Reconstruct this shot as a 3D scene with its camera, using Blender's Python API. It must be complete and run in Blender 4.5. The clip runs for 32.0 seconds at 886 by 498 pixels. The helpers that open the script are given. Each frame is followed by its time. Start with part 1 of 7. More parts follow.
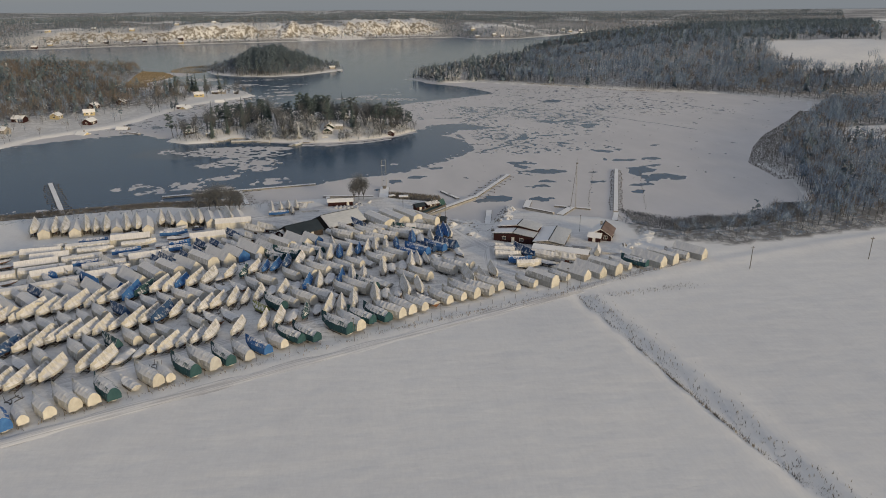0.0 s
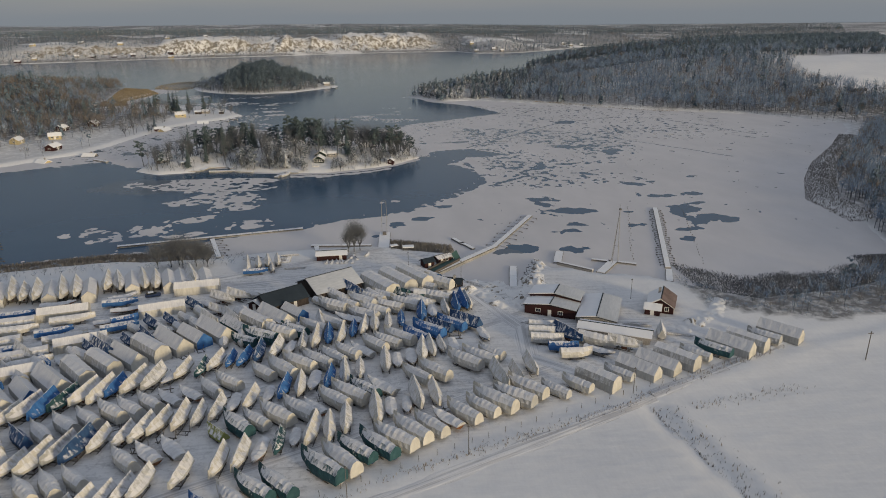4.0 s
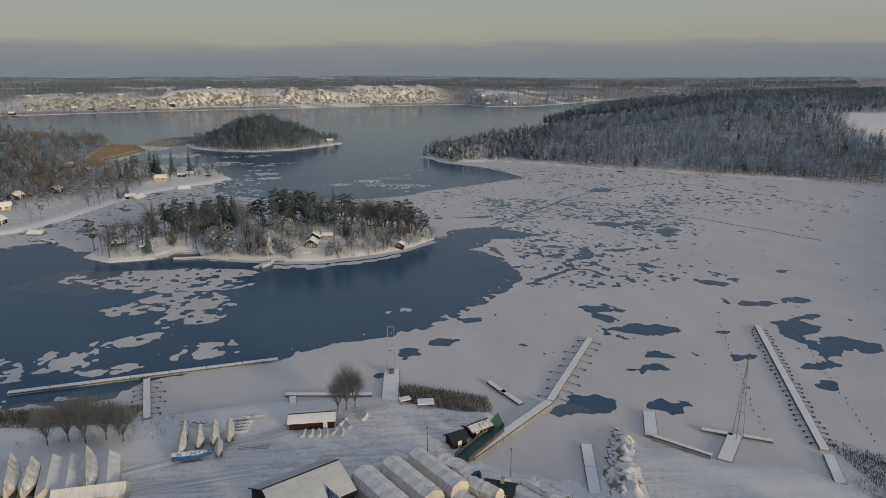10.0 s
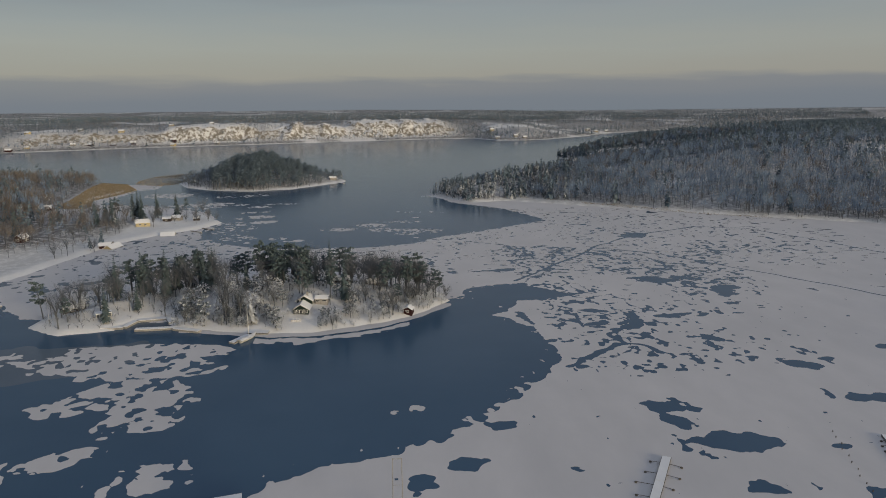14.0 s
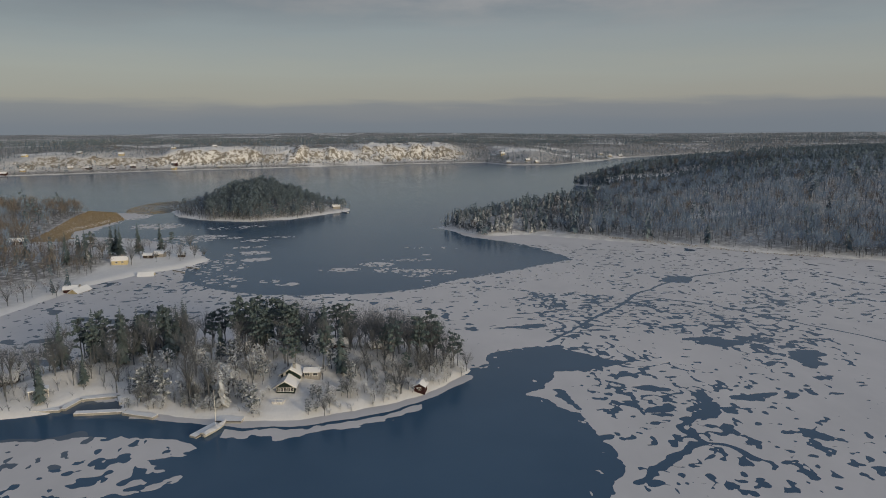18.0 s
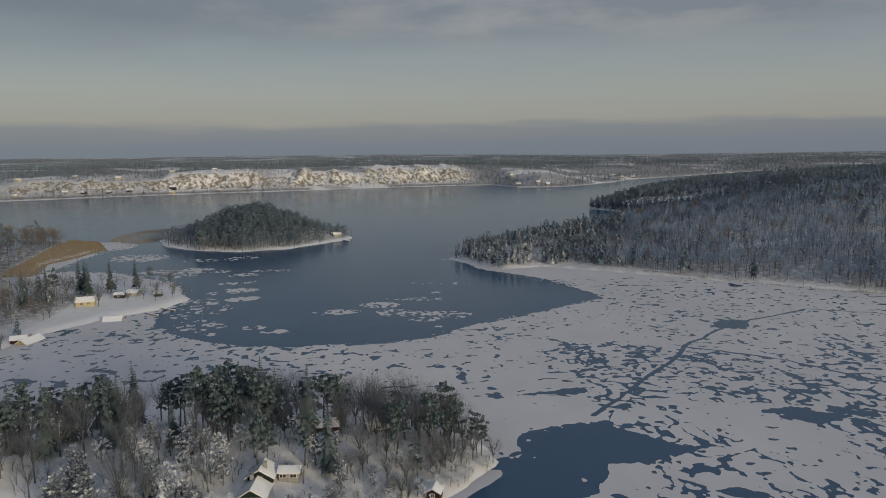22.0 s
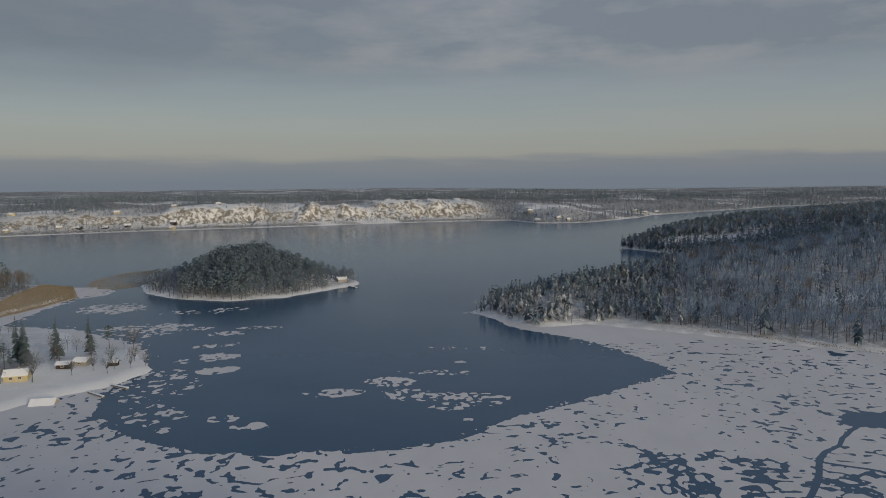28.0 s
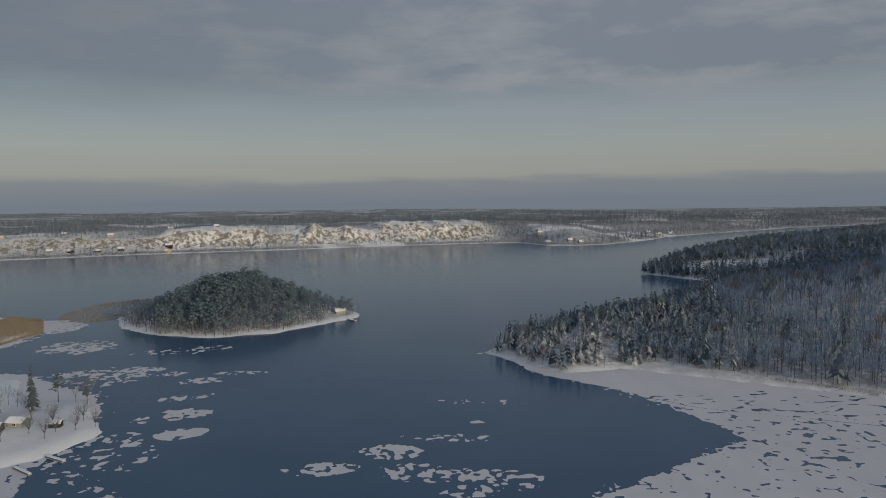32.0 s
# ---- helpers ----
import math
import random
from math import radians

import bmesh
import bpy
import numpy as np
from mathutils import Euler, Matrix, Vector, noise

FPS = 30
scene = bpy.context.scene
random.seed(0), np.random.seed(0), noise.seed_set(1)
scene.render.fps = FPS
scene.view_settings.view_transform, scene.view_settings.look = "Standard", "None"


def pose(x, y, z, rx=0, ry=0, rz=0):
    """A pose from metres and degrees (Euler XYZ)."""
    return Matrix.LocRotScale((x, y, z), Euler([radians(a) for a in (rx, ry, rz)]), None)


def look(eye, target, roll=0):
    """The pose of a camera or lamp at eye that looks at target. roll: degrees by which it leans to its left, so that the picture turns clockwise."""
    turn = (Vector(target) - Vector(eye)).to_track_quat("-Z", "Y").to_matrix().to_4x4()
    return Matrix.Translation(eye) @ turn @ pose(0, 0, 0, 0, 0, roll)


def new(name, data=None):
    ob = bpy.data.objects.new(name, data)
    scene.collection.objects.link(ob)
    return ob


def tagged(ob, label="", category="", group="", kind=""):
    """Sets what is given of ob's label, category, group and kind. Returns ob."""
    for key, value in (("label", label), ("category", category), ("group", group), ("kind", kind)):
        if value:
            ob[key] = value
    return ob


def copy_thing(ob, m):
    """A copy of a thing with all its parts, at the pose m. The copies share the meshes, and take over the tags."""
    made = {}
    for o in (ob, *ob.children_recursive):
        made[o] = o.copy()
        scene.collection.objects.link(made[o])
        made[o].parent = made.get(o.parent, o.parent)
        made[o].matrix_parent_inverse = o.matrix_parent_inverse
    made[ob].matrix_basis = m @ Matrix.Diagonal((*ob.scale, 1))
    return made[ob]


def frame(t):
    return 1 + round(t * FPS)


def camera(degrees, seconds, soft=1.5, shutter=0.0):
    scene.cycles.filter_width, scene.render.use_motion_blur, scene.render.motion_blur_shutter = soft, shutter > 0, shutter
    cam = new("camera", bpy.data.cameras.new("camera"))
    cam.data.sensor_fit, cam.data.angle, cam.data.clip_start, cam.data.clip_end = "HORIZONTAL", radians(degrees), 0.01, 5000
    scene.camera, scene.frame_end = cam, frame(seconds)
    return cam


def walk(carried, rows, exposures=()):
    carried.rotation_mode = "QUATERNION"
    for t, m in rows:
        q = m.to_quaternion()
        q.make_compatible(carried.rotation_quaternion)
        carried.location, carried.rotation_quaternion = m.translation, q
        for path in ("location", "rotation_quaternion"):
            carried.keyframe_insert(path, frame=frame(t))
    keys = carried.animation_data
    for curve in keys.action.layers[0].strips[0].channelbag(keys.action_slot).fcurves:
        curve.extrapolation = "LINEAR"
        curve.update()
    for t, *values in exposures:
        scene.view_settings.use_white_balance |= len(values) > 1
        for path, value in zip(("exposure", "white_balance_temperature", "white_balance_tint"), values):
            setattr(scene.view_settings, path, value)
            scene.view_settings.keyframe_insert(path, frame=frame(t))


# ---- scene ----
cam = camera(65.6, 32.0, soft=0.95)
PATH = [
    (0, (0.351, -1.702, 80.402), (0.518, 0.173, 79.726), -0.5),
    (0.5, (0.282, 5.283, 80.595), (0.451, 7.156, 79.916), -0.6),
    (1, (0.253, 12.095, 80.635), (0.424, 13.969, 79.956), -0.6),
    (1.5, (0.366, 18.781, 80.476), (0.538, 20.656, 79.801), -0.6),
    (2, (0.335, 25.596, 80.286), (0.508, 27.472, 79.612), -0.6),
    (2.5, (0.058, 32.516, 79.992), (0.234, 34.391, 79.319), -0.6),
    (3, (-0.436, 39.22, 79.688), (-0.255, 41.099, 79.027), -0.7),
    (3.5, (-0.73, 45.612, 79.633), (-0.548, 47.495, 78.982), -0.5),
    (5.5, (-0.47, 71.742, 80.362), (-0.291, 73.639, 79.756), -0.5),
    (6, (-0.216, 78.114, 80.451), (-0.041, 80.017, 79.86), -0.7),
    (7, (-0.352, 92.178, 80.919), (-0.174, 94.085, 80.343), -0.5),
    (8, (-0.988, 105.814, 81.0), (-0.808, 107.727, 80.443), -0.1),
    (9, (-0.789, 118.934, 80.494), (-0.61, 120.854, 79.962), -0.1),
    (10, (0.211, 132.31, 80.279), (0.378, 134.237, 79.771), -0.2),
    (11, (0.748, 145.618, 80.04), (0.91, 147.551, 79.556), -0.3),
    (12, (1.092, 159.3, 79.697), (1.248, 161.24, 79.235), -0.4),
    (13, (1.093, 172.614, 79.528), (1.246, 174.559, 79.091), -0.6),
    (14, (1.092, 185.848, 79.636), (1.241, 187.798, 79.218), -0.6),
    (14.5, (0.919, 192.634, 79.799), (1.068, 194.586, 79.391), -0.6),
    (16.5, (0.861, 219.163, 80.365), (1.001, 221.123, 79.989), -0.6),
    (17, (0.868, 226.128, 80.481), (1.004, 228.089, 80.115), -0.5),
    (18, (0.803, 239.297, 80.6), (0.934, 241.261, 80.245), -0.4),
    (19, (0.786, 252.782, 80.381), (0.915, 254.748, 80.043), -0.5),
    (20, (0.733, 266.039, 80.175), (0.86, 268.009, 79.854), -0.6),
    (21, (0.815, 278.82, 80.054), (0.938, 280.792, 79.742), -0.8),
    (22, (1.089, 291.674, 79.946), (1.204, 293.649, 79.652), -0.7),
    (23, (0.988, 304.162, 79.923), (1.098, 306.14, 79.646), -0.6),
    (24, (0.685, 317.264, 79.783), (0.789, 319.244, 79.519), -0.7),
    (25, (0.155, 329.855, 79.729), (0.252, 331.837, 79.478), -0.6),
    (25.5, (-0.255, 336.348, 79.638), (-0.16, 338.331, 79.394), -0.7),
    (27.5, (-1.115, 362.174, 79.827), (-1.029, 364.162, 79.618), -0.7),
    (28, (-1.395, 368.583, 79.938), (-1.31, 370.571, 79.74), -0.6),
    (29, (-1.681, 381.156, 80.013), (-1.597, 383.145, 79.826), -0.7),
    (30, (-2.157, 394.468, 80.259), (-2.074, 396.459, 80.086), -0.5),
    (31, (-2.089, 407.405, 80.066), (-2.013, 409.397, 79.909), -0.6),
    (32, (-1.877, 421.182, 80.233), (-1.806, 423.176, 80.095), -0.7),
]
walk(cam, [(t, look(eye, aim, roll)) for t, eye, aim, roll in PATH], [(0, 0.32, 6650, 10), (6, 0.25, 6330, 10), (11, 0.15, 6300, 10), (20, 0.11, 6200, 9), (32, 0.05, 6000, 9)])

# ==== world and light ====
SUN_ELEV, SUN_AZ = 9.0, 142.0      # degrees; azimuth from +y, clockwise: the sun stands low behind the start of the flight


def make_world():
    w = bpy.data.worlds.new("winter_sky")
    scene.world = w
    w.use_nodes = True
    nt = w.node_tree
    nt.nodes.clear()
    N, L = nt.nodes.new, nt.links.new
    sky = N("ShaderNodeTexSky")
    sky.sky_type, sky.sun_disc = "NISHITA", False
    sky.sun_elevation, sky.sun_rotation = radians(SUN_ELEV), radians(SUN_AZ)
    sky.air_density, sky.dust_density, sky.ozone_density = 1.0, 1.5, 1.0
    tc, sep = N("ShaderNodeTexCoord"), N("ShaderNodeSeparateXYZ")
    L(tc.outputs["Generated"], sep.inputs[0])
    # veil of high haze and cloud, by height above the horizon
    wob = N("ShaderNodeTexNoise")
    wob.inputs["Scale"].default_value, wob.inputs["Detail"].default_value = 5.0, 4.0
    stretch = N("ShaderNodeMapping")
    stretch.inputs["Scale"].default_value = (1, 1, 9)
    L(tc.outputs["Generated"], stretch.inputs[0])
    L(stretch.outputs[0], wob.inputs["Vector"])
    add = N("ShaderNodeMath")
    add.operation = "MULTIPLY_ADD"
    L(wob.outputs["Fac"], add.inputs[0])
    add.inputs[1].default_value = 0.036
    L(sep.outputs["Z"], add.inputs[2])
    ramp = N("ShaderNodeValToRGB")
    cr = ramp.color_ramp
    stops = ((0.0, (0.172, 0.198, 0.228)), (0.022, (0.180, 0.202, 0.230)), (0.043, (0.205, 0.216, 0.232)), (0.054, (0.298, 0.287, 0.255)),
             (0.09, (0.306, 0.308, 0.282)), (0.145, (0.258, 0.280, 0.286)), (0.19, (0.190, 0.202, 0.220)), (0.42, (0.206, 0.216, 0.234)), (0.62, (0.31, 0.345, 0.41)), (1.0, (0.44, 0.495, 0.60)))
    while len(cr.elements) < len(stops):
        cr.elements.new(0.5)
    for e, (p, c) in zip(cr.elements, stops):
        e.position, e.color = p, (*c, 1)
    L(add.outputs[0], ramp.inputs[0])
    # patches of cloud higher up
    flat = N("ShaderNodeMapping")
    flat.inputs["Scale"].default_value = (1, 1, 4)
    L(tc.outputs["Generated"], flat.inputs[0])
    cl = N("ShaderNodeTexNoise")
    cl.inputs["Scale"].default_value, cl.inputs["Detail"].default_value, cl.inputs["Roughness"].default_value = 5.0, 9.0, 0.60
    L(flat.outputs[0], cl.inputs["Vector"])
    cr2 = N("ShaderNodeMapRange")
    cr2.inputs[1].default_value, cr2.inputs[2].default_value = 0.46, 0.66
    L(cl.outputs["Fac"], cr2.inputs[0])
    high = N("ShaderNodeMapRange")
    high.inputs[1].default_value, high.inputs[2].default_value = 0.10, 0.17
    L(sep.outputs["Z"], high.inputs[0])
    cf = N("ShaderNodeMath")
    cf.operation = "MULTIPLY"
    L(cr2.outputs[0], cf.inputs[0])
    L(high.outputs[0], cf.inputs[1])
    cloud = N("ShaderNodeMix")
    cloud.data_type = "RGBA"
    L(cf.outputs[0], cloud.inputs["Factor"])
    L(ramp.outputs[0], cloud.inputs["A"])
    cloud.inputs["B"].default_value = (0.285, 0.275, 0.273, 1)
    # a heavier bank of cloud towards the west
    west = N("ShaderNodeMapRange")
    west.inputs[1].default_value, west.inputs[2].default_value = 0.10, -0.50
    L(sep.outputs["X"], west.inputs[0])
    wf = N("ShaderNodeMath")
    wf.operation = "MULTIPLY"
    L(west.outputs[0], wf.inputs[0])
    L(high.outputs[0], wf.inputs[1])
    wn = N("ShaderNodeMath")
    wn.operation = "MULTIPLY"
    L(wf.outputs[0], wn.inputs[0])
    L(cl.outputs["Fac"], wn.inputs[1])
    bank = N("ShaderNodeMix")
    bank.data_type = "RGBA"
    L(wn.outputs[0], bank.inputs["Factor"])
    L(cloud.outputs["Result"], bank.inputs["A"])
    bank.inputs["B"].default_value = (0.105, 0.112, 0.124, 1)
    scale = N("ShaderNodeVectorMath")
    scale.operation = "SCALE"
    scale.inputs["Scale"].default_value = 0.10
    L(sky.outputs[0], scale.inputs[0])
    mix = N("ShaderNodeMix")
    mix.data_type = "RGBA"
    mix.inputs["Factor"].default_value = 0.88
    L(scale.outputs[0], mix.inputs["A"])
    L(bank.outputs["Result"], mix.inputs["B"])
    bg = N("ShaderNodeBackground")
    L(mix.outputs["Result"], bg.inputs[0])
    bg.inputs[1].default_value = 1.0
    out = N("ShaderNodeOutputWorld")
    L(bg.outputs[0], out.inputs[0])


make_world()
sun = new("sun", bpy.data.lights.new("sun", "SUN"))
sun.data.energy, sun.data.angle, sun.data.color = 2.25, radians(11.0), (1.0, 0.80, 0.51)
_az, _el = radians(SUN_AZ), radians(SUN_ELEV)
sun.matrix_basis = look((0, 0, 300), Vector((0, 0, 300)) - Vector((math.sin(_az) * math.cos(_el), math.cos(_az) * math.cos(_el), math.sin(_el))))


# ==== materials ====
def material(name, rough=0.8, spec=0.3, metal=0.0):
    m = bpy.data.materials.new(name)
    m.use_nodes = True
    b = m.node_tree.nodes["Principled BSDF"]
    b.inputs["Roughness"].default_value, b.inputs["Metallic"].default_value = rough, metal
    b.inputs["Specular IOR Level"].default_value = spec
    return m, m.node_tree, b


def noise_node(nt, scale, detail=4.0, rough=0.55, space="Object", stretch=(1, 1, 1), turn=0.0):
    tc = nt.nodes.new("ShaderNodeTexCoord")
    mp = nt.nodes.new("ShaderNodeMapping")
    mp.inputs["Scale"].default_value = stretch
    mp.inputs["Rotation"].default_value = (0, 0, radians(turn))
    n = nt.nodes.new("ShaderNodeTexNoise")
    n.inputs["Scale"].default_value, n.inputs["Detail"].default_value, n.inputs["Roughness"].default_value = scale, detail, rough
    nt.links.new(tc.outputs[space], mp.inputs[0])
    nt.links.new(mp.outputs[0], n.inputs["Vector"])
    return n.outputs["Fac"]


def ramp_node(nt, fac, stops):
    r = nt.nodes.new("ShaderNodeValToRGB")
    while len(r.color_ramp.elements) < len(stops):
        r.color_ramp.elements.new(0.5)
    for e, (p, c) in zip(r.color_ramp.elements, stops):
        e.position, e.color = p, (*(c if isinstance(c, tuple) else (c, c, c)), 1)
    nt.links.new(fac, r.inputs[0])
    return r.outputs[0]


def mix_node(nt, fac, a, b, how="MIX"):
    m = nt.nodes.new("ShaderNodeMix")
    m.data_type, m.blend_type = "RGBA", how
    for sock, v in (("Factor", fac), ("A", a), ("B", b)):
        if isinstance(v, bpy.types.NodeSocket):
            nt.links.new(v, m.inputs[sock])
        else:
            m.inputs[sock].default_value = v if sock == "Factor" else (*v, 1)
    return m.outputs["Result"]


def bump_node(nt, b, fac, strength, dist):
    k = nt.nodes.new("ShaderNodeBump")
    k.inputs["Strength"].default_value, k.inputs["Distance"].default_value = strength, dist
    nt.links.new(fac, k.inputs["Height"])
    nt.links.new(k.outputs[0], b.inputs["Normal"])


def simple(name, lo, hi, scale=2.0, rough=0.8, spec=0.3, bump=0.0, stretch=(1, 1, 1), metal=0.0, vary=0.0):
    """Two tones by a fine and a coarse noise, with relief; vary: how far single things differ."""
    m, nt, b = material(name, rough, spec, metal)
    f1, f2 = noise_node(nt, scale, 6, 0.65, stretch=stretch), noise_node(nt, scale * 0.17, 3)
    c = mix_node(nt, 0.5, ramp_node(nt, f1, ((0.3, lo), (0.7, hi))), ramp_node(nt, f2, ((0.35, lo), (0.65, hi))))
    if vary:
        oi = nt.nodes.new("ShaderNodeObjectInfo")
        c = mix_node(nt, 1.0, c, ramp_node(nt, oi.outputs["Random"], ((0.0, 1.0 - vary), (1.0, 1.0))), "MULTIPLY")
    nt.links.new(c, b.inputs["Base Color"])
    if bump:
        bump_node(nt, b, f1, 0.6, bump)
    return m


def island_toned(name, lo, hi, rough=0.9, snow=0.0, span=0.5):
    """Foliage and twigs: each clump its own tone; snow lies on what faces up."""
    m, nt, b = material(name, rough, 0.15)
    g = nt.nodes.new("ShaderNodeNewGeometry")
    c = ramp_node(nt, g.outputs["Random Per Island"], ((0.0, lo), (1.0, hi)))
    if snow:
        sep = nt.nodes.new("ShaderNodeSeparateXYZ")
        nt.links.new(g.outputs["Normal"], sep.inputs[0])
        n = noise_node(nt, 0.35, 3)
        mth = nt.nodes.new("ShaderNodeMath")
        mth.operation = "MULTIPLY"
        nt.links.new(sep.outputs["Z"], mth.inputs[0])
        nt.links.new(n, mth.inputs[1])
        f = nt.nodes.new("ShaderNodeMapRange")
        f.inputs[1].default_value, f.inputs[2].default_value = span - snow * 0.5, span
        nt.links.new(mth.outputs[0], f.inputs[0])
        c = mix_node(nt, f.outputs[0], c, (0.74, 0.76, 0.80))
    nt.links.new(c, b.inputs["Base Color"])
    return m


def snow_material(name, lo, hi, rough=0.75, bump=0.25, drift=0.16):
    m, nt, b = material(name, rough, 0.25)
    a, c = noise_node(nt, drift, 7, 0.6, stretch=(1.0, 0.45, 1)), noise_node(nt, 0.012, 5)
    col = mix_node(nt, 0.5, ramp_node(nt, a, ((0.3, lo), (0.7, hi))), ramp_node(nt, c, ((0.35, lo), (0.65, hi))))
    nt.links.new(col, b.inputs["Base Color"])
    bump_node(nt, b, a, 0.5, bump)
    return m


def ground_material():
    """Snow with dead grass poking through, bare rock where it is steep."""
    m, nt, b = material("snow_ground", 0.8, 0.2)
    a, big = noise_node(nt, 0.22, 9, 0.66, stretch=(1.0, 0.42, 1)), noise_node(nt, 0.012, 5)
    fine = noise_node(nt, 1.6, 5, 0.6, stretch=(1.0, 0.35, 1))
    snow = mix_node(nt, 0.5, ramp_node(nt, a, ((0.3, (0.63, 0.63, 0.645)), (0.7, (0.77, 0.765, 0.76)))), ramp_node(nt, big, ((0.35, (0.64, 0.64, 0.65)), (0.65, (0.77, 0.765, 0.755)))))
    snow = mix_node(nt, 0.18, snow, ramp_node(nt, fine, ((0.3, (0.60, 0.60, 0.62)), (0.7, (0.86, 0.85, 0.84)))))
    rock_n = noise_node(nt, 0.13, 10, 0.80, stretch=(1, 1, 0.45))
    rock = ramp_node(nt, rock_n, ((0.3, (0.07, 0.066, 0.062)), (0.42, (0.20, 0.18, 0.15)), (0.6, (0.27, 0.245, 0.205))))
    g, sep = nt.nodes.new("ShaderNodeNewGeometry"), nt.nodes.new("ShaderNodeSeparateXYZ")
    nt.links.new(g.outputs["Normal"], sep.inputs[0])
    lie = nt.nodes.new("ShaderNodeMapRange")
    lie.inputs[1].default_value, lie.inputs[2].default_value, lie.inputs[4].default_value = 0.89, 0.985, 0.6
    nt.links.new(sep.outputs["Z"], lie.inputs[0])
    add = nt.nodes.new("ShaderNodeMath")
    nt.links.new(lie.outputs[0], add.inputs[0])
    nt.links.new(rock_n, add.inputs[1])
    f = nt.nodes.new("ShaderNodeMapRange")
    f.inputs[1].default_value, f.inputs[2].default_value = 0.485, 0.52
    nt.links.new(add.outputs[0], f.inputs[0])
    # wheel tracks and trodden snow, along the rows of the yard
    trod = nt.nodes.new("ShaderNodeAttribute")
    trod.attribute_name = "trodden"
    tracks, steps = noise_node(nt, 0.55, 7, 0.68, stretch=(0.16, 1.5, 1), turn=-26.4), noise_node(nt, 0.9, 6, 0.72)
    tf = nt.nodes.new("ShaderNodeMath")
    tf.operation = "MULTIPLY"
    nt.links.new(trod.outputs["Fac"], tf.inputs[0])
    nt.links.new(mix_node(nt, 0.5, ramp_node(nt, tracks, ((0.40, 1.0), (0.52, 0.0))), ramp_node(nt, steps, ((0.38, 1.0), (0.50, 0.0)))), tf.inputs[1])
    snow = mix_node(nt, tf.outputs[0], snow, (0.37, 0.37, 0.385))
    # brushwood and litter on the floor of the woods
    att = nt.nodes.new("ShaderNodeAttribute")
    att.attribute_name = "brush"
    bn = noise_node(nt, 0.28, 8, 0.7)
    bf = nt.nodes.new("ShaderNodeMath")
    bf.operation = "MULTIPLY"
    nt.links.new(att.outputs["Fac"], bf.inputs[0])
    nt.links.new(ramp_node(nt, bn, ((0.32, 0.0), (0.54, 0.92))), bf.inputs[1])
    snow = mix_node(nt, bf.outputs[0], snow, (0.13, 0.13, 0.135))
    nt.links.new(mix_node(nt, f.outputs[0], rock, snow), b.inputs["Base Color"])
    drift = noise_node(nt, 0.13, 4, 0.5, stretch=(0.55, 1.5, 1), turn=18)
    bump_node(nt, b, mix_node(nt, 0.22, drift, a), 0.5, 0.7)
    return m


M_GROUND = ground_material()
M_SNOW = snow_material("roof_snow", (0.72, 0.73, 0.76), (0.84, 0.84, 0.84), bump=0.08, drift=0.6)
M_ICE = snow_material("snowy_ice", (0.515, 0.505, 0.515), (0.63, 0.61, 0.615), rough=0.6, bump=0.05, drift=0.10)
M_THIN = snow_material("thin_new_ice", (0.065, 0.095, 0.14), (0.12, 0.155, 0.20), rough=0.2, bump=0.02, drift=0.07)
# Pale blue cast in conifer and frosted needles stands in for distant haze.
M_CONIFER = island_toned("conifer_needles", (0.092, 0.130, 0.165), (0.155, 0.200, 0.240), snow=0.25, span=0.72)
M_PINE = island_toned("pine_needles", (0.070, 0.102, 0.112), (0.130, 0.168, 0.176), snow=0.34, span=0.72)
M_FROSTED = island_toned("frosted_needles", (0.080, 0.105, 0.125), (0.16, 0.185, 0.21), snow=0.72, span=0.50)
M_TWIG = island_toned("bare_twigs", (0.124, 0.110, 0.101), (0.208, 0.184, 0.166))
# Blue-grey put into the twig colour in place of haze over the woods.
M_TWIG_GREY = island_toned("haze_blue_twigs", (0.165, 0.228, 0.322), (0.255, 0.332, 0.448))
M_TWIG_SNOW = island_toned("snowy_twigs", (0.30, 0.325, 0.36), (0.55, 0.57, 0.60), snow=0.62, span=0.4)
# Bark tinted blue-grey to match, again for the missing haze.
M_BARK = simple("bark", (0.078, 0.086, 0.100), (0.155, 0.166, 0.185), 3.0, 0.95, 0.1, 0.02)
M_TWIG_DULL = island_toned("dull_twigs", (0.112, 0.122, 0.138), (0.188, 0.200, 0.220))
M_REED = island_toned("dry_reed", (0.20, 0.165, 0.11), (0.29, 0.24, 0.17))
M_REED_GREY = island_toned("grey_reed", (0.115, 0.123, 0.137), (0.20, 0.21, 0.225))
M_REED_DARK = island_toned("shore_reed", (0.155, 0.148, 0.142), (0.255, 0.242, 0.228))


def water_material():
    m, nt, b = material("cold_water", 0.17, 0.5)
    n = noise_node(nt, 0.02, 4)
    nt.links.new(ramp_node(nt, n, ((0.35, (0.034, 0.080, 0.145)), (0.65, (0.044, 0.094, 0.162)))), b.inputs["Base Color"])
    b.inputs["IOR"].default_value = 1.33
    bump_node(nt, b, noise_node(nt, 0.8, 3), 0.12, 0.05)
    return m


M_WATER = water_material()


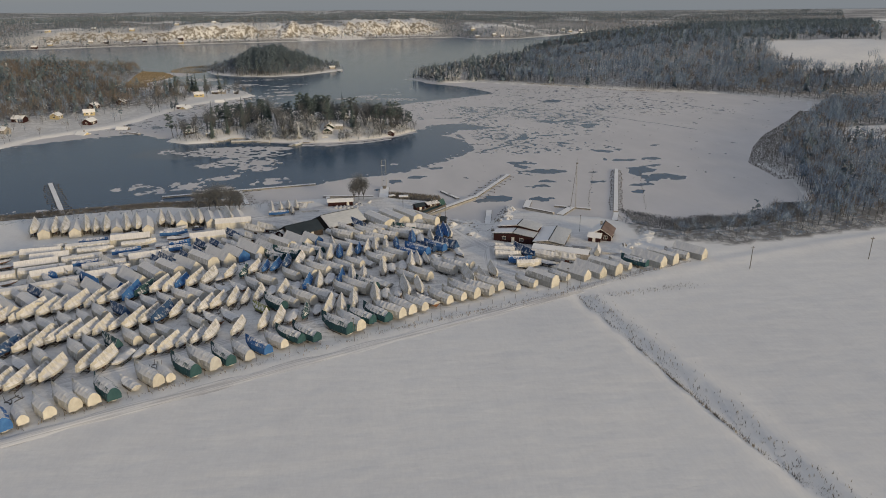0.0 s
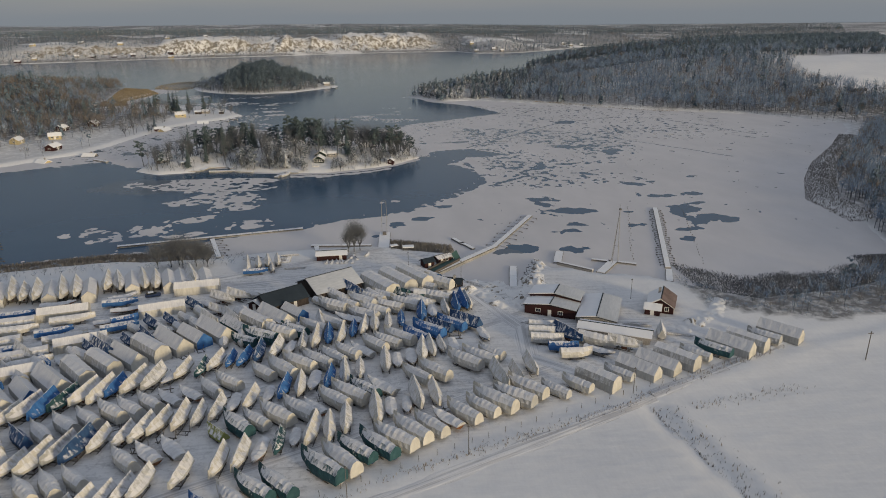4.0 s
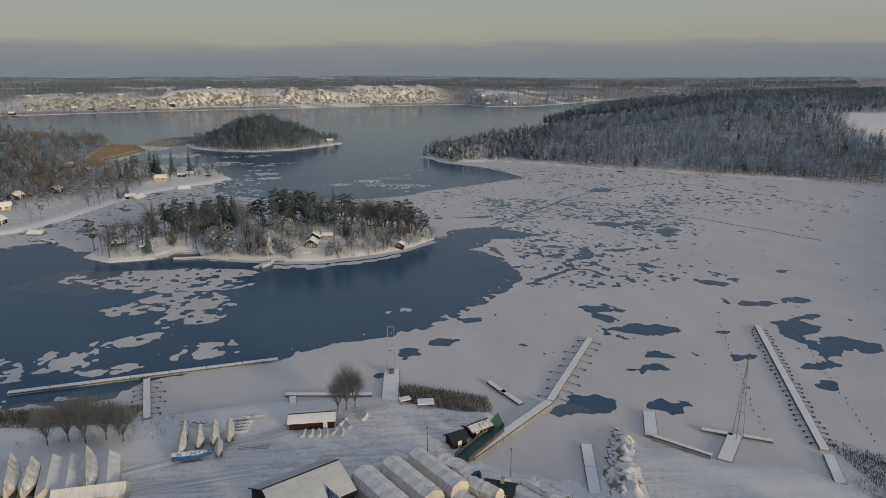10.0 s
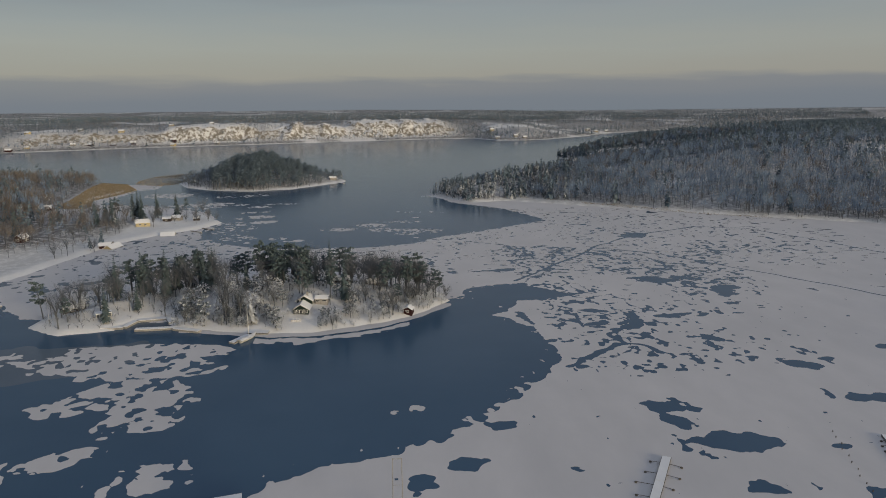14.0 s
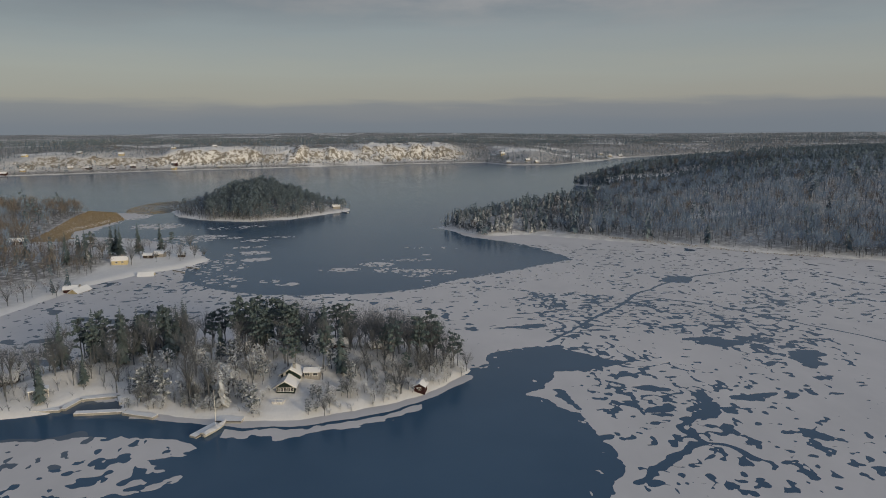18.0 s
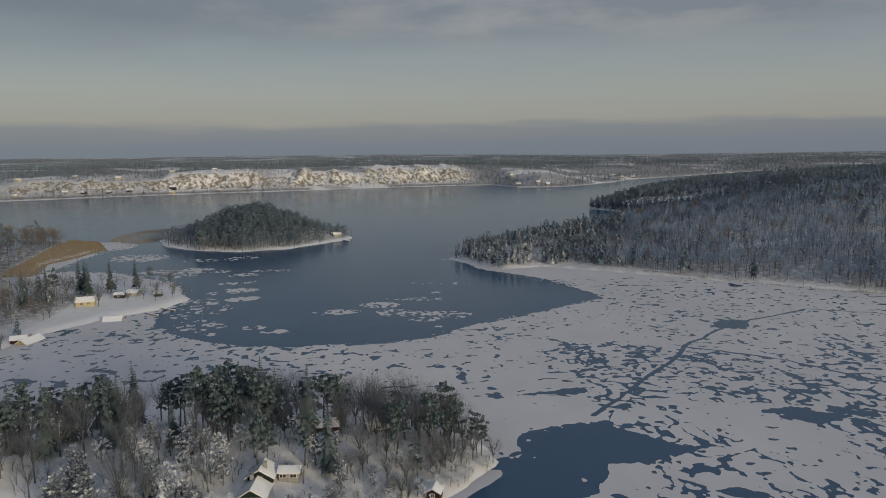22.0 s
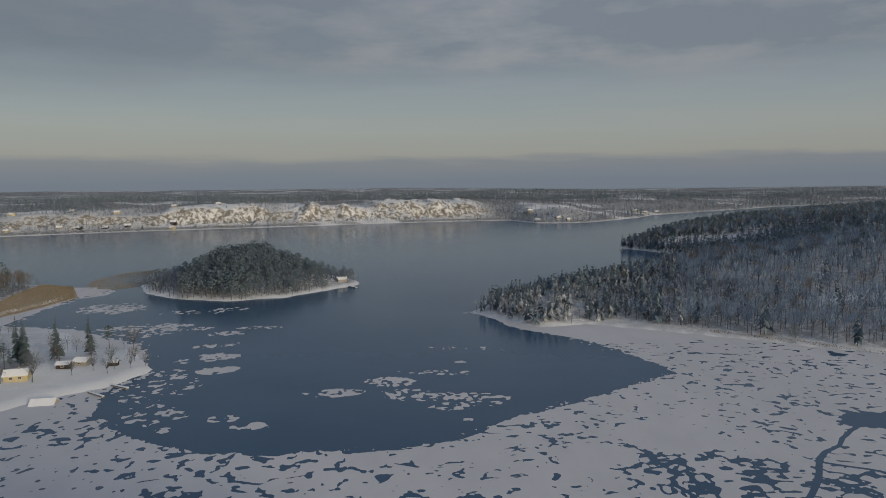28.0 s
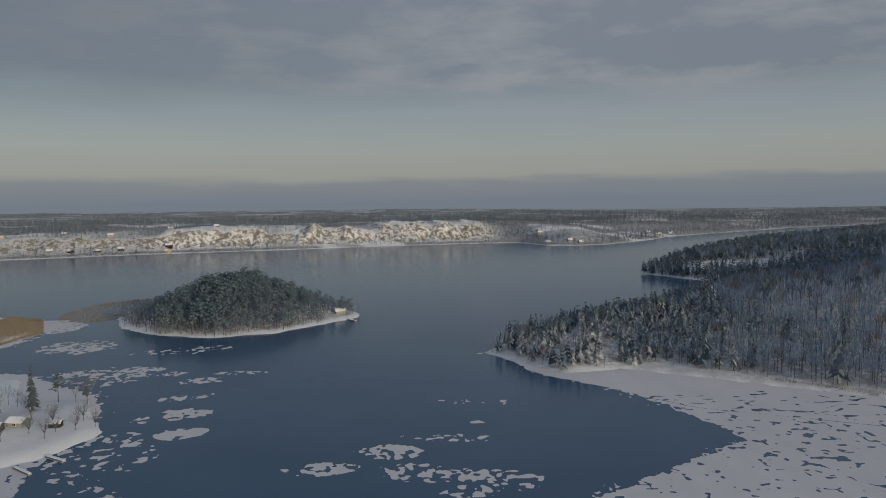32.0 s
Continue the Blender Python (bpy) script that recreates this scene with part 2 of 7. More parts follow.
# ==== land, water and ice ====
MAINLAND = ((-900, 190), (-400, 235), (-200, 262), (-138, 277), (-96, 286), (-57, 286), (-33, 292), (-4, 292), (4, 291), (27, 281), (19, 263), (24, 258), (37, 249),
            (40, 248), (46, 262), (52, 270), (55, 262), (58, 264), (68, 256), (90, 249), (99, 240), (110, 231), (135, 234), (165, 244), (181, 266), (190, 295), (194, 335),
            (215, 370), (242, 407), (290, 460), (336, 517), (352, 545), (345, 560), (309, 605), (237, 645), (163, 712), (141, 731), (111, 743), (65, 733), (31, 780))
NORTHEAST = ((31, 781), (65, 733), (111, 743), (237, 645), (420, 560), (2700, 300), (2700, 2450), (1500, 2050), (900, 1800), (600, 1550), (420, 1400), (300, 1250), (235, 1150),
             (254, 1118), (279, 1068), (335, 1083), (330, 1060), (230, 980), (140, 890), (60, 825))
ISLET = ((25, 455), (16, 445), (5, 435), (-3, 429), (-16, 424), (-29, 421), (-42, 421.5), (-52, 424), (-69, 429), (-79, 430), (-82, 436), (-86, 442), (-94, 442), (-97, 436), (-100, 431), (-119, 427), (-133, 437), (-133, 450),
         (-128, 465), (-110, 480), (-80, 492), (-40, 495), (-5, 488), (18, 475))
FAR_ISLAND = ((-199, 876), (-170, 848), (-128, 833), (-93, 845), (-72, 866), (-45, 898), (-42, 915), (-60, 940), (-90, 990), (-140, 1015), (-200, 975), (-218, 915))
WESTLAND = ((-226, 426), (-216, 455), (-181, 499), (-173, 530), (-166, 562), (-157, 597), (-141, 622), (-124, 638), (-115, 660), (-119, 674), (-139, 705), (-167, 706), (-188, 745),
            (-243, 753), (-256, 790), (-249, 820), (-244, 860), (-270, 909), (-310, 930), (-500, 1000), (-1600, 950), (-1600, 300), (-400, 380))
FAR_SHORE = ((-4200, 700), (-1200, 1250), (-643, 1463), (-460, 1546), (-236, 1613), (-35, 1684), (86, 1711), (188, 1722), (226, 1626), (280, 1617), (334, 1636), (400, 1700), (461, 1761),
             (520, 1850), (700, 1980), (1000, 2200), (4200, 3500), (4200, 5600), (-4200, 5600))
MAINLAND += ((237, 645), (420, 700), (2700, 700), (2700, -500), (-900, -500))


def signed(x, y, poly):
    """Distance to the outline, positive inside."""
    px, py = np.array(poly, float).T
    best, inside = np.full(x.shape, 1e18), np.zeros(x.shape, bool)
    for i in range(len(px)):
        ax, ay, bx, by = px[i - 1], py[i - 1], px[i], py[i]
        dx, dy = bx - ax, by - ay
        t = np.clip(((x - ax) * dx + (y - ay) * dy) / (dx * dx + dy * dy + 1e-9), 0, 1)
        best = np.minimum(best, (x - ax - t * dx) ** 2 + (y - ay - t * dy) ** 2)
        if ay != by:
            inside ^= ((ay > y) != (by > y)) & (x < ax + (y - ay) * dx / dy)
    return np.where(inside, 1, -1) * np.sqrt(best)


_lattice = np.random.RandomState(5).rand(256, 256)


def value_noise(x, y, size, octaves=4, seed=0):
    """Smooth noise from 0 to 1, of the given grain in metres."""
    total, amp, norm = 0, 1.0, 0
    for o in range(octaves):
        u, v = x / size * 2**o + 17.3 * seed + 5.1 * o, y / size * 2**o + 31.7 * seed + 9.7 * o
        i, j = np.floor(u).astype(int), np.floor(v).astype(int)
        a, b = u - i, v - j
        a, b = a * a * (3 - 2 * a), b * b * (3 - 2 * b)
        g = lambda p, q: _lattice[p % 256, q % 256]
        total = total + amp * ((g(i, j) * (1 - a) + g(i + 1, j) * a) * (1 - b) + (g(i, j + 1) * (1 - a) + g(i + 1, j + 1) * a) * b)
        norm, amp = norm + amp, amp * 0.5
    return total / norm


def smooth(lo, hi, v):
    t = np.clip((v - lo) / (hi - lo), 0, 1)
    return t * t * (3 - 2 * t)


def wander(x, y, reach=5.0, size=26.0):
    return x + (value_noise(x, y, size, 3, 11) - 0.5) * 2 * reach, y + (value_noise(x, y, size, 3, 12) - 0.5) * 2 * reach


def cliff_share(x, y):
    """How far the far shore is bare rock under snow."""
    reach = 0.60 * smooth(-830, -650, x) + 0.40 * smooth(-500, -400, x)
    reach = reach * (1 - 0.85 * smooth(100, 180, x)) + 0.3 * smooth(215, 240, x) * (1 - smooth(330, 370, x))
    return reach * (0.62 + 0.38 * smooth(0.26, 0.44, value_noise(x, y, 120, 3, 7)))


def height(x, y):
    """The land's height over the water; below it, the bed."""
    x, y = np.asarray(x, float), np.asarray(y, float)
    wx, wy = wander(x, y, 2.5, 14)
    bumps, hills = value_noise(x, y, 60, 4, 1) - 0.5, value_noise(x, y, 420, 4, 2)
    z = np.full(x.shape, -2.5)
    s = signed(wx, wy, MAINLAND)
    flat = np.where(s > 0, 1.4 * smooth(0, 6, s) + 1.4 * smooth(30, 130, s) + 4 * smooth(250, 900, s) + bumps * 0.8 * smooth(60, 140, s), s * 0.5)
    # the ditch across the field and the raised field road
    dx = x - (54 + (172 - y) * 0.2)
    flat = flat - 1.0 * np.exp(-((dx / 1.8) ** 2)) * smooth(176, 168, y) + 0.45 * np.exp(-(((dx - 4.5) / 2.2) ** 2)) * smooth(176, 168, y)
    across = -0.4446 * x + 0.8957 * y - 137.5 + 0.0009 * (0.8957 * x + 0.4446 * y - 45) ** 2 * 0.6
    flat = flat + np.where(s > 0, 0.35 * np.exp(-((across / 2.2) ** 2)) - 0.12 * np.exp(-(((across - 4.2) / 1.3) ** 2)), 0)
    # a wooded rise east of the bay
    flat = flat + np.where(s > 0, 34 * smooth(30, 420, s) * smooth(330, 480, x + 0.25 * (y - 200)) * (0.5 + hills), 0)
    z = np.maximum(z, flat)
    s = signed(wx, wy, NORTHEAST)
    z = np.maximum(z, np.where(s > 0, 1.2 * smooth(0, 5, s) + 9 * smooth(0, 60, s) + 25 * smooth(20, 230, s) * (0.8 + 0.4 * hills) * (1 - 0.6 * smooth(900, 1900, y + 0.3 * (x - 300))) + bumps * 5 * smooth(10, 90, s), s * 0.5))
    s = signed(wx, wy, ISLET)
    z = np.maximum(z, np.where(s > 0, 1.3 * smooth(0, 4, s) + 6.0 * smooth(3, 34, s) + bumps * 3 * smooth(4, 25, s), s * 0.5))
    s = signed(wx, wy, FAR_ISLAND)
    z = np.maximum(z, np.where(s > 0, 1.2 * smooth(0, 5, s) + 13 * smooth(4, 62, s) + bumps * 4 * smooth(8, 30, s), s * 0.5))
    s = signed(wx, wy, WESTLAND)
    z = np.maximum(z, np.where(s > 0, 1.2 * smooth(0, 6, s) + 3 * smooth(10, 70, s) + 24 * smooth(70, 420, s) * (0.4 + hills) + bumps * 3 * smooth(10, 60, s), s * 0.5))
    s = signed(wx, wy, FAR_SHORE)
    cliff = cliff_share(x, y)
    crag = np.abs(value_noise(x, y, 70, 4, 8) - 0.5) * 60
    ribs = (np.abs(value_noise(x * 1.4, y, 40, 5, 16) - 0.5) - 0.14) * 30 * cliff * smooth(12, 40, s) * (1 - smooth(110, 170, s))
    rise = 5 * smooth(0, 34, s) + 32 * (cliff * smooth(14 + crag, 72 + crag, s) + (1 - cliff) * smooth(10, 300, s)) + ribs
    rise = rise + (hills - 0.5) * 14 * smooth(60, 300, s) + 3 * bumps * smooth(30, 90, s)
    low = (1 - 0.22 * smooth(150, 420, x) * (1 - smooth(500, 900, s))) * (1 - 0.52 * smooth(350, 1300, x)) * (1 - 0.13 * smooth(-150, 250, x) * smooth(120, 300, s))
    fade = 1 - 0.70 * np.clip((s - 300) / 2600, 0, 1)
    z = np.maximum(z, np.where(s > 0, 1.5 * smooth(0, 8, s) + rise * low * fade, s * 0.5))
    return z


def west_edge(y):
    """Where the wood ends before the reeds of the low point."""
    return -245 - (y - 694) * 0.2


def wooded(x, y):
    """Share of closed wood on the western shore; the rest is snowy gardens."""
    gardens = smooth(24, 74, signed(x, y, WESTLAND) + (value_noise(x, y, 60, 3, 37) - 0.5) * 80) * (1 - (x > -170) * (y > 560))
    return np.maximum(gardens, smooth(0, 12, west_edge(y) - x) * smooth(640, 680, y) * smooth(4, 14, signed(x, y, WESTLAND)))


CLEARINGS = ((525, 755, 98, 95), (452, 690, 40, 60), (560, 830, 40, 22), (320, 400, 45, 24), (340, 1130, 75, 20), (240, 730, 30, 10))


def open_ground(x, y):
    """1 in the woods, 0 on the clearings."""
    m = np.ones(x.shape)
    for cx, cy, rx, ry in CLEARINGS:
        m *= smooth(0.85, 1.15, np.hypot((x - cx) / rx, (y - cy) / ry) + (value_noise(x, y, 25, 2, 30) - 0.5) * 0.4)
    return m


def axis_steps(lo, fine_lo, fine_hi, hi, step, grow=1.09, most=90.0):
    mid = list(np.arange(fine_lo, fine_hi + step / 2, step))
    up, d = [mid[-1]], step
    while up[-1] < hi:
        d = min(d * grow, most)
        up.append(up[-1] + d)
    down, d = [mid[0]], step
    while down[-1] > lo:
        d = min(d * grow, most)
        down.append(down[-1] - d)
    return np.array(down[:0:-1] + mid + up[1:])


def grid_mesh(name, xs, ys, zs, mat):
    ny, nx = zs.shape
    gx, gy = np.meshgrid(xs, ys)
    me = bpy.data.meshes.new(name)
    me.vertices.add(nx * ny)
    me.vertices.foreach_set("co", np.stack([gx, gy, zs], -1).astype(np.float32).ravel())
    i = (np.arange(ny - 1)[:, None] * nx + np.arange(nx - 1)[None]).ravel()
    raw_faces(me, np.stack([i, i + 1, i + nx + 1, i + nx], 1))
    me.shade_smooth()
    me.materials.append(mat)
    return me


def raw_faces(me, quads):
    n, k = quads.shape
    me.loops.add(n * k)
    me.loops.foreach_set("vertex_index", quads.astype(np.int32).ravel())
    me.polygons.add(n)
    me.polygons.foreach_set("loop_start", np.arange(0, n * k, k, dtype=np.int32))
    me.update(calc_edges=True)


def soup(name, verts, tris, mats, slots=None, smooth_shade=False):
    """A mesh from arrays."""
    me = bpy.data.meshes.new(name)
    me.vertices.add(len(verts))
    me.vertices.foreach_set("co", np.asarray(verts, np.float32).ravel())
    raw_faces(me, np.asarray(tris))
    for m in mats:
        me.materials.append(m)
    if slots is not None:
        me.polygons.foreach_set("material_index", np.asarray(slots, np.int32))
    if smooth_shade:
        me.shade_smooth()
    else:
        me.shade_flat()
    return me


def build_ground():
    xs = axis_steps(-900, -260, 240, 800, 2.5, 1.05, 7.0)
    side = 12 * np.cumsum(1.13 ** np.arange(29))
    xs = np.concatenate([xs[0] - side[::-1], xs, xs[-1] + side])
    ys = np.concatenate([axis_steps(-450, 84, 510, 1000, 2.5, 1.03, 9.0), []])
    ys = np.concatenate([ys[ys < 1000], np.arange(1000, 1400, 12), np.arange(1400, 1860, 5.5), axis_steps(1860, 1860, 1890, 4900, 12, 1.08, 120)])
    gx, gy = np.meshgrid(xs, ys)
    z = height(gx, gy)
    me = grid_mesh("ground", xs, ys, z, M_GROUND)
    s = signed(gx, gy, FAR_SHORE)
    cliff = cliff_share(gx, gy)
    glade = smooth(0.61, 0.69, value_noise(gx, gy * 1.6, 120, 3, 36))
    brush = smooth(0, 6, s) * (1.1 - 1.0 * cliff * smooth(10, 30, s) * (1 - smooth(140, 200, s))) * (1 - 0.9 * glade)
    for poly, lo, much in ((NORTHEAST, 1, 0.76), (FAR_ISLAND, 3, 0.8), (ISLET, 4, 0.28)):
        brush = np.maximum(brush, much * smooth(lo, lo + 8, signed(gx, gy, poly)))
    brush = np.maximum(brush, (0.36 + 0.7 * wooded(gx, gy)) * smooth(2, 14, signed(gx, gy, WESTLAND)) * (1 - 0.7 * (gx > -168) * (gy > 590)))
    s = signed(gx, gy, MAINLAND)
    brush = np.maximum(brush, 0.95 * smooth(0, 4, s) * np.where(gy > 290, 0.5 + 0.5 * smooth(8, 16, s), 1) * (gx > 91) * (gy > np.where(gx < 120, 222 - 0.43 * (gx - 92), 210 + 0.2 * (gx - 120))))
    brush *= np.where(s > 0, open_ground(gx, gy), 1) * open_ground(gx, gy)
    me.attributes.new("brush", "FLOAT", "POINT").data.foreach_set("value", brush.astype(np.float32).ravel())
    across, along = -0.4446 * gx + 0.8957 * gy, 0.8957 * gx + 0.4446 * gy
    trod = smooth(140, 145, across) * (1 - smooth(256, 266, across)) * smooth(-130, -110, along) * (1 - smooth(150, 180, along)) * smooth(1, 5, s) * (0.45 + 0.55 * smooth(0.35, 0.6, value_noise(gx, gy, 22, 3, 35)))
    trod = np.maximum(trod, smooth(24, 8, np.hypot(gx - 36, gy - 245)) * smooth(1, 4, s))
    me.attributes.new("trodden", "FLOAT", "POINT").data.foreach_set("value", trod.astype(np.float32).ravel())
    ob = new("ground", me)
    tagged(ob, "snow-covered ground with fields, rocky hills and shores", "ground", kind="structure")
    xs, ys = np.linspace(-2650, 2650, 30), np.linspace(150, 3100, 30)
    ob = new("water", grid_mesh("water", xs, ys, np.zeros((30, 30)), M_WATER))
    tagged(ob, "dark blue open water of a calm bay", "water", kind="structure")


build_ground()

LEAD = ((-500, 250), (-200, 268), (-140, 285), (-96, 293), (-70, 296), (-64, 306), (-31, 319), (-13, 330), (1, 332), (10, 337), (22, 348), (35, 361), (48, 376), (55, 388), (54, 398),
        (52, 420), (41, 434), (52, 455), (62, 453), (79, 458), (66, 471), (59, 481), (36, 478), (29, 460), (0, 440), (-100, 440), (-140, 450), (-160, 470), (-230, 430), (-500, 380))
BAY = ((106, 641), (66, 614), (29, 590), (10, 574), (-8, 568), (-21, 566), (-58, 568), (-77, 575), (-100, 589), (-115, 606), (-122, 640), (-115, 662), (-140, 712), (-190, 752), (-238, 765), (-240, 900),
       (-400, 1100), (-400, 1700), (900, 1700), (335, 1070), (140, 900), (31, 781), (45, 757), (55, 730), (82, 702), (98, 675))


def ice_field(x, y):
    """Positive where there is ice."""
    wx, wy = wander(x, y, 2.2, 18)
    g = np.minimum(-signed(wx, wy, LEAD), -signed(wx, wy, BAY))
    qx, qy = wander(x, y, 5.0, 13)
    n1, n2, n3 = value_noise(qx, qy, 12, 4, 21), value_noise(x, y * 0.8, 2.1, 2, 22), value_noise(x, y, 70, 3, 23)
    n4, n5 = value_noise(qx, qy, 7, 4, 24), value_noise(qx, qy * 2.2, 9, 3, 27)
    f = g + (n4 - 0.5) * 4.5 + (n2 - 0.5) * 2
    # loose bits along the edge of the ice
    f = np.maximum(f, np.where(g < 0, (n2 - 0.60 - 0.035 * np.clip(-g, 0, 12) - 0.1 * (value_noise(x, y, 30, 2, 26) < 0.5)) * 4, f))
    # a foot of ice along the islet's sunny shore and a pale plate beyond the crack
    off = -signed(x, y, ISLET) + (n4 - 0.5) * 2.4
    foot = np.where((x > -76) & (x < 24) & (y < 462), 3.4 - off, -9.0)
    pale = np.minimum(np.minimum(off - 5.2, 9.6 - off + (n5 - 0.5) * 9) + (n2 - 0.5) * 2, 3.5 - np.abs(x + 20) * 0.13)
    f = np.maximum(f, np.where(y < 452, np.maximum(foot, pale), -9.0))
    holes = np.full(x.shape, 9.0)

    def cut(value, mask):
        nonlocal holes
        holes = np.minimum(holes, np.where(mask > 0.02, value + (1 - mask) * 6, 9.0))
    # broken field east of the islet: plates with dark joints
    east = smooth(34, 62, x - 0.04 * (y - 430)) * smooth(338, 378, y) * (1 - smooth(600, 660, y)) * (1 - smooth(170, 240, x - 0.3 * (y - 500)))
    patch = smooth(0.40, 0.62, n3)
    near = 1 - smooth(400, 450, y)
    cut(np.abs(n1 - 0.5) * 26 - 1.05 * patch + 0.42 + 0.35 * near, east)
    cut((0.83 + 0.05 * near - 0.09 * patch - n4) * 20, east)
    cut((0.79 - 0.14 * patch - n2) * 4, east)
    # close-set small floes round the bay
    band = smooth(490, 530, y) * (1 - smooth(650, 710, y)) * smooth(-200, -120, x) * (1 - smooth(230, 300, x))
    cut((0.76 - 0.11 * patch - n2) * 4, band)
    west = smooth(440, 480, y) * (1 - smooth(600, 620, y)) * (1 - smooth(-110, -90, x))
    cut((0.68 - n4) * 15, west)
    cut((0.76 - n2) * 4, west)
    dashes = smooth(462, 500, y) * (1 - smooth(690, 720, y)) * smooth(-130, -70, x) * (1 - smooth(260, 330, x))
    cut((0.765 - 0.06 * patch - value_noise(qx * 0.5, qy * 1.15, 2.1, 2, 29)) * 5, dashes)
    # sparse holes elsewhere
    cut((0.80 - n4) * 16, smooth(280, 320, y) * (1 - smooth(560, 640, y)) * smooth(0, 40, x))
    cut((0.88 - n2) * 6, smooth(262, 290, y) * (1 - smooth(560, 640, y)) * smooth(-20, 20, x))
    for cx, cy, rx, ry, turn in POOLS:
        c, s = math.cos(radians(turn)), math.sin(radians(turn))
        u, v = ((x - cx) * c + (y - cy) * s) / (1.22 * rx), ((y - cy) * c - (x - cx) * s) / (1.3 * ry)
        holes = np.minimum(holes, (np.sqrt(u * u + v * v) - 1) * min(rx, ry) + ((n4 - 0.5) * 9 + (n2 - 0.5) * 3.2 + (n5 - 0.5) * 5) * min(1, 0.3 + min(rx, ry) / 7))
    # unbroken plates
    for cx, cy, rx, ry in WHOLE:
        holes = np.where(np.hypot((x - cx) / rx, (y - cy) / ry) + (n4 - 0.5) * 0.7 < 1, 9.0, holes)
    for wide, line in CRACKS:
        for (ax, ay), (bx, by) in zip(line, line[1:]):
            loose = 0.85 if wide > 1.05 else 0.3
            px, py = x + loose * (qx - x), y + loose * (qy - y)
            t = np.clip(((px - ax) * (bx - ax) + (py - ay) * (by - ay)) / ((bx - ax) ** 2 + (by - ay) ** 2), 0, 1)
            holes = np.minimum(holes, np.hypot(px - ax - t * (bx - ax), py - ay - t * (by - ay)) - wide * (0.5 + 0.7 * n1))
    f = np.minimum(f, holes)
    # drifting plates on the open water
    floes, n6 = np.full(x.shape, -9.0), value_noise(x, y * 0.9, 2.5, 2, 28)
    for cx, cy, rx, ry, turn, fill, grain in FLOES:
        c, s = math.cos(radians(turn)), math.sin(radians(turn))
        u, v = ((x - cx) * c + (y - cy) * s) / rx, ((y - cy) * c - (x - cx) * s) / ry
        m = 1 - smooth(0.55, 1.05, np.sqrt(u * u + v * v))
        if fill > 1:
            k = np.minimum((m - 0.5) * min(rx, ry) + (n2 - 0.5) * 3 + (n4 - 0.5) * 7 + (n5 - 0.5) * 5, (0.66 - n6) * 9)
        else:
            k = (value_noise(qx, qy, grain * 0.42, 3, 40 + int(cx) % 7) - 1 + fill) * 1.3 * grain - (1 - m) * grain * 0.9
            k = np.minimum(k + (n2 - 0.5) * 2.5, (0.60 - n6) * 9)
        floes = np.maximum(floes, np.where(m > 0, k, -9))
    return np.maximum(f, floes)


POOLS = ((73, 351, 4.4, 3.4, 0), (72, 341, 2.6, 5.6, 10), (77, 331, 11, 3.8, -4), (84, 328, 6, 2.6, 8), (78, 310, 4.2, 2.2, -10), (75, 302, 2.6, 1.7, 15), (69, 299, 2.2, 1.6, -20), (49, 284, 6.2, 4.0, 8), (43, 281, 2.8, 2.6, 0), (5, 318, 4.2, 2.4, 25), (18, 326, 3.0, 2.0, 10), (28, 344, 2.6, 1.4, 0), (40, 322, 2.0, 1.4, 0),
         (131, 328, 6.5, 3.6, -25), (127, 315, 3.2, 7.5, 8), (136, 314, 9.5, 3.0, -6), (143, 311, 4.5, 2.4, 20), (121, 299, 4.2, 1.9, 10), (114, 288, 2.4, 1.8, 0), (140, 337, 3.2, 1.5, 0), (105, 326, 3.2, 1.1, -5), (100, 307, 2.6, 1.2, 0), (93, 282, 2.2, 1.3, 0), (66, 280, 4.2, 2.0, 0), (-2, 303, 1.4, 3.6, 0),
         (145, 353, 3.0, 1.8, 0), (125, 376, 4.0, 1.8, -10), (127, 351, 4.2, 1.6, -15), (135, 379, 3.4, 1.4, 10), (145, 582, 8, 5, 40), (122, 479, 11, 4, 0), (143, 459, 4, 12, -20), (90, 429, 1.6, 4, 0), (84, 416, 3, 1.6, 40), (75, 436, 4, 1.4, -10), (75, 420, 4, 1.3, 10), (104, 426, 4.5, 1.4, -20), (113, 429, 4.5, 1.2, 10), (125, 429, 1.5, 4, 0), (110, 400, 3, 1.8, -40),
         (51, 428, 1.2, 6, 8), (54, 405, 2.2, 1.3, 40), (21, 530, 1.5, 8, 5), (50, 505, 9, 1.4, 8), (30, 502, 2.4, 1.5, 0))
WHOLE = ((77, 574, 15, 14), (52, 560, 11, 9), (58, 394, 9, 5))
CRACKS = ((1.0, ((57, 485), (86, 517), (117, 556), (145, 582), (195, 606))), (0.75, ((112, 551), (143, 530), (162, 504), (187, 468), (208, 435))), (0.6, ((195, 606), (224, 595), (245, 554), (263, 509))), (0.35, ((48, 741), (74, 705), (107, 675), (160, 651))),
          (1.1, ((90, 434), (91, 426), (85, 417), (78, 409), (79, 398), (85, 389))), (1.1, ((79, 398), (67, 392), (56, 381))))
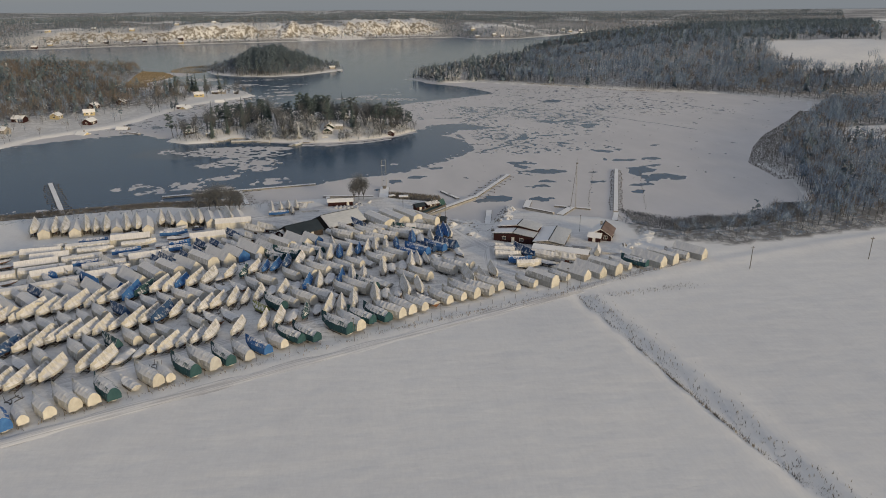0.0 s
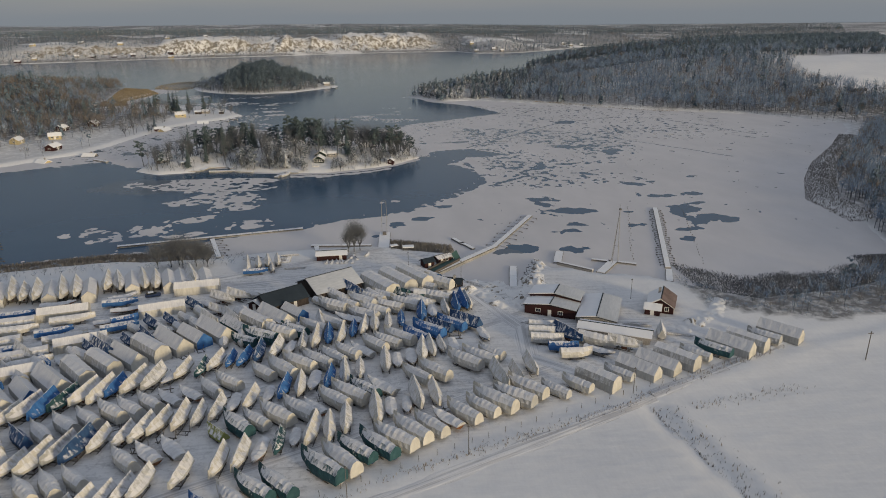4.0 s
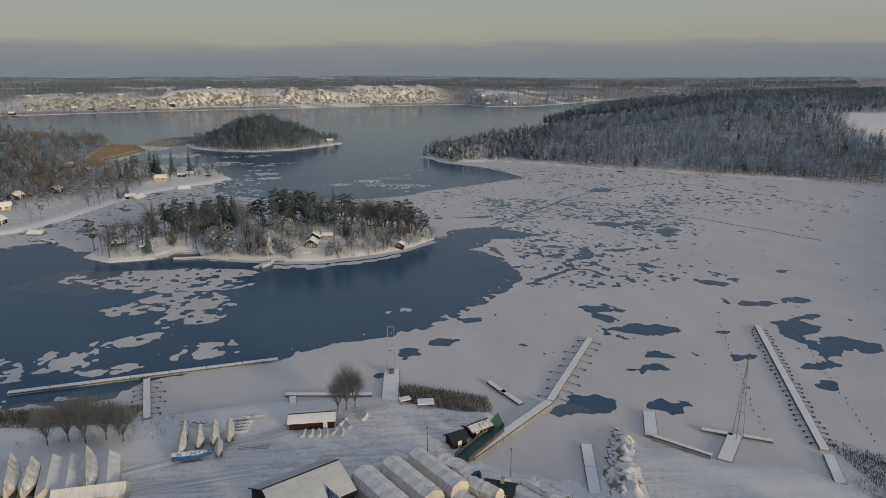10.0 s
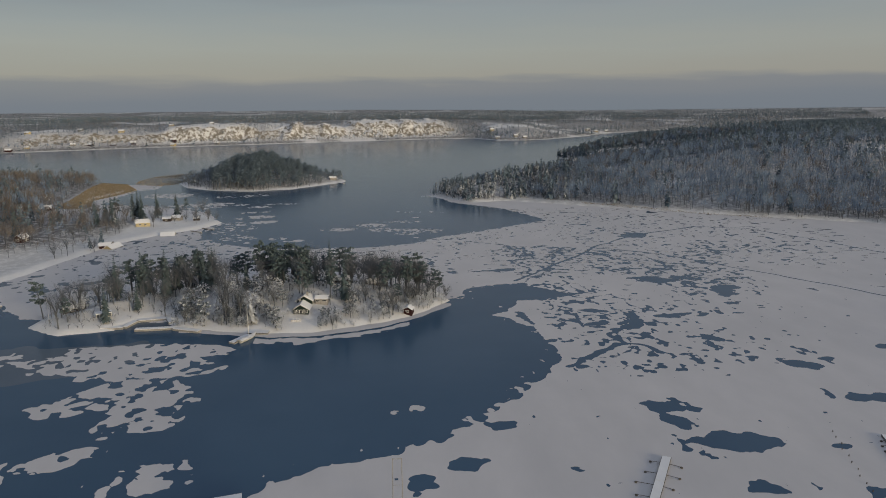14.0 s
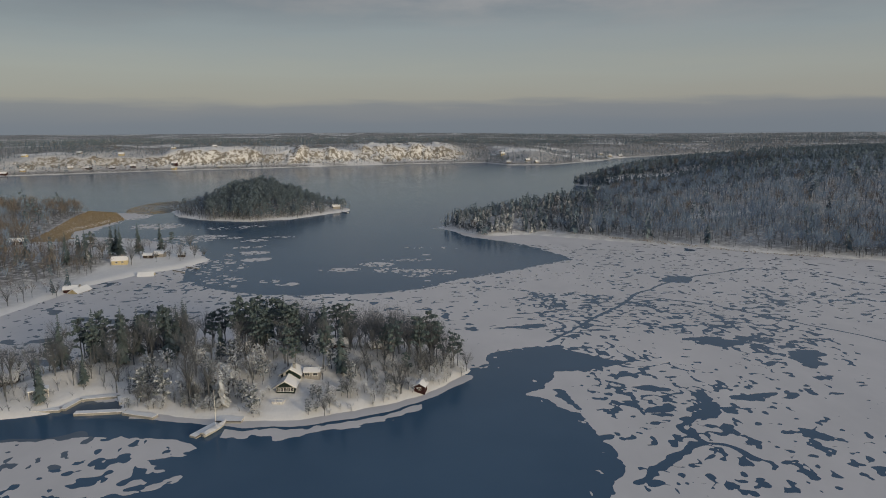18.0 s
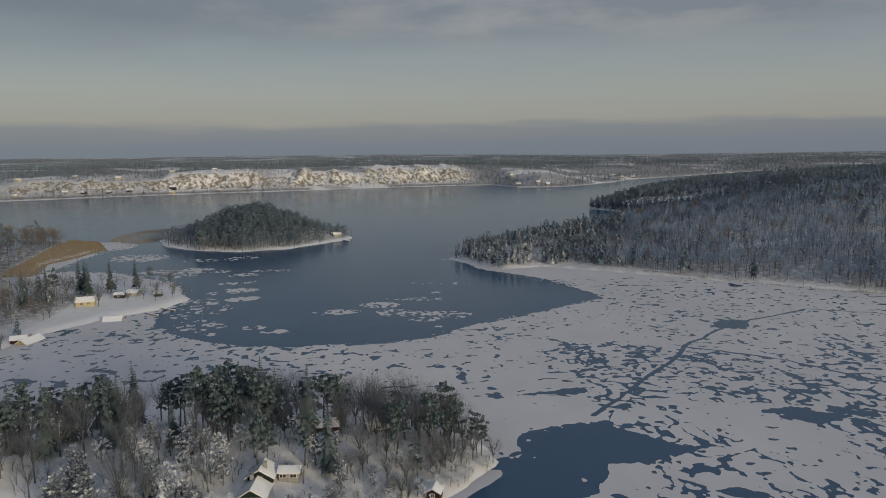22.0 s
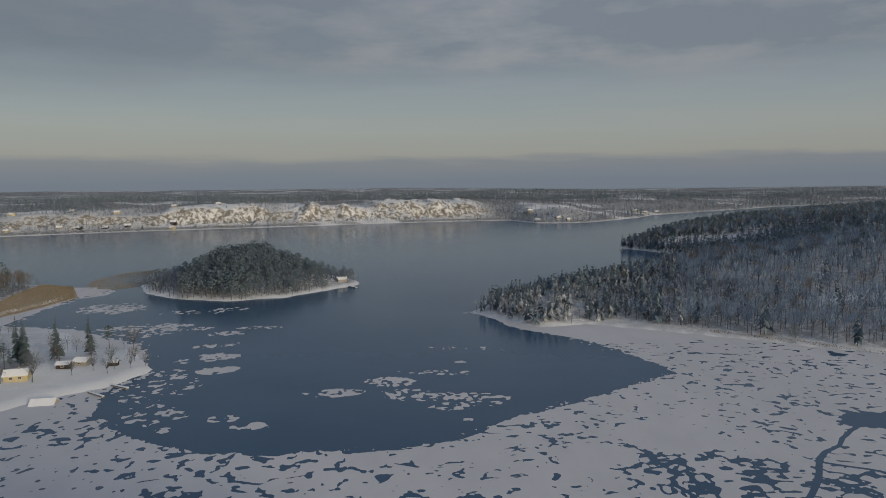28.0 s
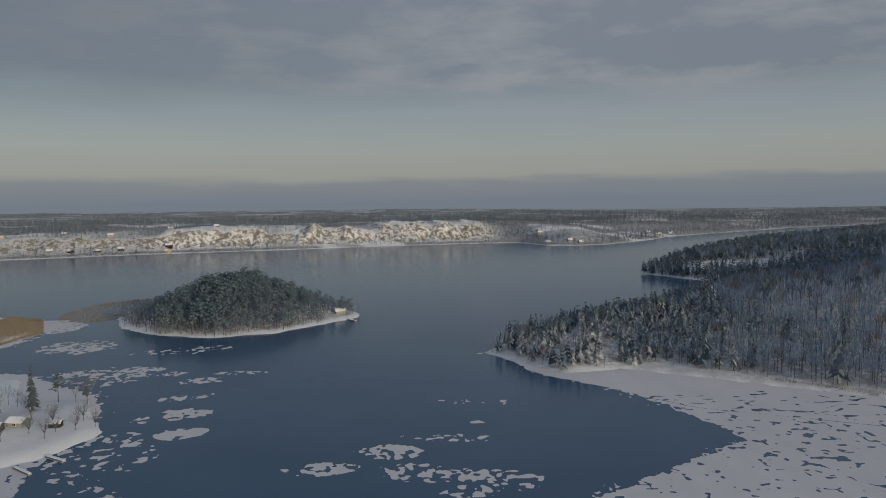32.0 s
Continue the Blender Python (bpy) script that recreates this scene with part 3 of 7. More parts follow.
FLOES = ((-80, 408, 36, 9, -4, 2, 0), (-84, 396, 40, 15, -8, 0.80, 14), (-73, 372, 24, 16, -12, 0.70, 12), (-66, 354, 15, 11, 8, 0.66, 9), (-90, 364, 11, 7, 0, 0.66, 9), (-123, 404, 7, 10, 0, 0.58, 8), (-94, 322, 18, 11, 15, 0.68, 11), (-80, 335, 12, 6, 12, 0.66, 9), (-54, 326, 15, 9, 10, 0.66, 9), (-76, 315, 13, 5, 12, 0.60, 8), (-104, 312, 12, 6, 15, 0.6, 8),
         (-116, 322, 14, 9, 15, 0.56, 8), (-46, 333, 5, 3, 20, 2, 0), (-72, 340, 5, 3, 0, 2, 0), (7, 356, 3.6, 2.6, 25, 2, 0), (1, 354, 2.4, 1.7, 10, 2, 0),
         (-54, 591, 4.4, 5.2, 30, 2, 0), (-67, 599, 7, 4.5, 10, 0.74, 6), (-60, 590, 5, 3, 0, 0.66, 4), (-84, 589, 4, 3.4, 0, 0.62, 4), (-86, 661, 11, 7.5, 12, 2, 0), (-92, 684, 14, 9, 15, 0.74, 8), (-105, 677, 7, 6, 0, 0.55, 5), (-100, 706, 22, 6, 15, 0.5, 6), (-102, 734, 18, 8, 10, 0.55, 6), (-87, 747, 20, 5, 0, 0.5, 6), (-136, 756, 14, 7, 0, 0.55, 6),
         (-12, 638, 15, 9, -6, 0.56, 4), (11, 606, 11, 6, 0, 0.60, 4), (-31, 625, 13, 8, 0, 0.54, 4), (0, 620, 20, 10, -10, 0.57, 4.5), (22, 614, 16, 12, -10, 0.46, 4), (8, 650, 26, 6, -8, 0.40, 4), (-44, 624, 4, 2.4, 0, 2, 0), (19, 666, 3.6, 2.2, 0, 2, 0), (16, 592, 3.4, 2.2, 0, 0.66, 3),
         (-150, 745, 50, 24, 10, 0.50, 7), (-197, 815, 30, 28, 0, 0.60, 9), (-241, 879, 22, 28, 0, 2, 0), (-130, 800, 40, 14, 15, 0.46, 7), (-105, 640, 24, 36, 20, 0.44, 6), (-95, 605, 22, 16, 0, 0.48, 6), (25, 690, 30, 6, -10, 0.38, 5))


def plates(name, field, x0, x1, y0, y1, step, top, foot, mat, most):
    """The plates of a field: its positive part as flat sheets with cut edges, the largest first, the smallest joined."""
    xs, ys = np.arange(x0, x1 + step / 2, step), np.arange(y0, y1 + step / 2, step)
    gx, gy = np.meshgrid(xs, ys)
    f = field(gx, gy)
    ny, nx = f.shape
    verts, faces3, faces4, skirt = [np.stack([gx.ravel(), gy.ravel()], 1)], [], [], []
    idx = np.arange(nx * ny).reshape(ny, nx)
    inside = f > 0
    base = nx * ny

    def crossings(fa, fb, pa, pb):
        t = (fa / (fa - fb + 1e-12))[:, None]
        return pa + np.clip(t, 0.02, 0.98) * (pb - pa)
    P = np.stack([gx, gy], -1)
    hx = np.full((ny, nx - 1), -1)
    m = inside[:, 1:] != inside[:, :-1]
    hx[m] = base + np.arange(m.sum())
    verts.append(crossings(f[:, :-1][m], f[:, 1:][m], P[:, :-1][m], P[:, 1:][m]))
    base += m.sum()
    hy = np.full((ny - 1, nx), -1)
    m = inside[1:] != inside[:-1]
    hy[m] = base + np.arange(m.sum())
    verts.append(crossings(f[:-1][m], f[1:][m], P[:-1][m], P[1:][m]))
    a, b, c, d = idx[:-1, :-1], idx[:-1, 1:], idx[1:, 1:], idx[1:, :-1]
    e, g, h, k = hx[:-1], hy[:, 1:], hx[1:], hy[:, :-1]          # bottom, right, top, left
    code = inside[:-1, :-1] * 1 + inside[:-1, 1:] * 2 + inside[1:, 1:] * 4 + inside[1:, :-1] * 8
    table = {1: ["aek"], 2: ["bge"], 4: ["chg"], 8: ["dkh"], 3: ["abgk"], 6: ["bche"], 12: ["cdkg"], 9: ["daeh"], 15: ["abcd"],
             7: ["abc", "ach", "ahk"], 14: ["bcd", "bdk", "bke"], 13: ["cda", "cae", "ceg"], 11: ["dab", "dbg", "dgh"], 5: ["aek", "chg"], 10: ["bge", "dkh"]}
    cuts = {1: ["ek"], 2: ["ge"], 4: ["hg"], 8: ["kh"], 3: ["gk"], 6: ["he"], 12: ["kg"], 9: ["eh"], 7: ["hk"], 14: ["ke"], 13: ["eg"], 11: ["gh"], 5: ["ek", "hg"], 10: ["ge", "kh"]}
    key = dict(a=a, b=b, c=c, d=d, e=e, g=g, h=h, k=k)
    label = pieces_of(inside).ravel()
    f3l, f4l, skl = [], [], []
    # whole cells are joined into strips along each row
    full = code == 15
    first = full & ~np.pad(full, ((0, 0), (1, 0)))[:, :-1]
    last = full & ~np.pad(full, ((0, 0), (0, 1)))[:, 1:]
    faces4.append(np.stack([a[first], b[last], c[last], d[first]], 1))
    f4l.append(label[a[first]])
    for n, shapes in table.items():
        m = code == n
        if n != 15 and m.any():
            for sname in shapes:
                corner = label[key[sname[0]][m]]
                (faces3 if len(sname) == 3 else faces4).append(np.stack([key[q][m] for q in sname], 1))
                (f3l if len(sname) == 3 else f4l).append(corner)
            for q, sname in zip(cuts.get(n, ()), shapes if n in (5, 10) else shapes[:1]):
                skirt.append(np.stack([key[q[0]][m], key[q[1]][m]], 1))
                skl.append(label[key[sname[0]][m]])
    v2 = np.concatenate(verts)
    f4, f3, sk = np.concatenate(faces4), np.concatenate(faces3), np.concatenate(skirt)
    l4, l3, ls = np.concatenate(f4l), np.concatenate(f3l), np.concatenate(skl)
    nv = len(v2)
    allv = np.concatenate([np.c_[v2, np.full(nv, top)], np.c_[v2, np.full(nv, foot)]])
    tri = np.concatenate([f3, f4[:, [0, 1, 2]], f4[:, [0, 2, 3]], np.stack([sk[:, 1], sk[:, 0], sk[:, 0] + nv], 1), np.stack([sk[:, 1], sk[:, 0] + nv, sk[:, 1] + nv], 1)])
    lab = np.concatenate([l3, l4, l4, ls, ls])
    order = np.argsort(lab, kind="stable")
    tri, lab = tri[order], lab[order]
    starts = np.flatnonzero(np.r_[True, lab[1:] != lab[:-1]])
    groups = sorted(np.split(tri, starts[1:]), key=len, reverse=True)
    meshes = []
    for some in groups[:1 + most] + ([np.concatenate(groups[1 + most:])] if len(groups) > 1 + most else []):
        used, inv = np.unique(some, return_inverse=True)
        meshes.append(soup(name, allv[used], inv.reshape(-1, 3), [mat]))
    return meshes


def pieces_of(inside):
    """Numbers the connected pieces of a mask."""
    ny, nx = inside.shape
    label = np.full(ny * nx, -1, int)
    flat = inside.ravel().tolist()
    seen = [-1] * (ny * nx)
    count = 0
    for start in np.flatnonzero(inside).tolist():
        if seen[start] >= 0:
            continue
        stack = [start]
        seen[start] = count
        while stack:
            i = stack.pop()
            c = i % nx
            for j, fine in ((i - 1, c > 0), (i + 1, c < nx - 1), (i - nx, i >= nx), (i + nx, i < (ny - 1) * nx)):
                if fine and flat[j] and seen[j] < 0:
                    seen[j] = count
                    stack.append(j)
        count += 1
    return np.array(seen).reshape(ny, nx)


def build_ice():
    meshes = plates("ice_sheet", ice_field, -270, 370, 215, 910, 0.72, 0.02, -0.004, M_ICE, 240)
    tagged(new("ice_sheet", meshes[0]), "snow-dusted sea ice broken by dark leads", "ice", kind="structure")
    for me in meshes[1:241]:
        me.name = "ice_floe"
        tagged(new("ice_floe", me), "flat snow-dusted ice floe drifting on dark water", "ice floe", "ice floes")
    if len(meshes) > 241:
        tagged(new("brash_ice", meshes[241]), "scattered small pieces of drift ice", "ice", kind="stuff")


THIN = ((-90, 437, 8, 6), (-128, 520, 52, 52), (-112, 402, 34, 16), (36, 268, 16, 15), (-70, 294, 34, 8))


def thin_field(x, y):
    n = (value_noise(x, y, 14, 4, 60) - 0.5) * 14
    f = np.full(x.shape, -9.0)
    for cx, cy, rx, ry in THIN:
        f = np.maximum(f, (1 - np.hypot((x - cx) / rx, (y - cy) / ry)) * min(rx, ry) + n)
    return f


def build_thin_ice():
    for me in plates("thin_ice", thin_field, -190, 90, 240, 585, 1.4, 0.009, 0.001, M_THIN, 0):
        tagged(new("thin_ice", me), "thin grey new ice without snow", "ice", kind="structure")


build_ice()
build_thin_ice()


# ==== trees ====
rng = np.random.RandomState(11)


def tube(p, q, r0, r1, sides=4):
    """A tapered stick from p to q."""
    p, q = np.array(p, float), np.array(q, float)
    d = (q - p) / (np.linalg.norm(q - p) + 1e-9)
    a = np.cross(d, (0.3, 0.9, 0.1) if abs(d[2]) > 0.5 else (0, 0, 1))
    a /= np.linalg.norm(a)
    b = np.cross(d, a)
    ang = np.arange(sides) * 2 * np.pi / sides
    ring = np.cos(ang)[:, None] * a + np.sin(ang)[:, None] * b
    v = np.concatenate([p + ring * r0, q + ring * r1])
    i = np.arange(sides)
    j = (i + 1) % sides
    return v, np.concatenate([np.stack([i, j, j + sides], 1), np.stack([i, j + sides, i + sides], 1)])


def gather(pieces):
    vs, fs, n = [], [], 0
    for v, f in pieces:
        vs.append(v), fs.append(f + n)
        n += len(v)
    return np.concatenate(vs), np.concatenate(fs)


def blade(p, q, wide):
    """A flat spray, widest at a third of its length."""
    p, q = np.array(p, float), np.array(q, float)
    d = q - p
    s = np.cross(d, (rng.randn() * 0.3, rng.randn() * 0.3, 1))
    s = s / (np.linalg.norm(s) + 1e-9) * wide / 2
    m = p + d * 0.35
    return np.stack([p, m + s, q, m - s]), np.array([[0, 1, 2], [0, 2, 3]])


def sliver(p, q, wide):
    """A single spray, broad at its foot."""
    p, q = np.array(p, float), np.array(q, float)
    s = np.cross(q - p, (rng.randn() * 0.5, rng.randn() * 0.5, 1))
    s = s / (np.linalg.norm(s) + 1e-9) * wide / 2
    return np.stack([p + s, q, p - s]), np.array([[0, 1, 2]])


def spruce(h, tiers=13, arms=8, spread=0.19):
    out = []
    for k in range(tiers):
        t = (k + 0.3) / tiers
        z, r = h * (0.10 + 0.88 * t), h * spread * (1 - t) ** 0.85 + 0.25
        for a in range(max(4, int(arms * (1 - 0.4 * t)))):
            w = rng.rand() * 2 * np.pi
            l = r * rng.uniform(0.65, 1.12)
            droop = l * rng.uniform(0.25, 0.55)
            out.append(blade((0, 0, z + 0.15 * l), (np.cos(w) * l, np.sin(w) * l, z - droop), l * rng.uniform(0.45, 0.7)))
    out.append(blade((0.05, 0, h * 0.9), (0, 0, h), 0.3))
    return [tube((0, 0, -0.4), (0, 0, h * 0.93), h * 0.016 + 0.05, 0.04, 5)], out


def clump(c, r, n):
    out = []
    for _ in range(n):
        d = rng.randn(3) * (1, 1, 0.7)
        d /= np.linalg.norm(d)
        out.append(blade(c - d * r * 0.3, c + d * r * rng.uniform(0.7, 1.2), r * rng.uniform(0.5, 0.9)))
    return out


def leafless(h, limbs=9, fine=7, width=0.055, spread=0.42, twice=2, low=(0.18, 0.34)):
    """A bare broad-leaved tree: forking limbs that end in fans of twigs."""
    fork = h * rng.uniform(*low)
    wood, out = [tube((0, 0, -0.4), (0, 0, fork), h * 0.014 + 0.04, h * 0.010 + 0.03, 5)], []
    for k in range(limbs):
        w, t = rng.rand() * 2 * np.pi, rng.uniform(0.3, 1)
        s = np.array([0, 0, fork * rng.uniform(0.75, 1.15)])
        reach = h * spread * np.sqrt(1 - (t - 0.35) ** 2 * 1.2) * rng.uniform(0.45, 0.95)
        e = np.array([np.cos(w) * reach, np.sin(w) * reach, fork + (h - fork) * rng.uniform(0.45, 0.95) * (0.45 + 0.55 * t)])
        m = s * 0.5 + e * 0.5 + (0, 0, h * 0.06)
        wood += [tube(s, m, h * 0.0055 + 0.02, h * 0.0035 + 0.012, 3), tube(m, e, h * 0.0035 + 0.012, 0.015, 3)]
        for b in range(fine):
            f = rng.uniform(0.25, 1.0)
            p = s + (m - s) * min(1, f * 2) if f < 0.5 else m + (e - m) * (f * 2 - 1)
            d = (e - s) / np.linalg.norm(e - s) + rng.randn(3) * 0.75 + (0, 0, 0.18)
            q = p + d / np.linalg.norm(d) * h * rng.uniform(0.10, 0.22)
            out.append(blade(p, q, width * h * 0.10))
            for _ in range(twice):
                d2 = d / np.linalg.norm(d) + rng.randn(3) * 0.7
                p2 = p + (q - p) * rng.uniform(0.3, 0.9)
                out.append(blade(p2, p2 + d2 / np.linalg.norm(d2) * h * rng.uniform(0.06, 0.13), width * h * 0.07))
    return wood, out


def snowy_tree(h, n=46, per=9):
    """A low tree whose branches carry cushions of snow."""
    wood, out = leafless(h, 8, 5, 0.08, 0.42)
    for k in range(n):
        w, t = rng.rand() * 6.283, rng.rand() ** 0.8
        r = h * 0.36 * np.sqrt(max(0.05, 1 - (t - 0.35) ** 2 * 1.8)) * rng.rand() ** 0.5
        out += clump(np.array([np.cos(w) * r, np.sin(w) * r, h * (0.22 + 0.75 * t)]), h * 0.085 * rng.uniform(0.6, 1.3), per)
    return wood, out


def puff(c, r, n):
    """A tuft of needles: small facets round a common middle, more of them above."""
    out = []
    for _ in range(n):
        d = rng.randn(3) + (0, 0, 0.45)
        d /= np.linalg.norm(d)
        a = np.cross(d, rng.randn(3))
        a /= np.linalg.norm(a)
        b, g = np.cross(d, a), r * rng.uniform(0.55, 0.95)
        p, w = np.asarray(c) + d * r * rng.uniform(0.6, 1.05) * (1, 1, 0.55), rng.rand() * 6.283
        out.append((np.stack([p + g * (np.cos(w + k * 2.094) * a + np.sin(w + k * 2.094) * b) + rng.randn(3) * 0.12 * r for k in range(3)]), np.array([[0, 1, 2]])))
    return out


def crowned_pine(h, limbs=15, tufts=6, per=9, bare=0.40, wide=0.20, tuft=0.036):
    """A pine: a leaning stem and rising limbs, each with a flat spread of needle tufts along its outer half."""
    lean = rng.randn(2) * 0.035 * h
    top = np.array([lean[0], lean[1], h * 0.95])
    wood, out = [tube((0, 0, -0.4), top * (0.5, 0.5, 0.55), h * 0.016 + 0.05, h * 0.011, 5), tube(top * (0.5, 0.5, 0.55), top, h * 0.011, 0.04, 4)], []
    for k in range(limbs):
        t = bare + (0.99 - bare) * (k + rng.rand()) / limbs
        reach = h * wide * (0.45 + 0.75 * np.sqrt(max(0.0, 1 - ((t - bare) / (1 - bare)) ** 1.6))) * rng.uniform(0.6, 1.15)
        w = k * 2.4 + rng.uniform(-0.6, 0.6)
        stem = top * (t, t, t)
        tip = stem + (np.cos(w) * reach, np.sin(w) * reach, reach * rng.uniform(0.05, 0.45))
        if k % 2 == 0:
            wood.append(tube(stem - (0, 0, 0.02 * h), tip, h * 0.0045, 0.025, 3))
        for _ in range(tufts):
            f = rng.uniform(0.35, 1.05)
            c = stem + (tip - stem) * f + rng.randn(3) * (0.030 * h, 0.030 * h, 0.010 * h)
            out += puff(c, h * tuft * rng.uniform(0.7, 1.3), per)
    return wood, out


def low_spruce(h, tiers=6, arms=5):
    out = []
    for k in range(tiers):
        t = k / tiers
        for a in range(arms):
            w, l = rng.rand() * 6.283, h * 0.19 * (1 - t) ** 0.8 * rng.uniform(0.7, 1.15) + 0.3
            z = h * (0.14 + 0.82 * t)
            out.append(sliver((np.cos(w) * l * 0.1, np.sin(w) * l * 0.1, z + h * 0.09), (np.cos(w) * l, np.sin(w) * l, z - l * 0.4), l * 0.95))
    return [tube((0, 0, -1), (0, 0, h * 0.5), 0.16, 0.08, 3)], out


def low_pine(h, tufts=11, per=4):
    wood, out = [tube((0, 0, -1), (0, 0, h * 0.8), 0.17, 0.08, 3)], []
    for k in range(tufts):
        w, t = rng.rand() * 6.283, rng.uniform(0.5, 1)
        r = h * 0.15 * (1.2 - abs(t - 0.7) * 2) * rng.uniform(0.3, 1)
        out += puff((np.cos(w) * r, np.sin(w) * r, h * t), h * 0.075 * rng.uniform(0.8, 1.2), per)
    return wood, out


def low_leafless(h, twigs=36, wide=0.013, spread=0.30, limbs=3):
    """A bare tree from afar: stem, a few limbs and a domed haze of twigs."""
    wood, out = [tube((0, 0, -1), (0, 0, h * 0.5), h * 0.014, h * 0.007, 3)], []
    for k in range(limbs):
        w = rng.rand() * 6.283
        wood.append(tube((0, 0, h * rng.uniform(0.2, 0.4)), (np.cos(w) * h * spread * 0.6, np.sin(w) * h * spread * 0.6, h * rng.uniform(0.6, 0.8)), h * 0.006, h * 0.002, 3))
    for k in range(twigs):
        w, u = rng.rand() * 6.283, rng.uniform(-0.55, 1.0)
        r = h * spread * np.sqrt(1 - u * u * 0.96) * rng.uniform(0.7, 1.08)
        e = np.array([np.cos(w) * r, np.sin(w) * r, h * (0.62 + 0.37 * u * rng.uniform(0.9, 1.05))])
        m = np.array([0, 0, h * 0.42])
        p = m + (e - m) * rng.uniform(0.25, 0.6) + rng.randn(3) * 0.03 * h
        out.append(sliver(p, e, h * wide * 1.25))
    return wood, out


def scatter_forest(name, kinds, spots, label, category="forest"):
    """kinds: (wood and leaf pieces, leaf material); spots: x, y, z, size, kind."""
    mats = [M_BARK] + [m for _, m in kinds]
    V, F, S, n = [], [], [], 0
    for k, (pieces, _) in enumerate(kinds):
        mine = spots[spots[:, 4] == k]
        if not len(mine):
            continue
        for slot, part_pieces in ((0, pieces[0]), (k + 1, pieces[1])):
            v, f = gather(part_pieces)
            a = rng.rand(len(mine)) * 6.283
            c, s, g = np.cos(a)[:, None], np.sin(a)[:, None], mine[:, 3:4]
            fat = g * rng.uniform(0.85, 1.2, (len(mine), 1))
            x = (v[None, :, 0] * c - v[None, :, 1] * s) * fat + mine[:, 0:1]
            y = (v[None, :, 0] * s + v[None, :, 1] * c) * fat + mine[:, 1:2]
            z = v[None, :, 2] * g + mine[:, 2:3]
            V.append(np.stack([x, y, z], -1).reshape(-1, 3))
            F.append((f[None] + (np.arange(len(mine)) * len(v))[:, None, None]).reshape(-1, 3) + n)
            S.append(np.full(len(f) * len(mine), slot))
            n += len(v) * len(mine)
    ob = new(name, soup(name, np.concatenate(V), np.concatenate(F), mats, np.concatenate(S)))
    return tagged(ob, label, category, kind="stuff")


def spread_over(x0, x1, y0, y1, pitch, keep):
    """Jittered spots over a box, thinned by keep(x, y), which gives a chance from 0 to 1."""
    gx, gy = np.meshgrid(np.arange(x0, x1, pitch), np.arange(y0, y1, pitch))
    x, y = (gx + rng.uniform(-0.5, 0.5, gx.shape) * pitch).ravel(), (gy + rng.uniform(-0.5, 0.5, gy.shape) * pitch).ravel()
    m = rng.rand(len(x)) < keep(x, y)
    return x[m], y[m]


def with_kinds(x, y, size, chances):
    """chances: for each kind an array of weights."""
    w = np.stack(chances, 1)
    cum = np.cumsum(w / w.sum(1, keepdims=True), 1)
    kind = (rng.rand(len(x))[:, None] > cum).sum(1).clip(0, w.shape[1] - 1)
    return np.stack([x, y, height(x, y) - 0.1, size, kind], 1)


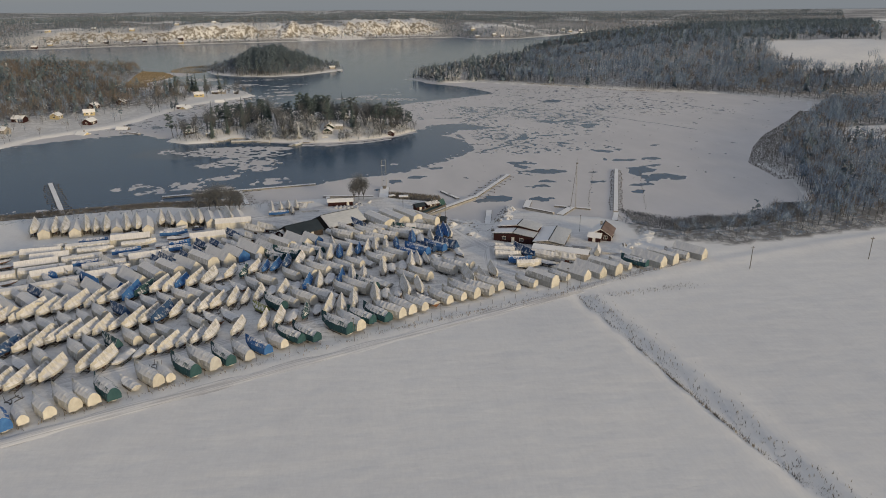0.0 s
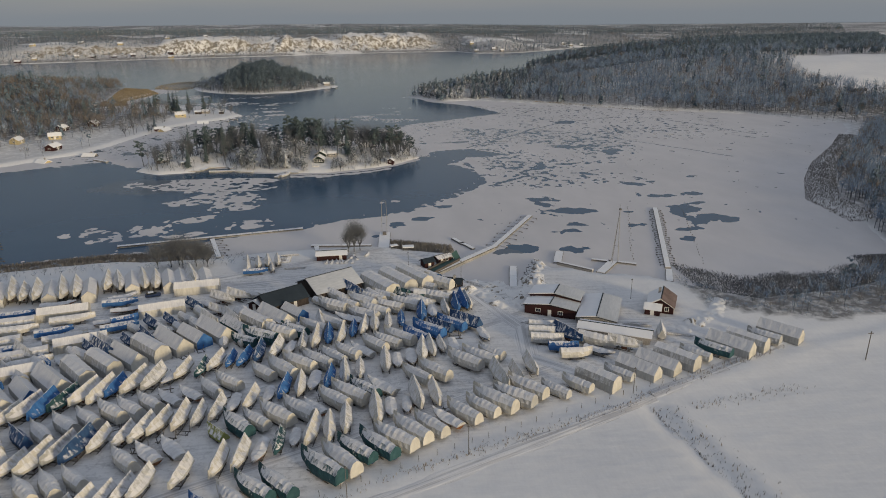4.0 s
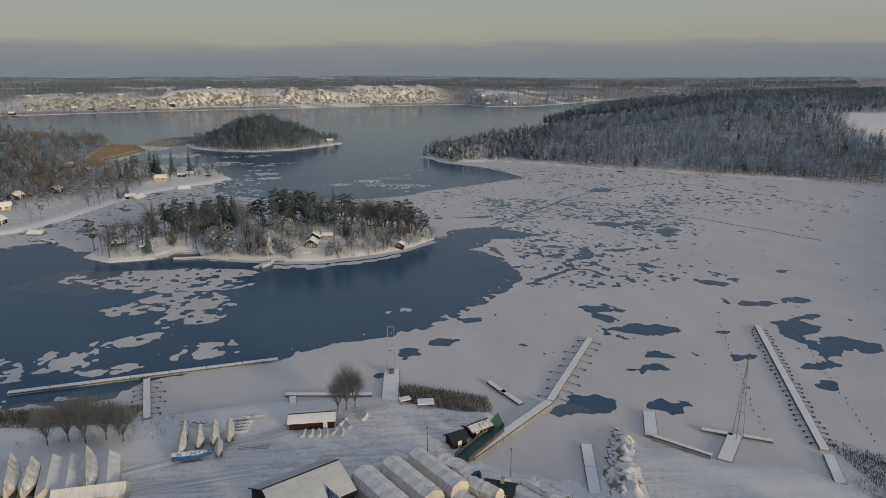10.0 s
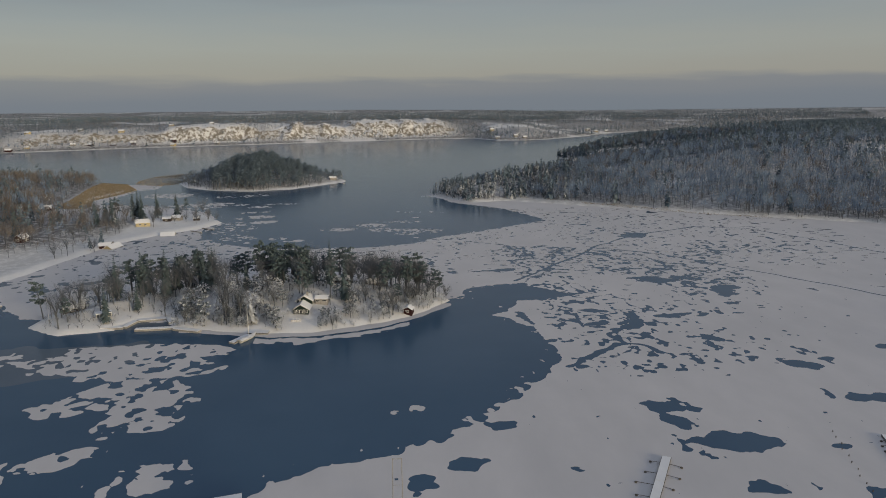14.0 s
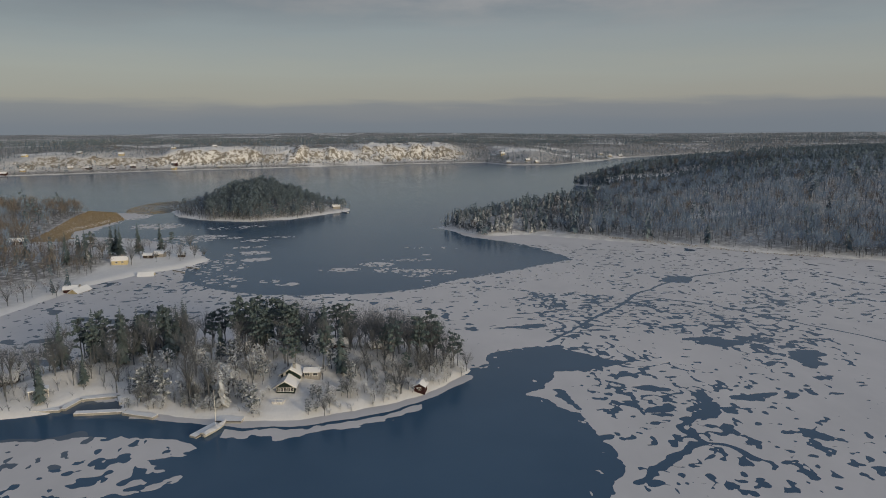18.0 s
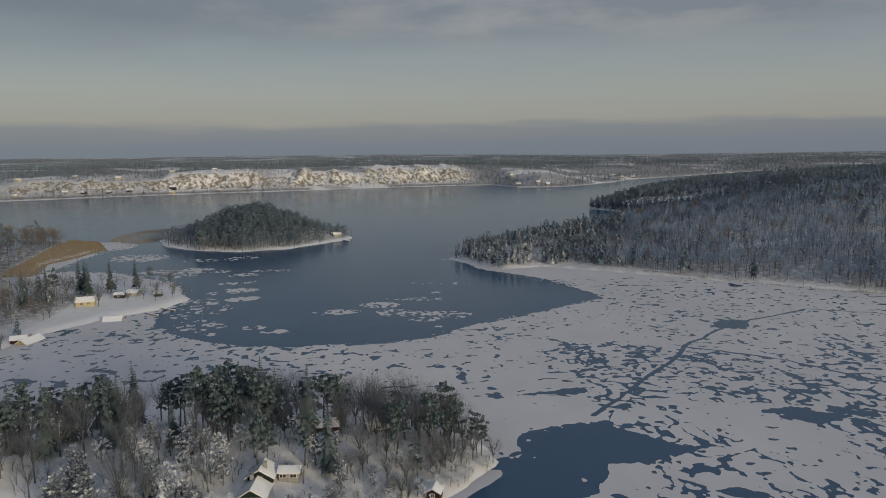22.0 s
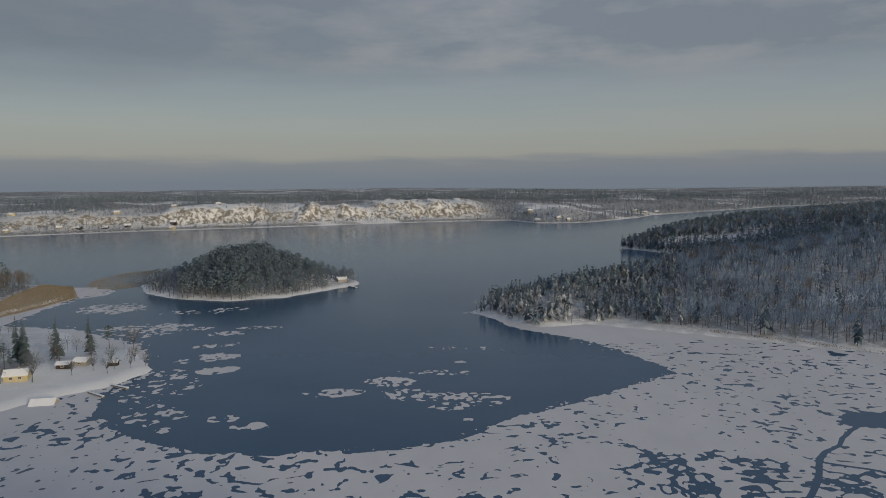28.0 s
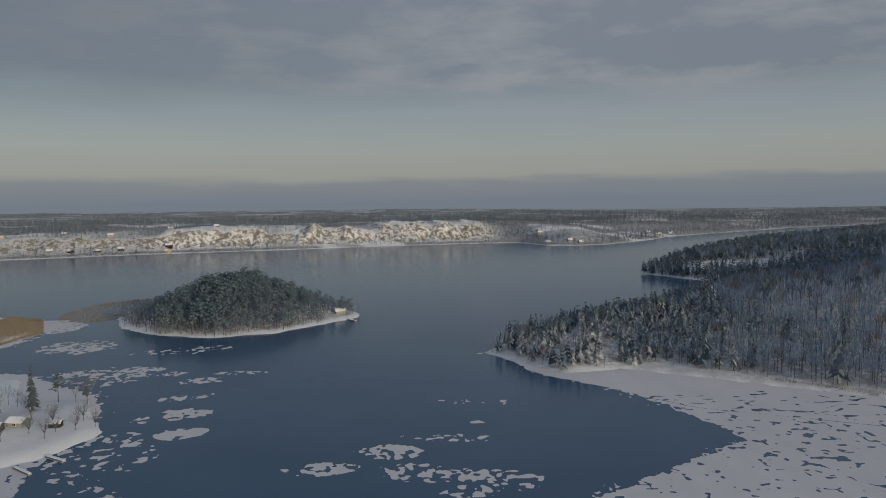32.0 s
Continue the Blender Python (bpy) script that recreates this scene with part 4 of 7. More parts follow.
def build_forests():
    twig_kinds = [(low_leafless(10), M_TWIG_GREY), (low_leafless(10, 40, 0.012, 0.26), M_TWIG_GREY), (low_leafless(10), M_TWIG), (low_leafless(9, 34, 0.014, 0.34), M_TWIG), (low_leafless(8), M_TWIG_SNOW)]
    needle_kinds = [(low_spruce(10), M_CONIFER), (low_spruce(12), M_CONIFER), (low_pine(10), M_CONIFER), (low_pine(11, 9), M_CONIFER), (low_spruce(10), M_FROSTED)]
    far_kinds = twig_kinds + needle_kinds

    def mixed(x, grey, brown, white, spruces, pines, frosted):
        """Chances of the ten kinds from those of six sorts."""
        one = np.ones(x.shape)
        return [grey * one, grey * one, brown * one, brown * one, white * one, spruces * one, spruces * one, pines * one, pines * one, frosted * one]
    # woods on the slope behind the bay: snowy conifers towards the point, bare woods along the ice, dark conifers on the crest
    def keep(x, y):
        s = signed(x, y, NORTHEAST)
        inview = (x < 0.70 * y + 40) * 1.0
        deep = np.where(s < 90, 0.95, np.where(s < 200, 0.58, np.where(s < 420, 0.30, np.where(s < 900, 0.12, 0.04))))
        return (s > 1.8) * inview * deep * open_ground(x, y) * (0.5 + 0.5 * smooth(0.3, 0.5, value_noise(x, y, 40, 2, 3)))
    x, y = spread_over(25, 1900, 560, 2500, 4.4, keep)
    s, n, n2 = signed(x, y, NORTHEAST), value_noise(x, y, 90, 3, 4), value_noise(x, y, 160, 2, 38)
    point = 1 - smooth(95, 165, x - (y - 740) * 0.35)
    ridge = smooth(900, 1040, y)
    crest = smooth(120, 300, s) * smooth(0.42, 0.58, n)
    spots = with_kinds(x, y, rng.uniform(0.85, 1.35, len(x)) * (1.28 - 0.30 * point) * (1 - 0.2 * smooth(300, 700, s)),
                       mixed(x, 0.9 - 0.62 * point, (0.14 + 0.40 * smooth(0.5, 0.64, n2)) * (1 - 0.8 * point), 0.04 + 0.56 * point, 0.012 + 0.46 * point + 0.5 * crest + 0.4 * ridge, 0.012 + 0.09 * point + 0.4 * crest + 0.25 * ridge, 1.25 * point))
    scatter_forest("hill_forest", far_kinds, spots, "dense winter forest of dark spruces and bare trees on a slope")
    # woods and shrubs along the east bank
    def keep(x, y):
        s = signed(x, y, MAINLAND)
        near = np.where(s < 40, 0.8, np.where(s < 70, 0.45, 0.22)) * (1 - (y > 520) * 1.0)
        return (s > np.where(y > 300, 11, 1.5)) * near * (x > 104) * (y > 214 + 0.2 * (x - 110)) * (x < 0.70 * y + 60) * open_ground(x, y)
    x, y = spread_over(100, 640, 200, 720, 2.9, keep)
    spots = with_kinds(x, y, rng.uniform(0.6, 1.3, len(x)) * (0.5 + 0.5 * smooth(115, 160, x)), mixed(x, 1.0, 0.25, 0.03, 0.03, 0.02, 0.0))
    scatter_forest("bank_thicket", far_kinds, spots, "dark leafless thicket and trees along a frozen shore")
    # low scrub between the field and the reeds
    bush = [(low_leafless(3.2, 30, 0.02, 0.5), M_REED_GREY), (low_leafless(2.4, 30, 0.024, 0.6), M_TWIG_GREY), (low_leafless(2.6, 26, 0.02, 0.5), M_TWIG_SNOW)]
    x, y = spread_over(91, 185, 203, 262, 1.7, lambda x, y: (signed(x, y, MAINLAND) > 0.5) * (signed(x, y, MAINLAND) < 34) * (y > np.where(x < 120, 222 - 0.43 * (x - 92), 210 + 0.2 * (x - 120))) * (0.25 + 0.6 * smooth(0.35, 0.6, value_noise(x, y, 9, 2, 39))))
    scatter_forest("shore_scrub", bush, with_kinds(x, y, rng.uniform(0.5, 1.2, len(x)), [np.ones(len(x)), np.ones(len(x)), 0.5 * np.ones(len(x))]), "dense dark scrub between a field and a frozen cove", "shrubs")
    # frosted bushes behind the harbour reeds
    x, y = spread_over(-170, -48, 255, 292, 1.8, lambda x, y: (signed(x, y, MAINLAND) > 3) * (signed(x, y, MAINLAND) < 14) * 0.8 * smooth(0.35, 0.55, value_noise(x, y, 10, 2, 45)))
    scatter_forest("shore_bushes", bush, with_kinds(x, y, rng.uniform(0.4, 0.9, len(x)), [0.6 * np.ones(len(x)), np.ones(len(x)), np.ones(len(x))]), "low frosted bushes behind the harbour reeds", "shrubs")
    # row of round bare trees along a white field
    x, y = spread_over(230, 400, 530, 660, 4.5, lambda x, y: (signed(x, y, MAINLAND) > 3) * (signed(x, y, MAINLAND) < 15) * (y > 540) * 0.75)
    scatter_forest("field_edge_trees", twig_kinds, with_kinds(x, y, rng.uniform(1.0, 1.35, len(x)), [np.ones(len(x)), np.ones(len(x)), 0.4 * np.ones(len(x)), 0.5 * np.ones(len(x)), 0 * x]), "row of round bare trees along a snowy field", "trees")
    # the far shore and its plateau
    def keep(x, y):
        s = signed(x, y, FAR_SHORE)
        cliff = cliff_share(x, y)
        bare = 1 - 0.18 * cliff * smooth(8, 26, s) * (1 - smooth(95, 135, s)) * smooth(0.34, 0.50, value_noise(x, y, 46, 3, 41))
        glade = 1 - 0.92 * smooth(0.61, 0.69, value_noise(x, y * 1.6, 120, 3, 36)) * smooth(20, 60, s)
        return (s > 1.5) * (np.abs(x) < 0.665 * y + 40) * bare * glade * np.where(s < 60, 0.9, np.where(s < 300, 1.0, np.where(s < 560, 0.6, np.where(s < 1100, 0.25, 0.08)))) * np.maximum(0.95 * (1 - smooth(24, 50, s)), 0.4 + 0.6 * smooth(0.35, 0.55, value_noise(x, y, 70, 3, 31)))
    x, y = spread_over(-2700, 3000, 1080, 4500, 7.4, keep)
    s, n = signed(x, y, FAR_SHORE), value_noise(x, y, 130, 3, 5)
    con = np.maximum(smooth(0.45, 0.6, n), smooth(120, 300, s))
    spots = with_kinds(x, y, rng.uniform(0.6, 1.15, len(x)) * (1 + 0.2 * smooth(120, 500, s) + 0.3 * (1 - smooth(24, 50, s))) * (1 - 0.32 * cliff_share(x, y) * smooth(6, 24, s) * (1 - smooth(100, 140, s))), mixed(x, 0.55 * (1.2 - con), 0.6 * (1.2 - con), 0.05, 0.1 + 0.6 * con, 0.1 + 0.8 * con, 0.02))
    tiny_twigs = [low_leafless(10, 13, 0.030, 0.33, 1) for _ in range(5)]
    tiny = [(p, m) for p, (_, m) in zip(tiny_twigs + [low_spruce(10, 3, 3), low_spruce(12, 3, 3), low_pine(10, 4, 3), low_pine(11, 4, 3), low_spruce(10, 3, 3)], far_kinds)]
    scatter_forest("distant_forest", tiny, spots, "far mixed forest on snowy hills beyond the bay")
    # western shore: gardens with bare trees, woods behind
    def keep(x, y):
        s = signed(x, y, WESTLAND)
        head = (x > -166) * (y > 560)
        return (s > 3) * (x > -0.70 * y - 40) * np.where(head, 0.10, 0.16 + 0.76 * wooded(x, y)) * (0.4 + 0.6 * smooth(0.35, 0.5, value_noise(x, y, 45, 2, 6))) * (1 - (y > 735) * (x > west_edge(y)) * 1.0)
    x, y = spread_over(-720, -112, 380, 990, 4.8, keep)
    n, deep = value_noise(x, y, 60, 2, 9), wooded(x, y)
    spots = with_kinds(x, y, rng.uniform(0.75, 1.35, len(x)) * (0.75 + 0.45 * deep + 0.25 * (y > 680) * deep), mixed(x, 0.4, 0.45 + 0.9 * deep, 0.12, 0.05 + 0.25 * smooth(0.5, 0.6, n), 0.05 + 0.2 * smooth(0.5, 0.6, n), 0.03))
    scatter_forest("shore_woods", far_kinds, spots, "brown leafless woods with a few spruces on a western shore")
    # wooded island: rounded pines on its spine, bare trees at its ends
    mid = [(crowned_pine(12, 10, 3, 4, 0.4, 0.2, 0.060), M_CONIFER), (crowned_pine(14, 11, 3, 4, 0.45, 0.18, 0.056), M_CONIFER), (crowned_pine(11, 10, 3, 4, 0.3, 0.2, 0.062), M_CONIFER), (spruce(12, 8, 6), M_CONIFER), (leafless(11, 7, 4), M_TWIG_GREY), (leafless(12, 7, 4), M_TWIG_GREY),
           (crowned_pine(10, 9, 3, 4, 0.3, 0.2, 0.065), M_FROSTED), (leafless(8, 6, 4), M_TWIG_SNOW)]
    x, y = spread_over(-220, -40, 830, 1020, 3.9, lambda x, y: (signed(x, y, FAR_ISLAND) > 2.2) * 0.85 * (1 - (x > -66) * (y < 900) * 0.9) * (np.hypot((x + 92) / 26, (y - 968) / 12) > 1))
    s = signed(x, y, FAR_ISLAND)
    w, e, front = 1 - smooth(-185, -150, x), smooth(-100, -70, x), 1 - smooth(8, 18, s)
    pines = 0.75 - 0.62 * w - 0.32 * e - 0.2 * front
    spots = with_kinds(x, y, rng.uniform(0.8, 1.15, len(x)) * (1.15 - 0.12 * e - 0.15 * w - 0.26 * smooth(-128, -112, x)) * (0.8 + 0.4 * value_noise(x, y, 30, 2, 33)), [pines, pines, pines * 0.8, 0.12 + 0 * x, 0.28 + 0.7 * w + 0.4 * e, 0.28 + 0.7 * w + 0.4 * e, 0.3 * front, 0.4 * front + 0.25 * w])
    scatter_forest("island_forest", mid, spots, "dense pines and bare trees covering a small island")


def build_undergrowth():
    """Brushwood and saplings under the trees."""
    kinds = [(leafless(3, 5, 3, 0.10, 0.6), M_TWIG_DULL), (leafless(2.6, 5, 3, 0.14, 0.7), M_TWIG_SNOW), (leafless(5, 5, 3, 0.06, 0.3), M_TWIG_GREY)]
    x, y = spread_over(-134, 28, 414, 497, 2.1, lambda x, y: (signed(x, y, ISLET) > 2.2) * 0.4 * (np.hypot((x + 31) / 10, (y - 428) / 14) > 1))
    spots = with_kinds(x, y, rng.uniform(0.6, 1.4, len(x)), [np.ones(len(x)), 1.2 * (signed(x, y, ISLET) < 16) + 0.3, 0.8 * np.ones(len(x))])
    scatter_forest("undergrowth", kinds, spots, "snowy brushwood and saplings under the islet trees", "shrubs")


def part(name, me, parent, label="", mat=None, loc=(0, 0, 0)):
    if isinstance(me, bmesh.types.BMesh):
        data = bpy.data.meshes.new(name)
        me.to_mesh(data)
        me.free()
        me = data
        if mat:
            me.materials.append(mat)
    ob = new(name, me)
    ob.parent = parent
    ob.location = loc
    return tagged(ob, label) if label else ob


def tree_master(name, pieces, mat, label, category):
    root = new(name)
    root.empty_display_size = 1
    part("trunk", soup("trunk", *gather(pieces[0]), [M_BARK], smooth_shade=True), root)
    part("crown", soup("crown", *gather(pieces[1]), [mat]), root)
    return tagged(root, label, category)


def plant(master, x, y, size=1.0, turn=None, group=""):
    m = Matrix.LocRotScale((x, y, float(height(x, y)) - 0.05), Euler((0, 0, rng.rand() * 6.283 if turn is None else turn)), (size, size, size * rng.uniform(0.92, 1.12)))
    t = copy_thing(master, m)
    t.matrix_basis = m
    return tagged(t, group=group) if group else t


def build_trees():
    P = [tree_master("pine_tree", crowned_pine(15.5, 15, 6, 9, 0.38, 0.17, 0.034), M_PINE, "tall dark pine with a bare trunk on the islet", "tree") for _ in range(3)]
    S = [tree_master("spruce_tree", spruce(17, 22, 13, 0.17), M_PINE, "dark green spruce standing among the islet woods", "tree") for _ in range(2)]
    F = [tree_master("spruce_tree", spruce(11, 15, 13, 0.25), M_FROSTED, "spruce with branches weighed down by snow", "tree")]
    F += [tree_master("pine_tree", crowned_pine(9, 15, 5, 8, 0.2, 0.24, 0.05), M_FROSTED, "pine loaded with snow near the shore", "tree")]
    B = [tree_master("leafless_tree", leafless(14, 18, 16, 0.031, 0.42, 5), M_TWIG_DULL, "bare broad-leaved tree with a wide crown of twigs", "tree") for _ in range(3)]
    B += [tree_master("birch_tree", leafless(15, 14, 13, 0.028, 0.26, 4, (0.34, 0.46)), M_TWIG_DULL, "slender leafless birch with grey twigs", "tree")]
    W = [tree_master("frosted_tree", snowy_tree(7), M_TWIG_SNOW, "low tree with every twig covered in snow", "tree") for _ in range(2)]
    H = tree_master("leafless_tree", (leafless(11.5, 24, 1, 0.03, 0.36, 0, (0.12, 0.2))[0], low_leafless(12.5, 760, 0.0042, 0.38, 2)[1] + low_leafless(10, 300, 0.0042, 0.28, 2)[1]), M_TWIG_DULL, "bare broad-leaved tree with a dense grey-brown crown by the harbour", "tree")
    masters = P + S + F + B + W + [H]

    def chance(x, y):
        s = signed(x, y, ISLET)
        house = np.hypot((x + 30) / 13, (y - 433) / 11)
        lawn = np.hypot((x + 30) / 10, (y - 421) / 9)
        glade = np.hypot((x + 62) / 9, (y - 470) / 11)
        share = np.where(x > -16, np.where(y > 450, 0.52, 0.62), np.where(y > 458, 0.50, np.where(x < -80, 0.46, 0.50)))
        return (s > 2.5) * (house > 1) * (lawn > 1) * (glade > 1) * share * np.where(s < 7, 0.6, 1.0)
    x, y = spread_over(-134, 28, 414, 497, 3.7, chance)
    for px, py, ps in zip(x, y, signed(x, y, ISLET)):
        r = rng.rand()
        if px > -16 and py > 450:        # wide bare trees behind the point
            pick, size = (B[rng.randint(3)] if r < 0.82 else P[rng.randint(3)]), rng.uniform(0.75, 1.15)
        elif px > -16:                   # pines and snowy bushes on the point
            pick, size = (P[rng.randint(3)] if r < 0.24 else F[1] if r < 0.38 else W[rng.randint(2)] if r < 0.62 else B[rng.randint(3)]), rng.uniform(0.45, 0.8)
        elif py > 458 and px > -112:     # tall dark row along the back
            pick, size = (P[rng.randint(3)] if r < 0.30 else S[rng.randint(2)] if r < 0.50 else B[3] if r < 0.74 else B[rng.randint(3)]), rng.uniform(0.75, 1.15)
        elif px < -80:                   # slim bare trunks to the west
            pick, size = (B[3] if r < 0.58 else B[rng.randint(3)] if r < 0.74 else S[rng.randint(2)] if r < 0.84 else P[rng.randint(3)] if r < 0.90 else W[rng.randint(2)]), rng.uniform(0.6, 1.05)
        elif py < 450 and px < -38:      # trees loaded with snow above the jetty
            pick, size = (W[rng.randint(2)] if r < 0.5 else F[1] if r < 0.85 else F[0] if r < 0.88 else B[3]), rng.uniform(0.7, 1.15)
        else:
            pick, size = (B[3] if r < 0.18 else B[rng.randint(3)] if r < 0.28 else P[rng.randint(3)] if r < 0.46 else S[rng.randint(2)] if r < 0.58 else F[1] if r < 0.80 else W[rng.randint(2)]), rng.uniform(0.65, 1.05)
        plant(pick, px, py, size, group="trees on the islet")
    # bushes and young pines on the sunny bank
    x, y = spread_over(-80, 26, 416, 456, 1.9, lambda x, y: (signed(x, y, ISLET) > 0.9) * (signed(x, y, ISLET) < 14) * (np.hypot((x + 32) / 7, (y - 427) / 10) > 1) * (np.hypot((x + 47) / 5, (y - 425) / 6) > 1) * np.where(x > -24, 0.62, 0.70) * smooth(0.22, 0.38, value_noise(x, y, 8, 2, 48)))
    for px, py in zip(x, y):
        plant((W[0], W[1], W[1], W[0], F[1], W[1], W[0], B[1])[rng.randint(8)], px, py, rng.uniform(0.26, 0.60), group="bushes on the islet shore")
    for px, py, size, kind in ((20, 458, 0.62, P[0]), (-10, 283, 0.95, H), (-12, 282, 0.75, H), (-8, 284, 0.8, H),
                               (-74, 273, 0.85, H), (-70, 274, 0.95, H), (-66, 273, 1.0, H), (-62, 274, 0.95, H), (-58, 273, 0.8, H), (-68, 276, 0.8, H), (-60, 276, 0.7, H)):
        plant(kind, px, py, size)
    for px, py, size, kind in ((-152, 688, 1.05, S[0]), (-163, 680, 1.2, S[1]), (-149, 701, 0.8, P[1]), (-137, 700, 0.95, B[0]), (-134, 668, 0.7, B[1]), (-127, 676, 0.6, B[2]), (-124, 664, 0.5, B[0]), (-130, 655, 0.55, B[1]),
                               (-120, 670, 0.5, B[2]), (-168, 664, 1.2, S[0]), (-175, 655, 1.1, B[1]), (-173, 672, 1.25, S[1]), (-180, 640, 0.9, B[2]), (-168, 622, 0.7, B[0]), (-154, 643, 1.0, B[0]), (-164, 574, 0.7, B[1]), (-176, 554, 0.8, B[2]), (-172, 560, 0.7, B[3]), (-143, 652, 0.5, B[1]), (-138, 660, 0.55, B[2]), (-130, 662, 0.45, B[0]), (-146, 676, 0.8, B[1]), (-158, 672, 0.9, B[0]),
                               (-187, 636, 1.1, S[0]), (-182, 649, 1.2, S[1]), (-177, 674, 1.15, S[0]), (-184, 660, 1.0, P[0]), (-190, 645, 1.0, B[3]), (-192, 630, 0.9, B[0]), (-178, 628, 0.8, B[1]), (-219, 602, 1.15, S[1]), (-214, 596, 1.0, B[2]), (-186, 600, 0.8, B[0])):
        plant(kind, px, py, size, group="trees on the headland")
    for m in masters:
        for o in m.children_recursive:
            bpy.data.objects.remove(o)
        bpy.data.objects.remove(m)


def build_reeds():
    """Dry reed beds along the shores."""
    def bed(name, keep, box, pitch, tall, mat, label):
        x, y = spread_over(*box, pitch, keep)
        z = np.maximum(height(x, y), 0.05)
        h = tall * rng.uniform(0.6, 1.2, len(x))
        a, w = rng.rand(len(x)) * 6.283, rng.uniform(0.22, 0.45, len(x)) * pitch
        dx, dy, lx, ly = np.cos(a) * w, np.sin(a) * w, rng.randn(len(x)) * 0.12 * h, rng.randn(len(x)) * 0.12 * h
        v = np.stack([np.stack([x - dx, y - dy, z - 0.1], 1), np.stack([x + dx, y + dy, z - 0.1], 1), np.stack([x + lx + dx * 0.5, y + ly + dy * 0.5, z + h], 1), np.stack([x + lx - dx * 0.6, y + ly - dy * 0.6, z + h * 0.85], 1)], 1)
        f = np.arange(len(x))[:, None] * 4
        tagged(new(name, soup(name, v.reshape(-1, 3), np.concatenate([f + (0, 1, 2), f + (0, 2, 3)]), [mat])), label, "reeds", kind="stuff")

    band = lambda poly, lo, hi: (lambda x, y: ((signed(x, y, poly) > lo) & (signed(x, y, poly) < hi)) * (0.35 + 0.65 * value_noise(x, y, 12, 3, 14)))
    bed("reed_bed", lambda x, y: (smooth(-15, -9, signed(x, y, MAINLAND) + (value_noise(x, y, 14, 3, 43) - 0.5) * 9) * (signed(x, y, MAINLAND) < 3)) * (0.55 + 0.45 * smooth(0.3, 0.6, value_noise(x, y, 7, 3, 44))), (96, 192, 220, 262), 0.24, 0.5, M_REED_GREY, "tall dry brown reeds in the ice beside a frozen shore")
    bed("reed_bed", lambda x, y: band(MAINLAND, -3, 11)(x, y) * 0.8 * (y > 300), (185, 320, 300, 500), 0.42, 0.5, M_REED_DARK, "grey reeds and sedge along the eastern shore")
    bed("reed_bed", lambda x, y: band(MAINLAND, -6, 4)(x, y) * ((x < -60) | (x > 3) & (x < 25) & (y > 281)) * 1.5, (-175, 28, 255, 302), 0.27, 1.1, M_REED_DARK, "strip of dry reeds along the harbour shore")
    bed("reed_bed", lambda x, y: (signed(x, y, WESTLAND) > -4) * (y > 735) * (x > west_edge(y) - 6) * (signed(x, y, WESTLAND) < 40) * 1.0, (-320, -235, 735, 935), 0.65, 0.7, M_REED, "golden brown reed bed on a low point")
    bed("reed_bed", lambda x, y: band(NORTHEAST, -3, 1.5)(x, y) * (x > 150) * 0.6, (150, 260, 630, 730), 0.7, 0.4, M_REED, "thin reeds under the forest edge")
    bed("reed_bed", lambda x, y: (np.hypot((x + 235) / 32, (y - 955) / 60) < 1) * value_noise(x, y, 18, 3, 15) * 1.2, (-275, -195, 885, 1020), 1.0, 0.22, M_REED, "low reeds standing in thin ice by an island")


build_forests()
build_undergrowth()
build_trees()
build_reeds()


# ==== boats laid up for the winter ====
def tarp(name, lo, hi, snow=0.5, rough=0.7):
    """Tarpaulin with folds between its hoops; snow clings to what faces up, in torn patches."""
    m, nt, b = material(name, rough, 0.25)
    folds, streak = noise_node(nt, 1.0, 5, 0.6, stretch=(2.6, 0.7, 0.5)), noise_node(nt, 0.8, 6, 0.68, stretch=(1.5, 0.8, 0.6))
    oi = nt.nodes.new("ShaderNodeObjectInfo")
    c = ramp_node(nt, folds, ((0.3, lo), (0.7, hi)))
    c = mix_node(nt, 1.0, c, ramp_node(nt, oi.outputs["Random"], ((0.0, 0.78), (1.0, 1.0))), "MULTIPLY")
    g, sep = nt.nodes.new("ShaderNodeNewGeometry"), nt.nodes.new("ShaderNodeSeparateXYZ")
    nt.links.new(g.outputs["Normal"], sep.inputs[0])
    add = nt.nodes.new("ShaderNodeMath")
    add.operation = "MULTIPLY_ADD"
    nt.links.new(streak, add.inputs[0])
    add.inputs[1].default_value = 1.7
    nt.links.new(sep.outputs["Z"], add.inputs[2])
    f = nt.nodes.new("ShaderNodeMapRange")
    f.inputs[1].default_value, f.inputs[2].default_value = 1.82 - snow, 2.06 - snow
    nt.links.new(add.outputs[0], f.inputs[0])
    nt.links.new(mix_node(nt, f.outputs[0], c, ramp_node(nt, folds, ((0.3, (0.58, 0.58, 0.60)), (0.7, (0.72, 0.72, 0.73))))), b.inputs["Base Color"])
    # crumpled cloth: ridges between slack fields
    tc, mp, vo = nt.nodes.new("ShaderNodeTexCoord"), nt.nodes.new("ShaderNodeMapping"), nt.nodes.new("ShaderNodeTexVoronoi")
    mp.inputs["Scale"].default_value = (1.0, 0.9, 0.5)
    vo.inputs["Scale"].default_value = 0.75
    nt.links.new(tc.outputs["Object"], mp.inputs[0])
    nt.links.new(mp.outputs[0], vo.inputs["Vector"])
    both = nt.nodes.new("ShaderNodeMath")
    both.operation = "MULTIPLY_ADD"
    nt.links.new(folds, both.inputs[0])
    both.inputs[1].default_value = 0.5
    nt.links.new(vo.outputs["Distance"], both.inputs[2])
    bump_node(nt, b, both.outputs[0], 0.7, 0.15)
    return m


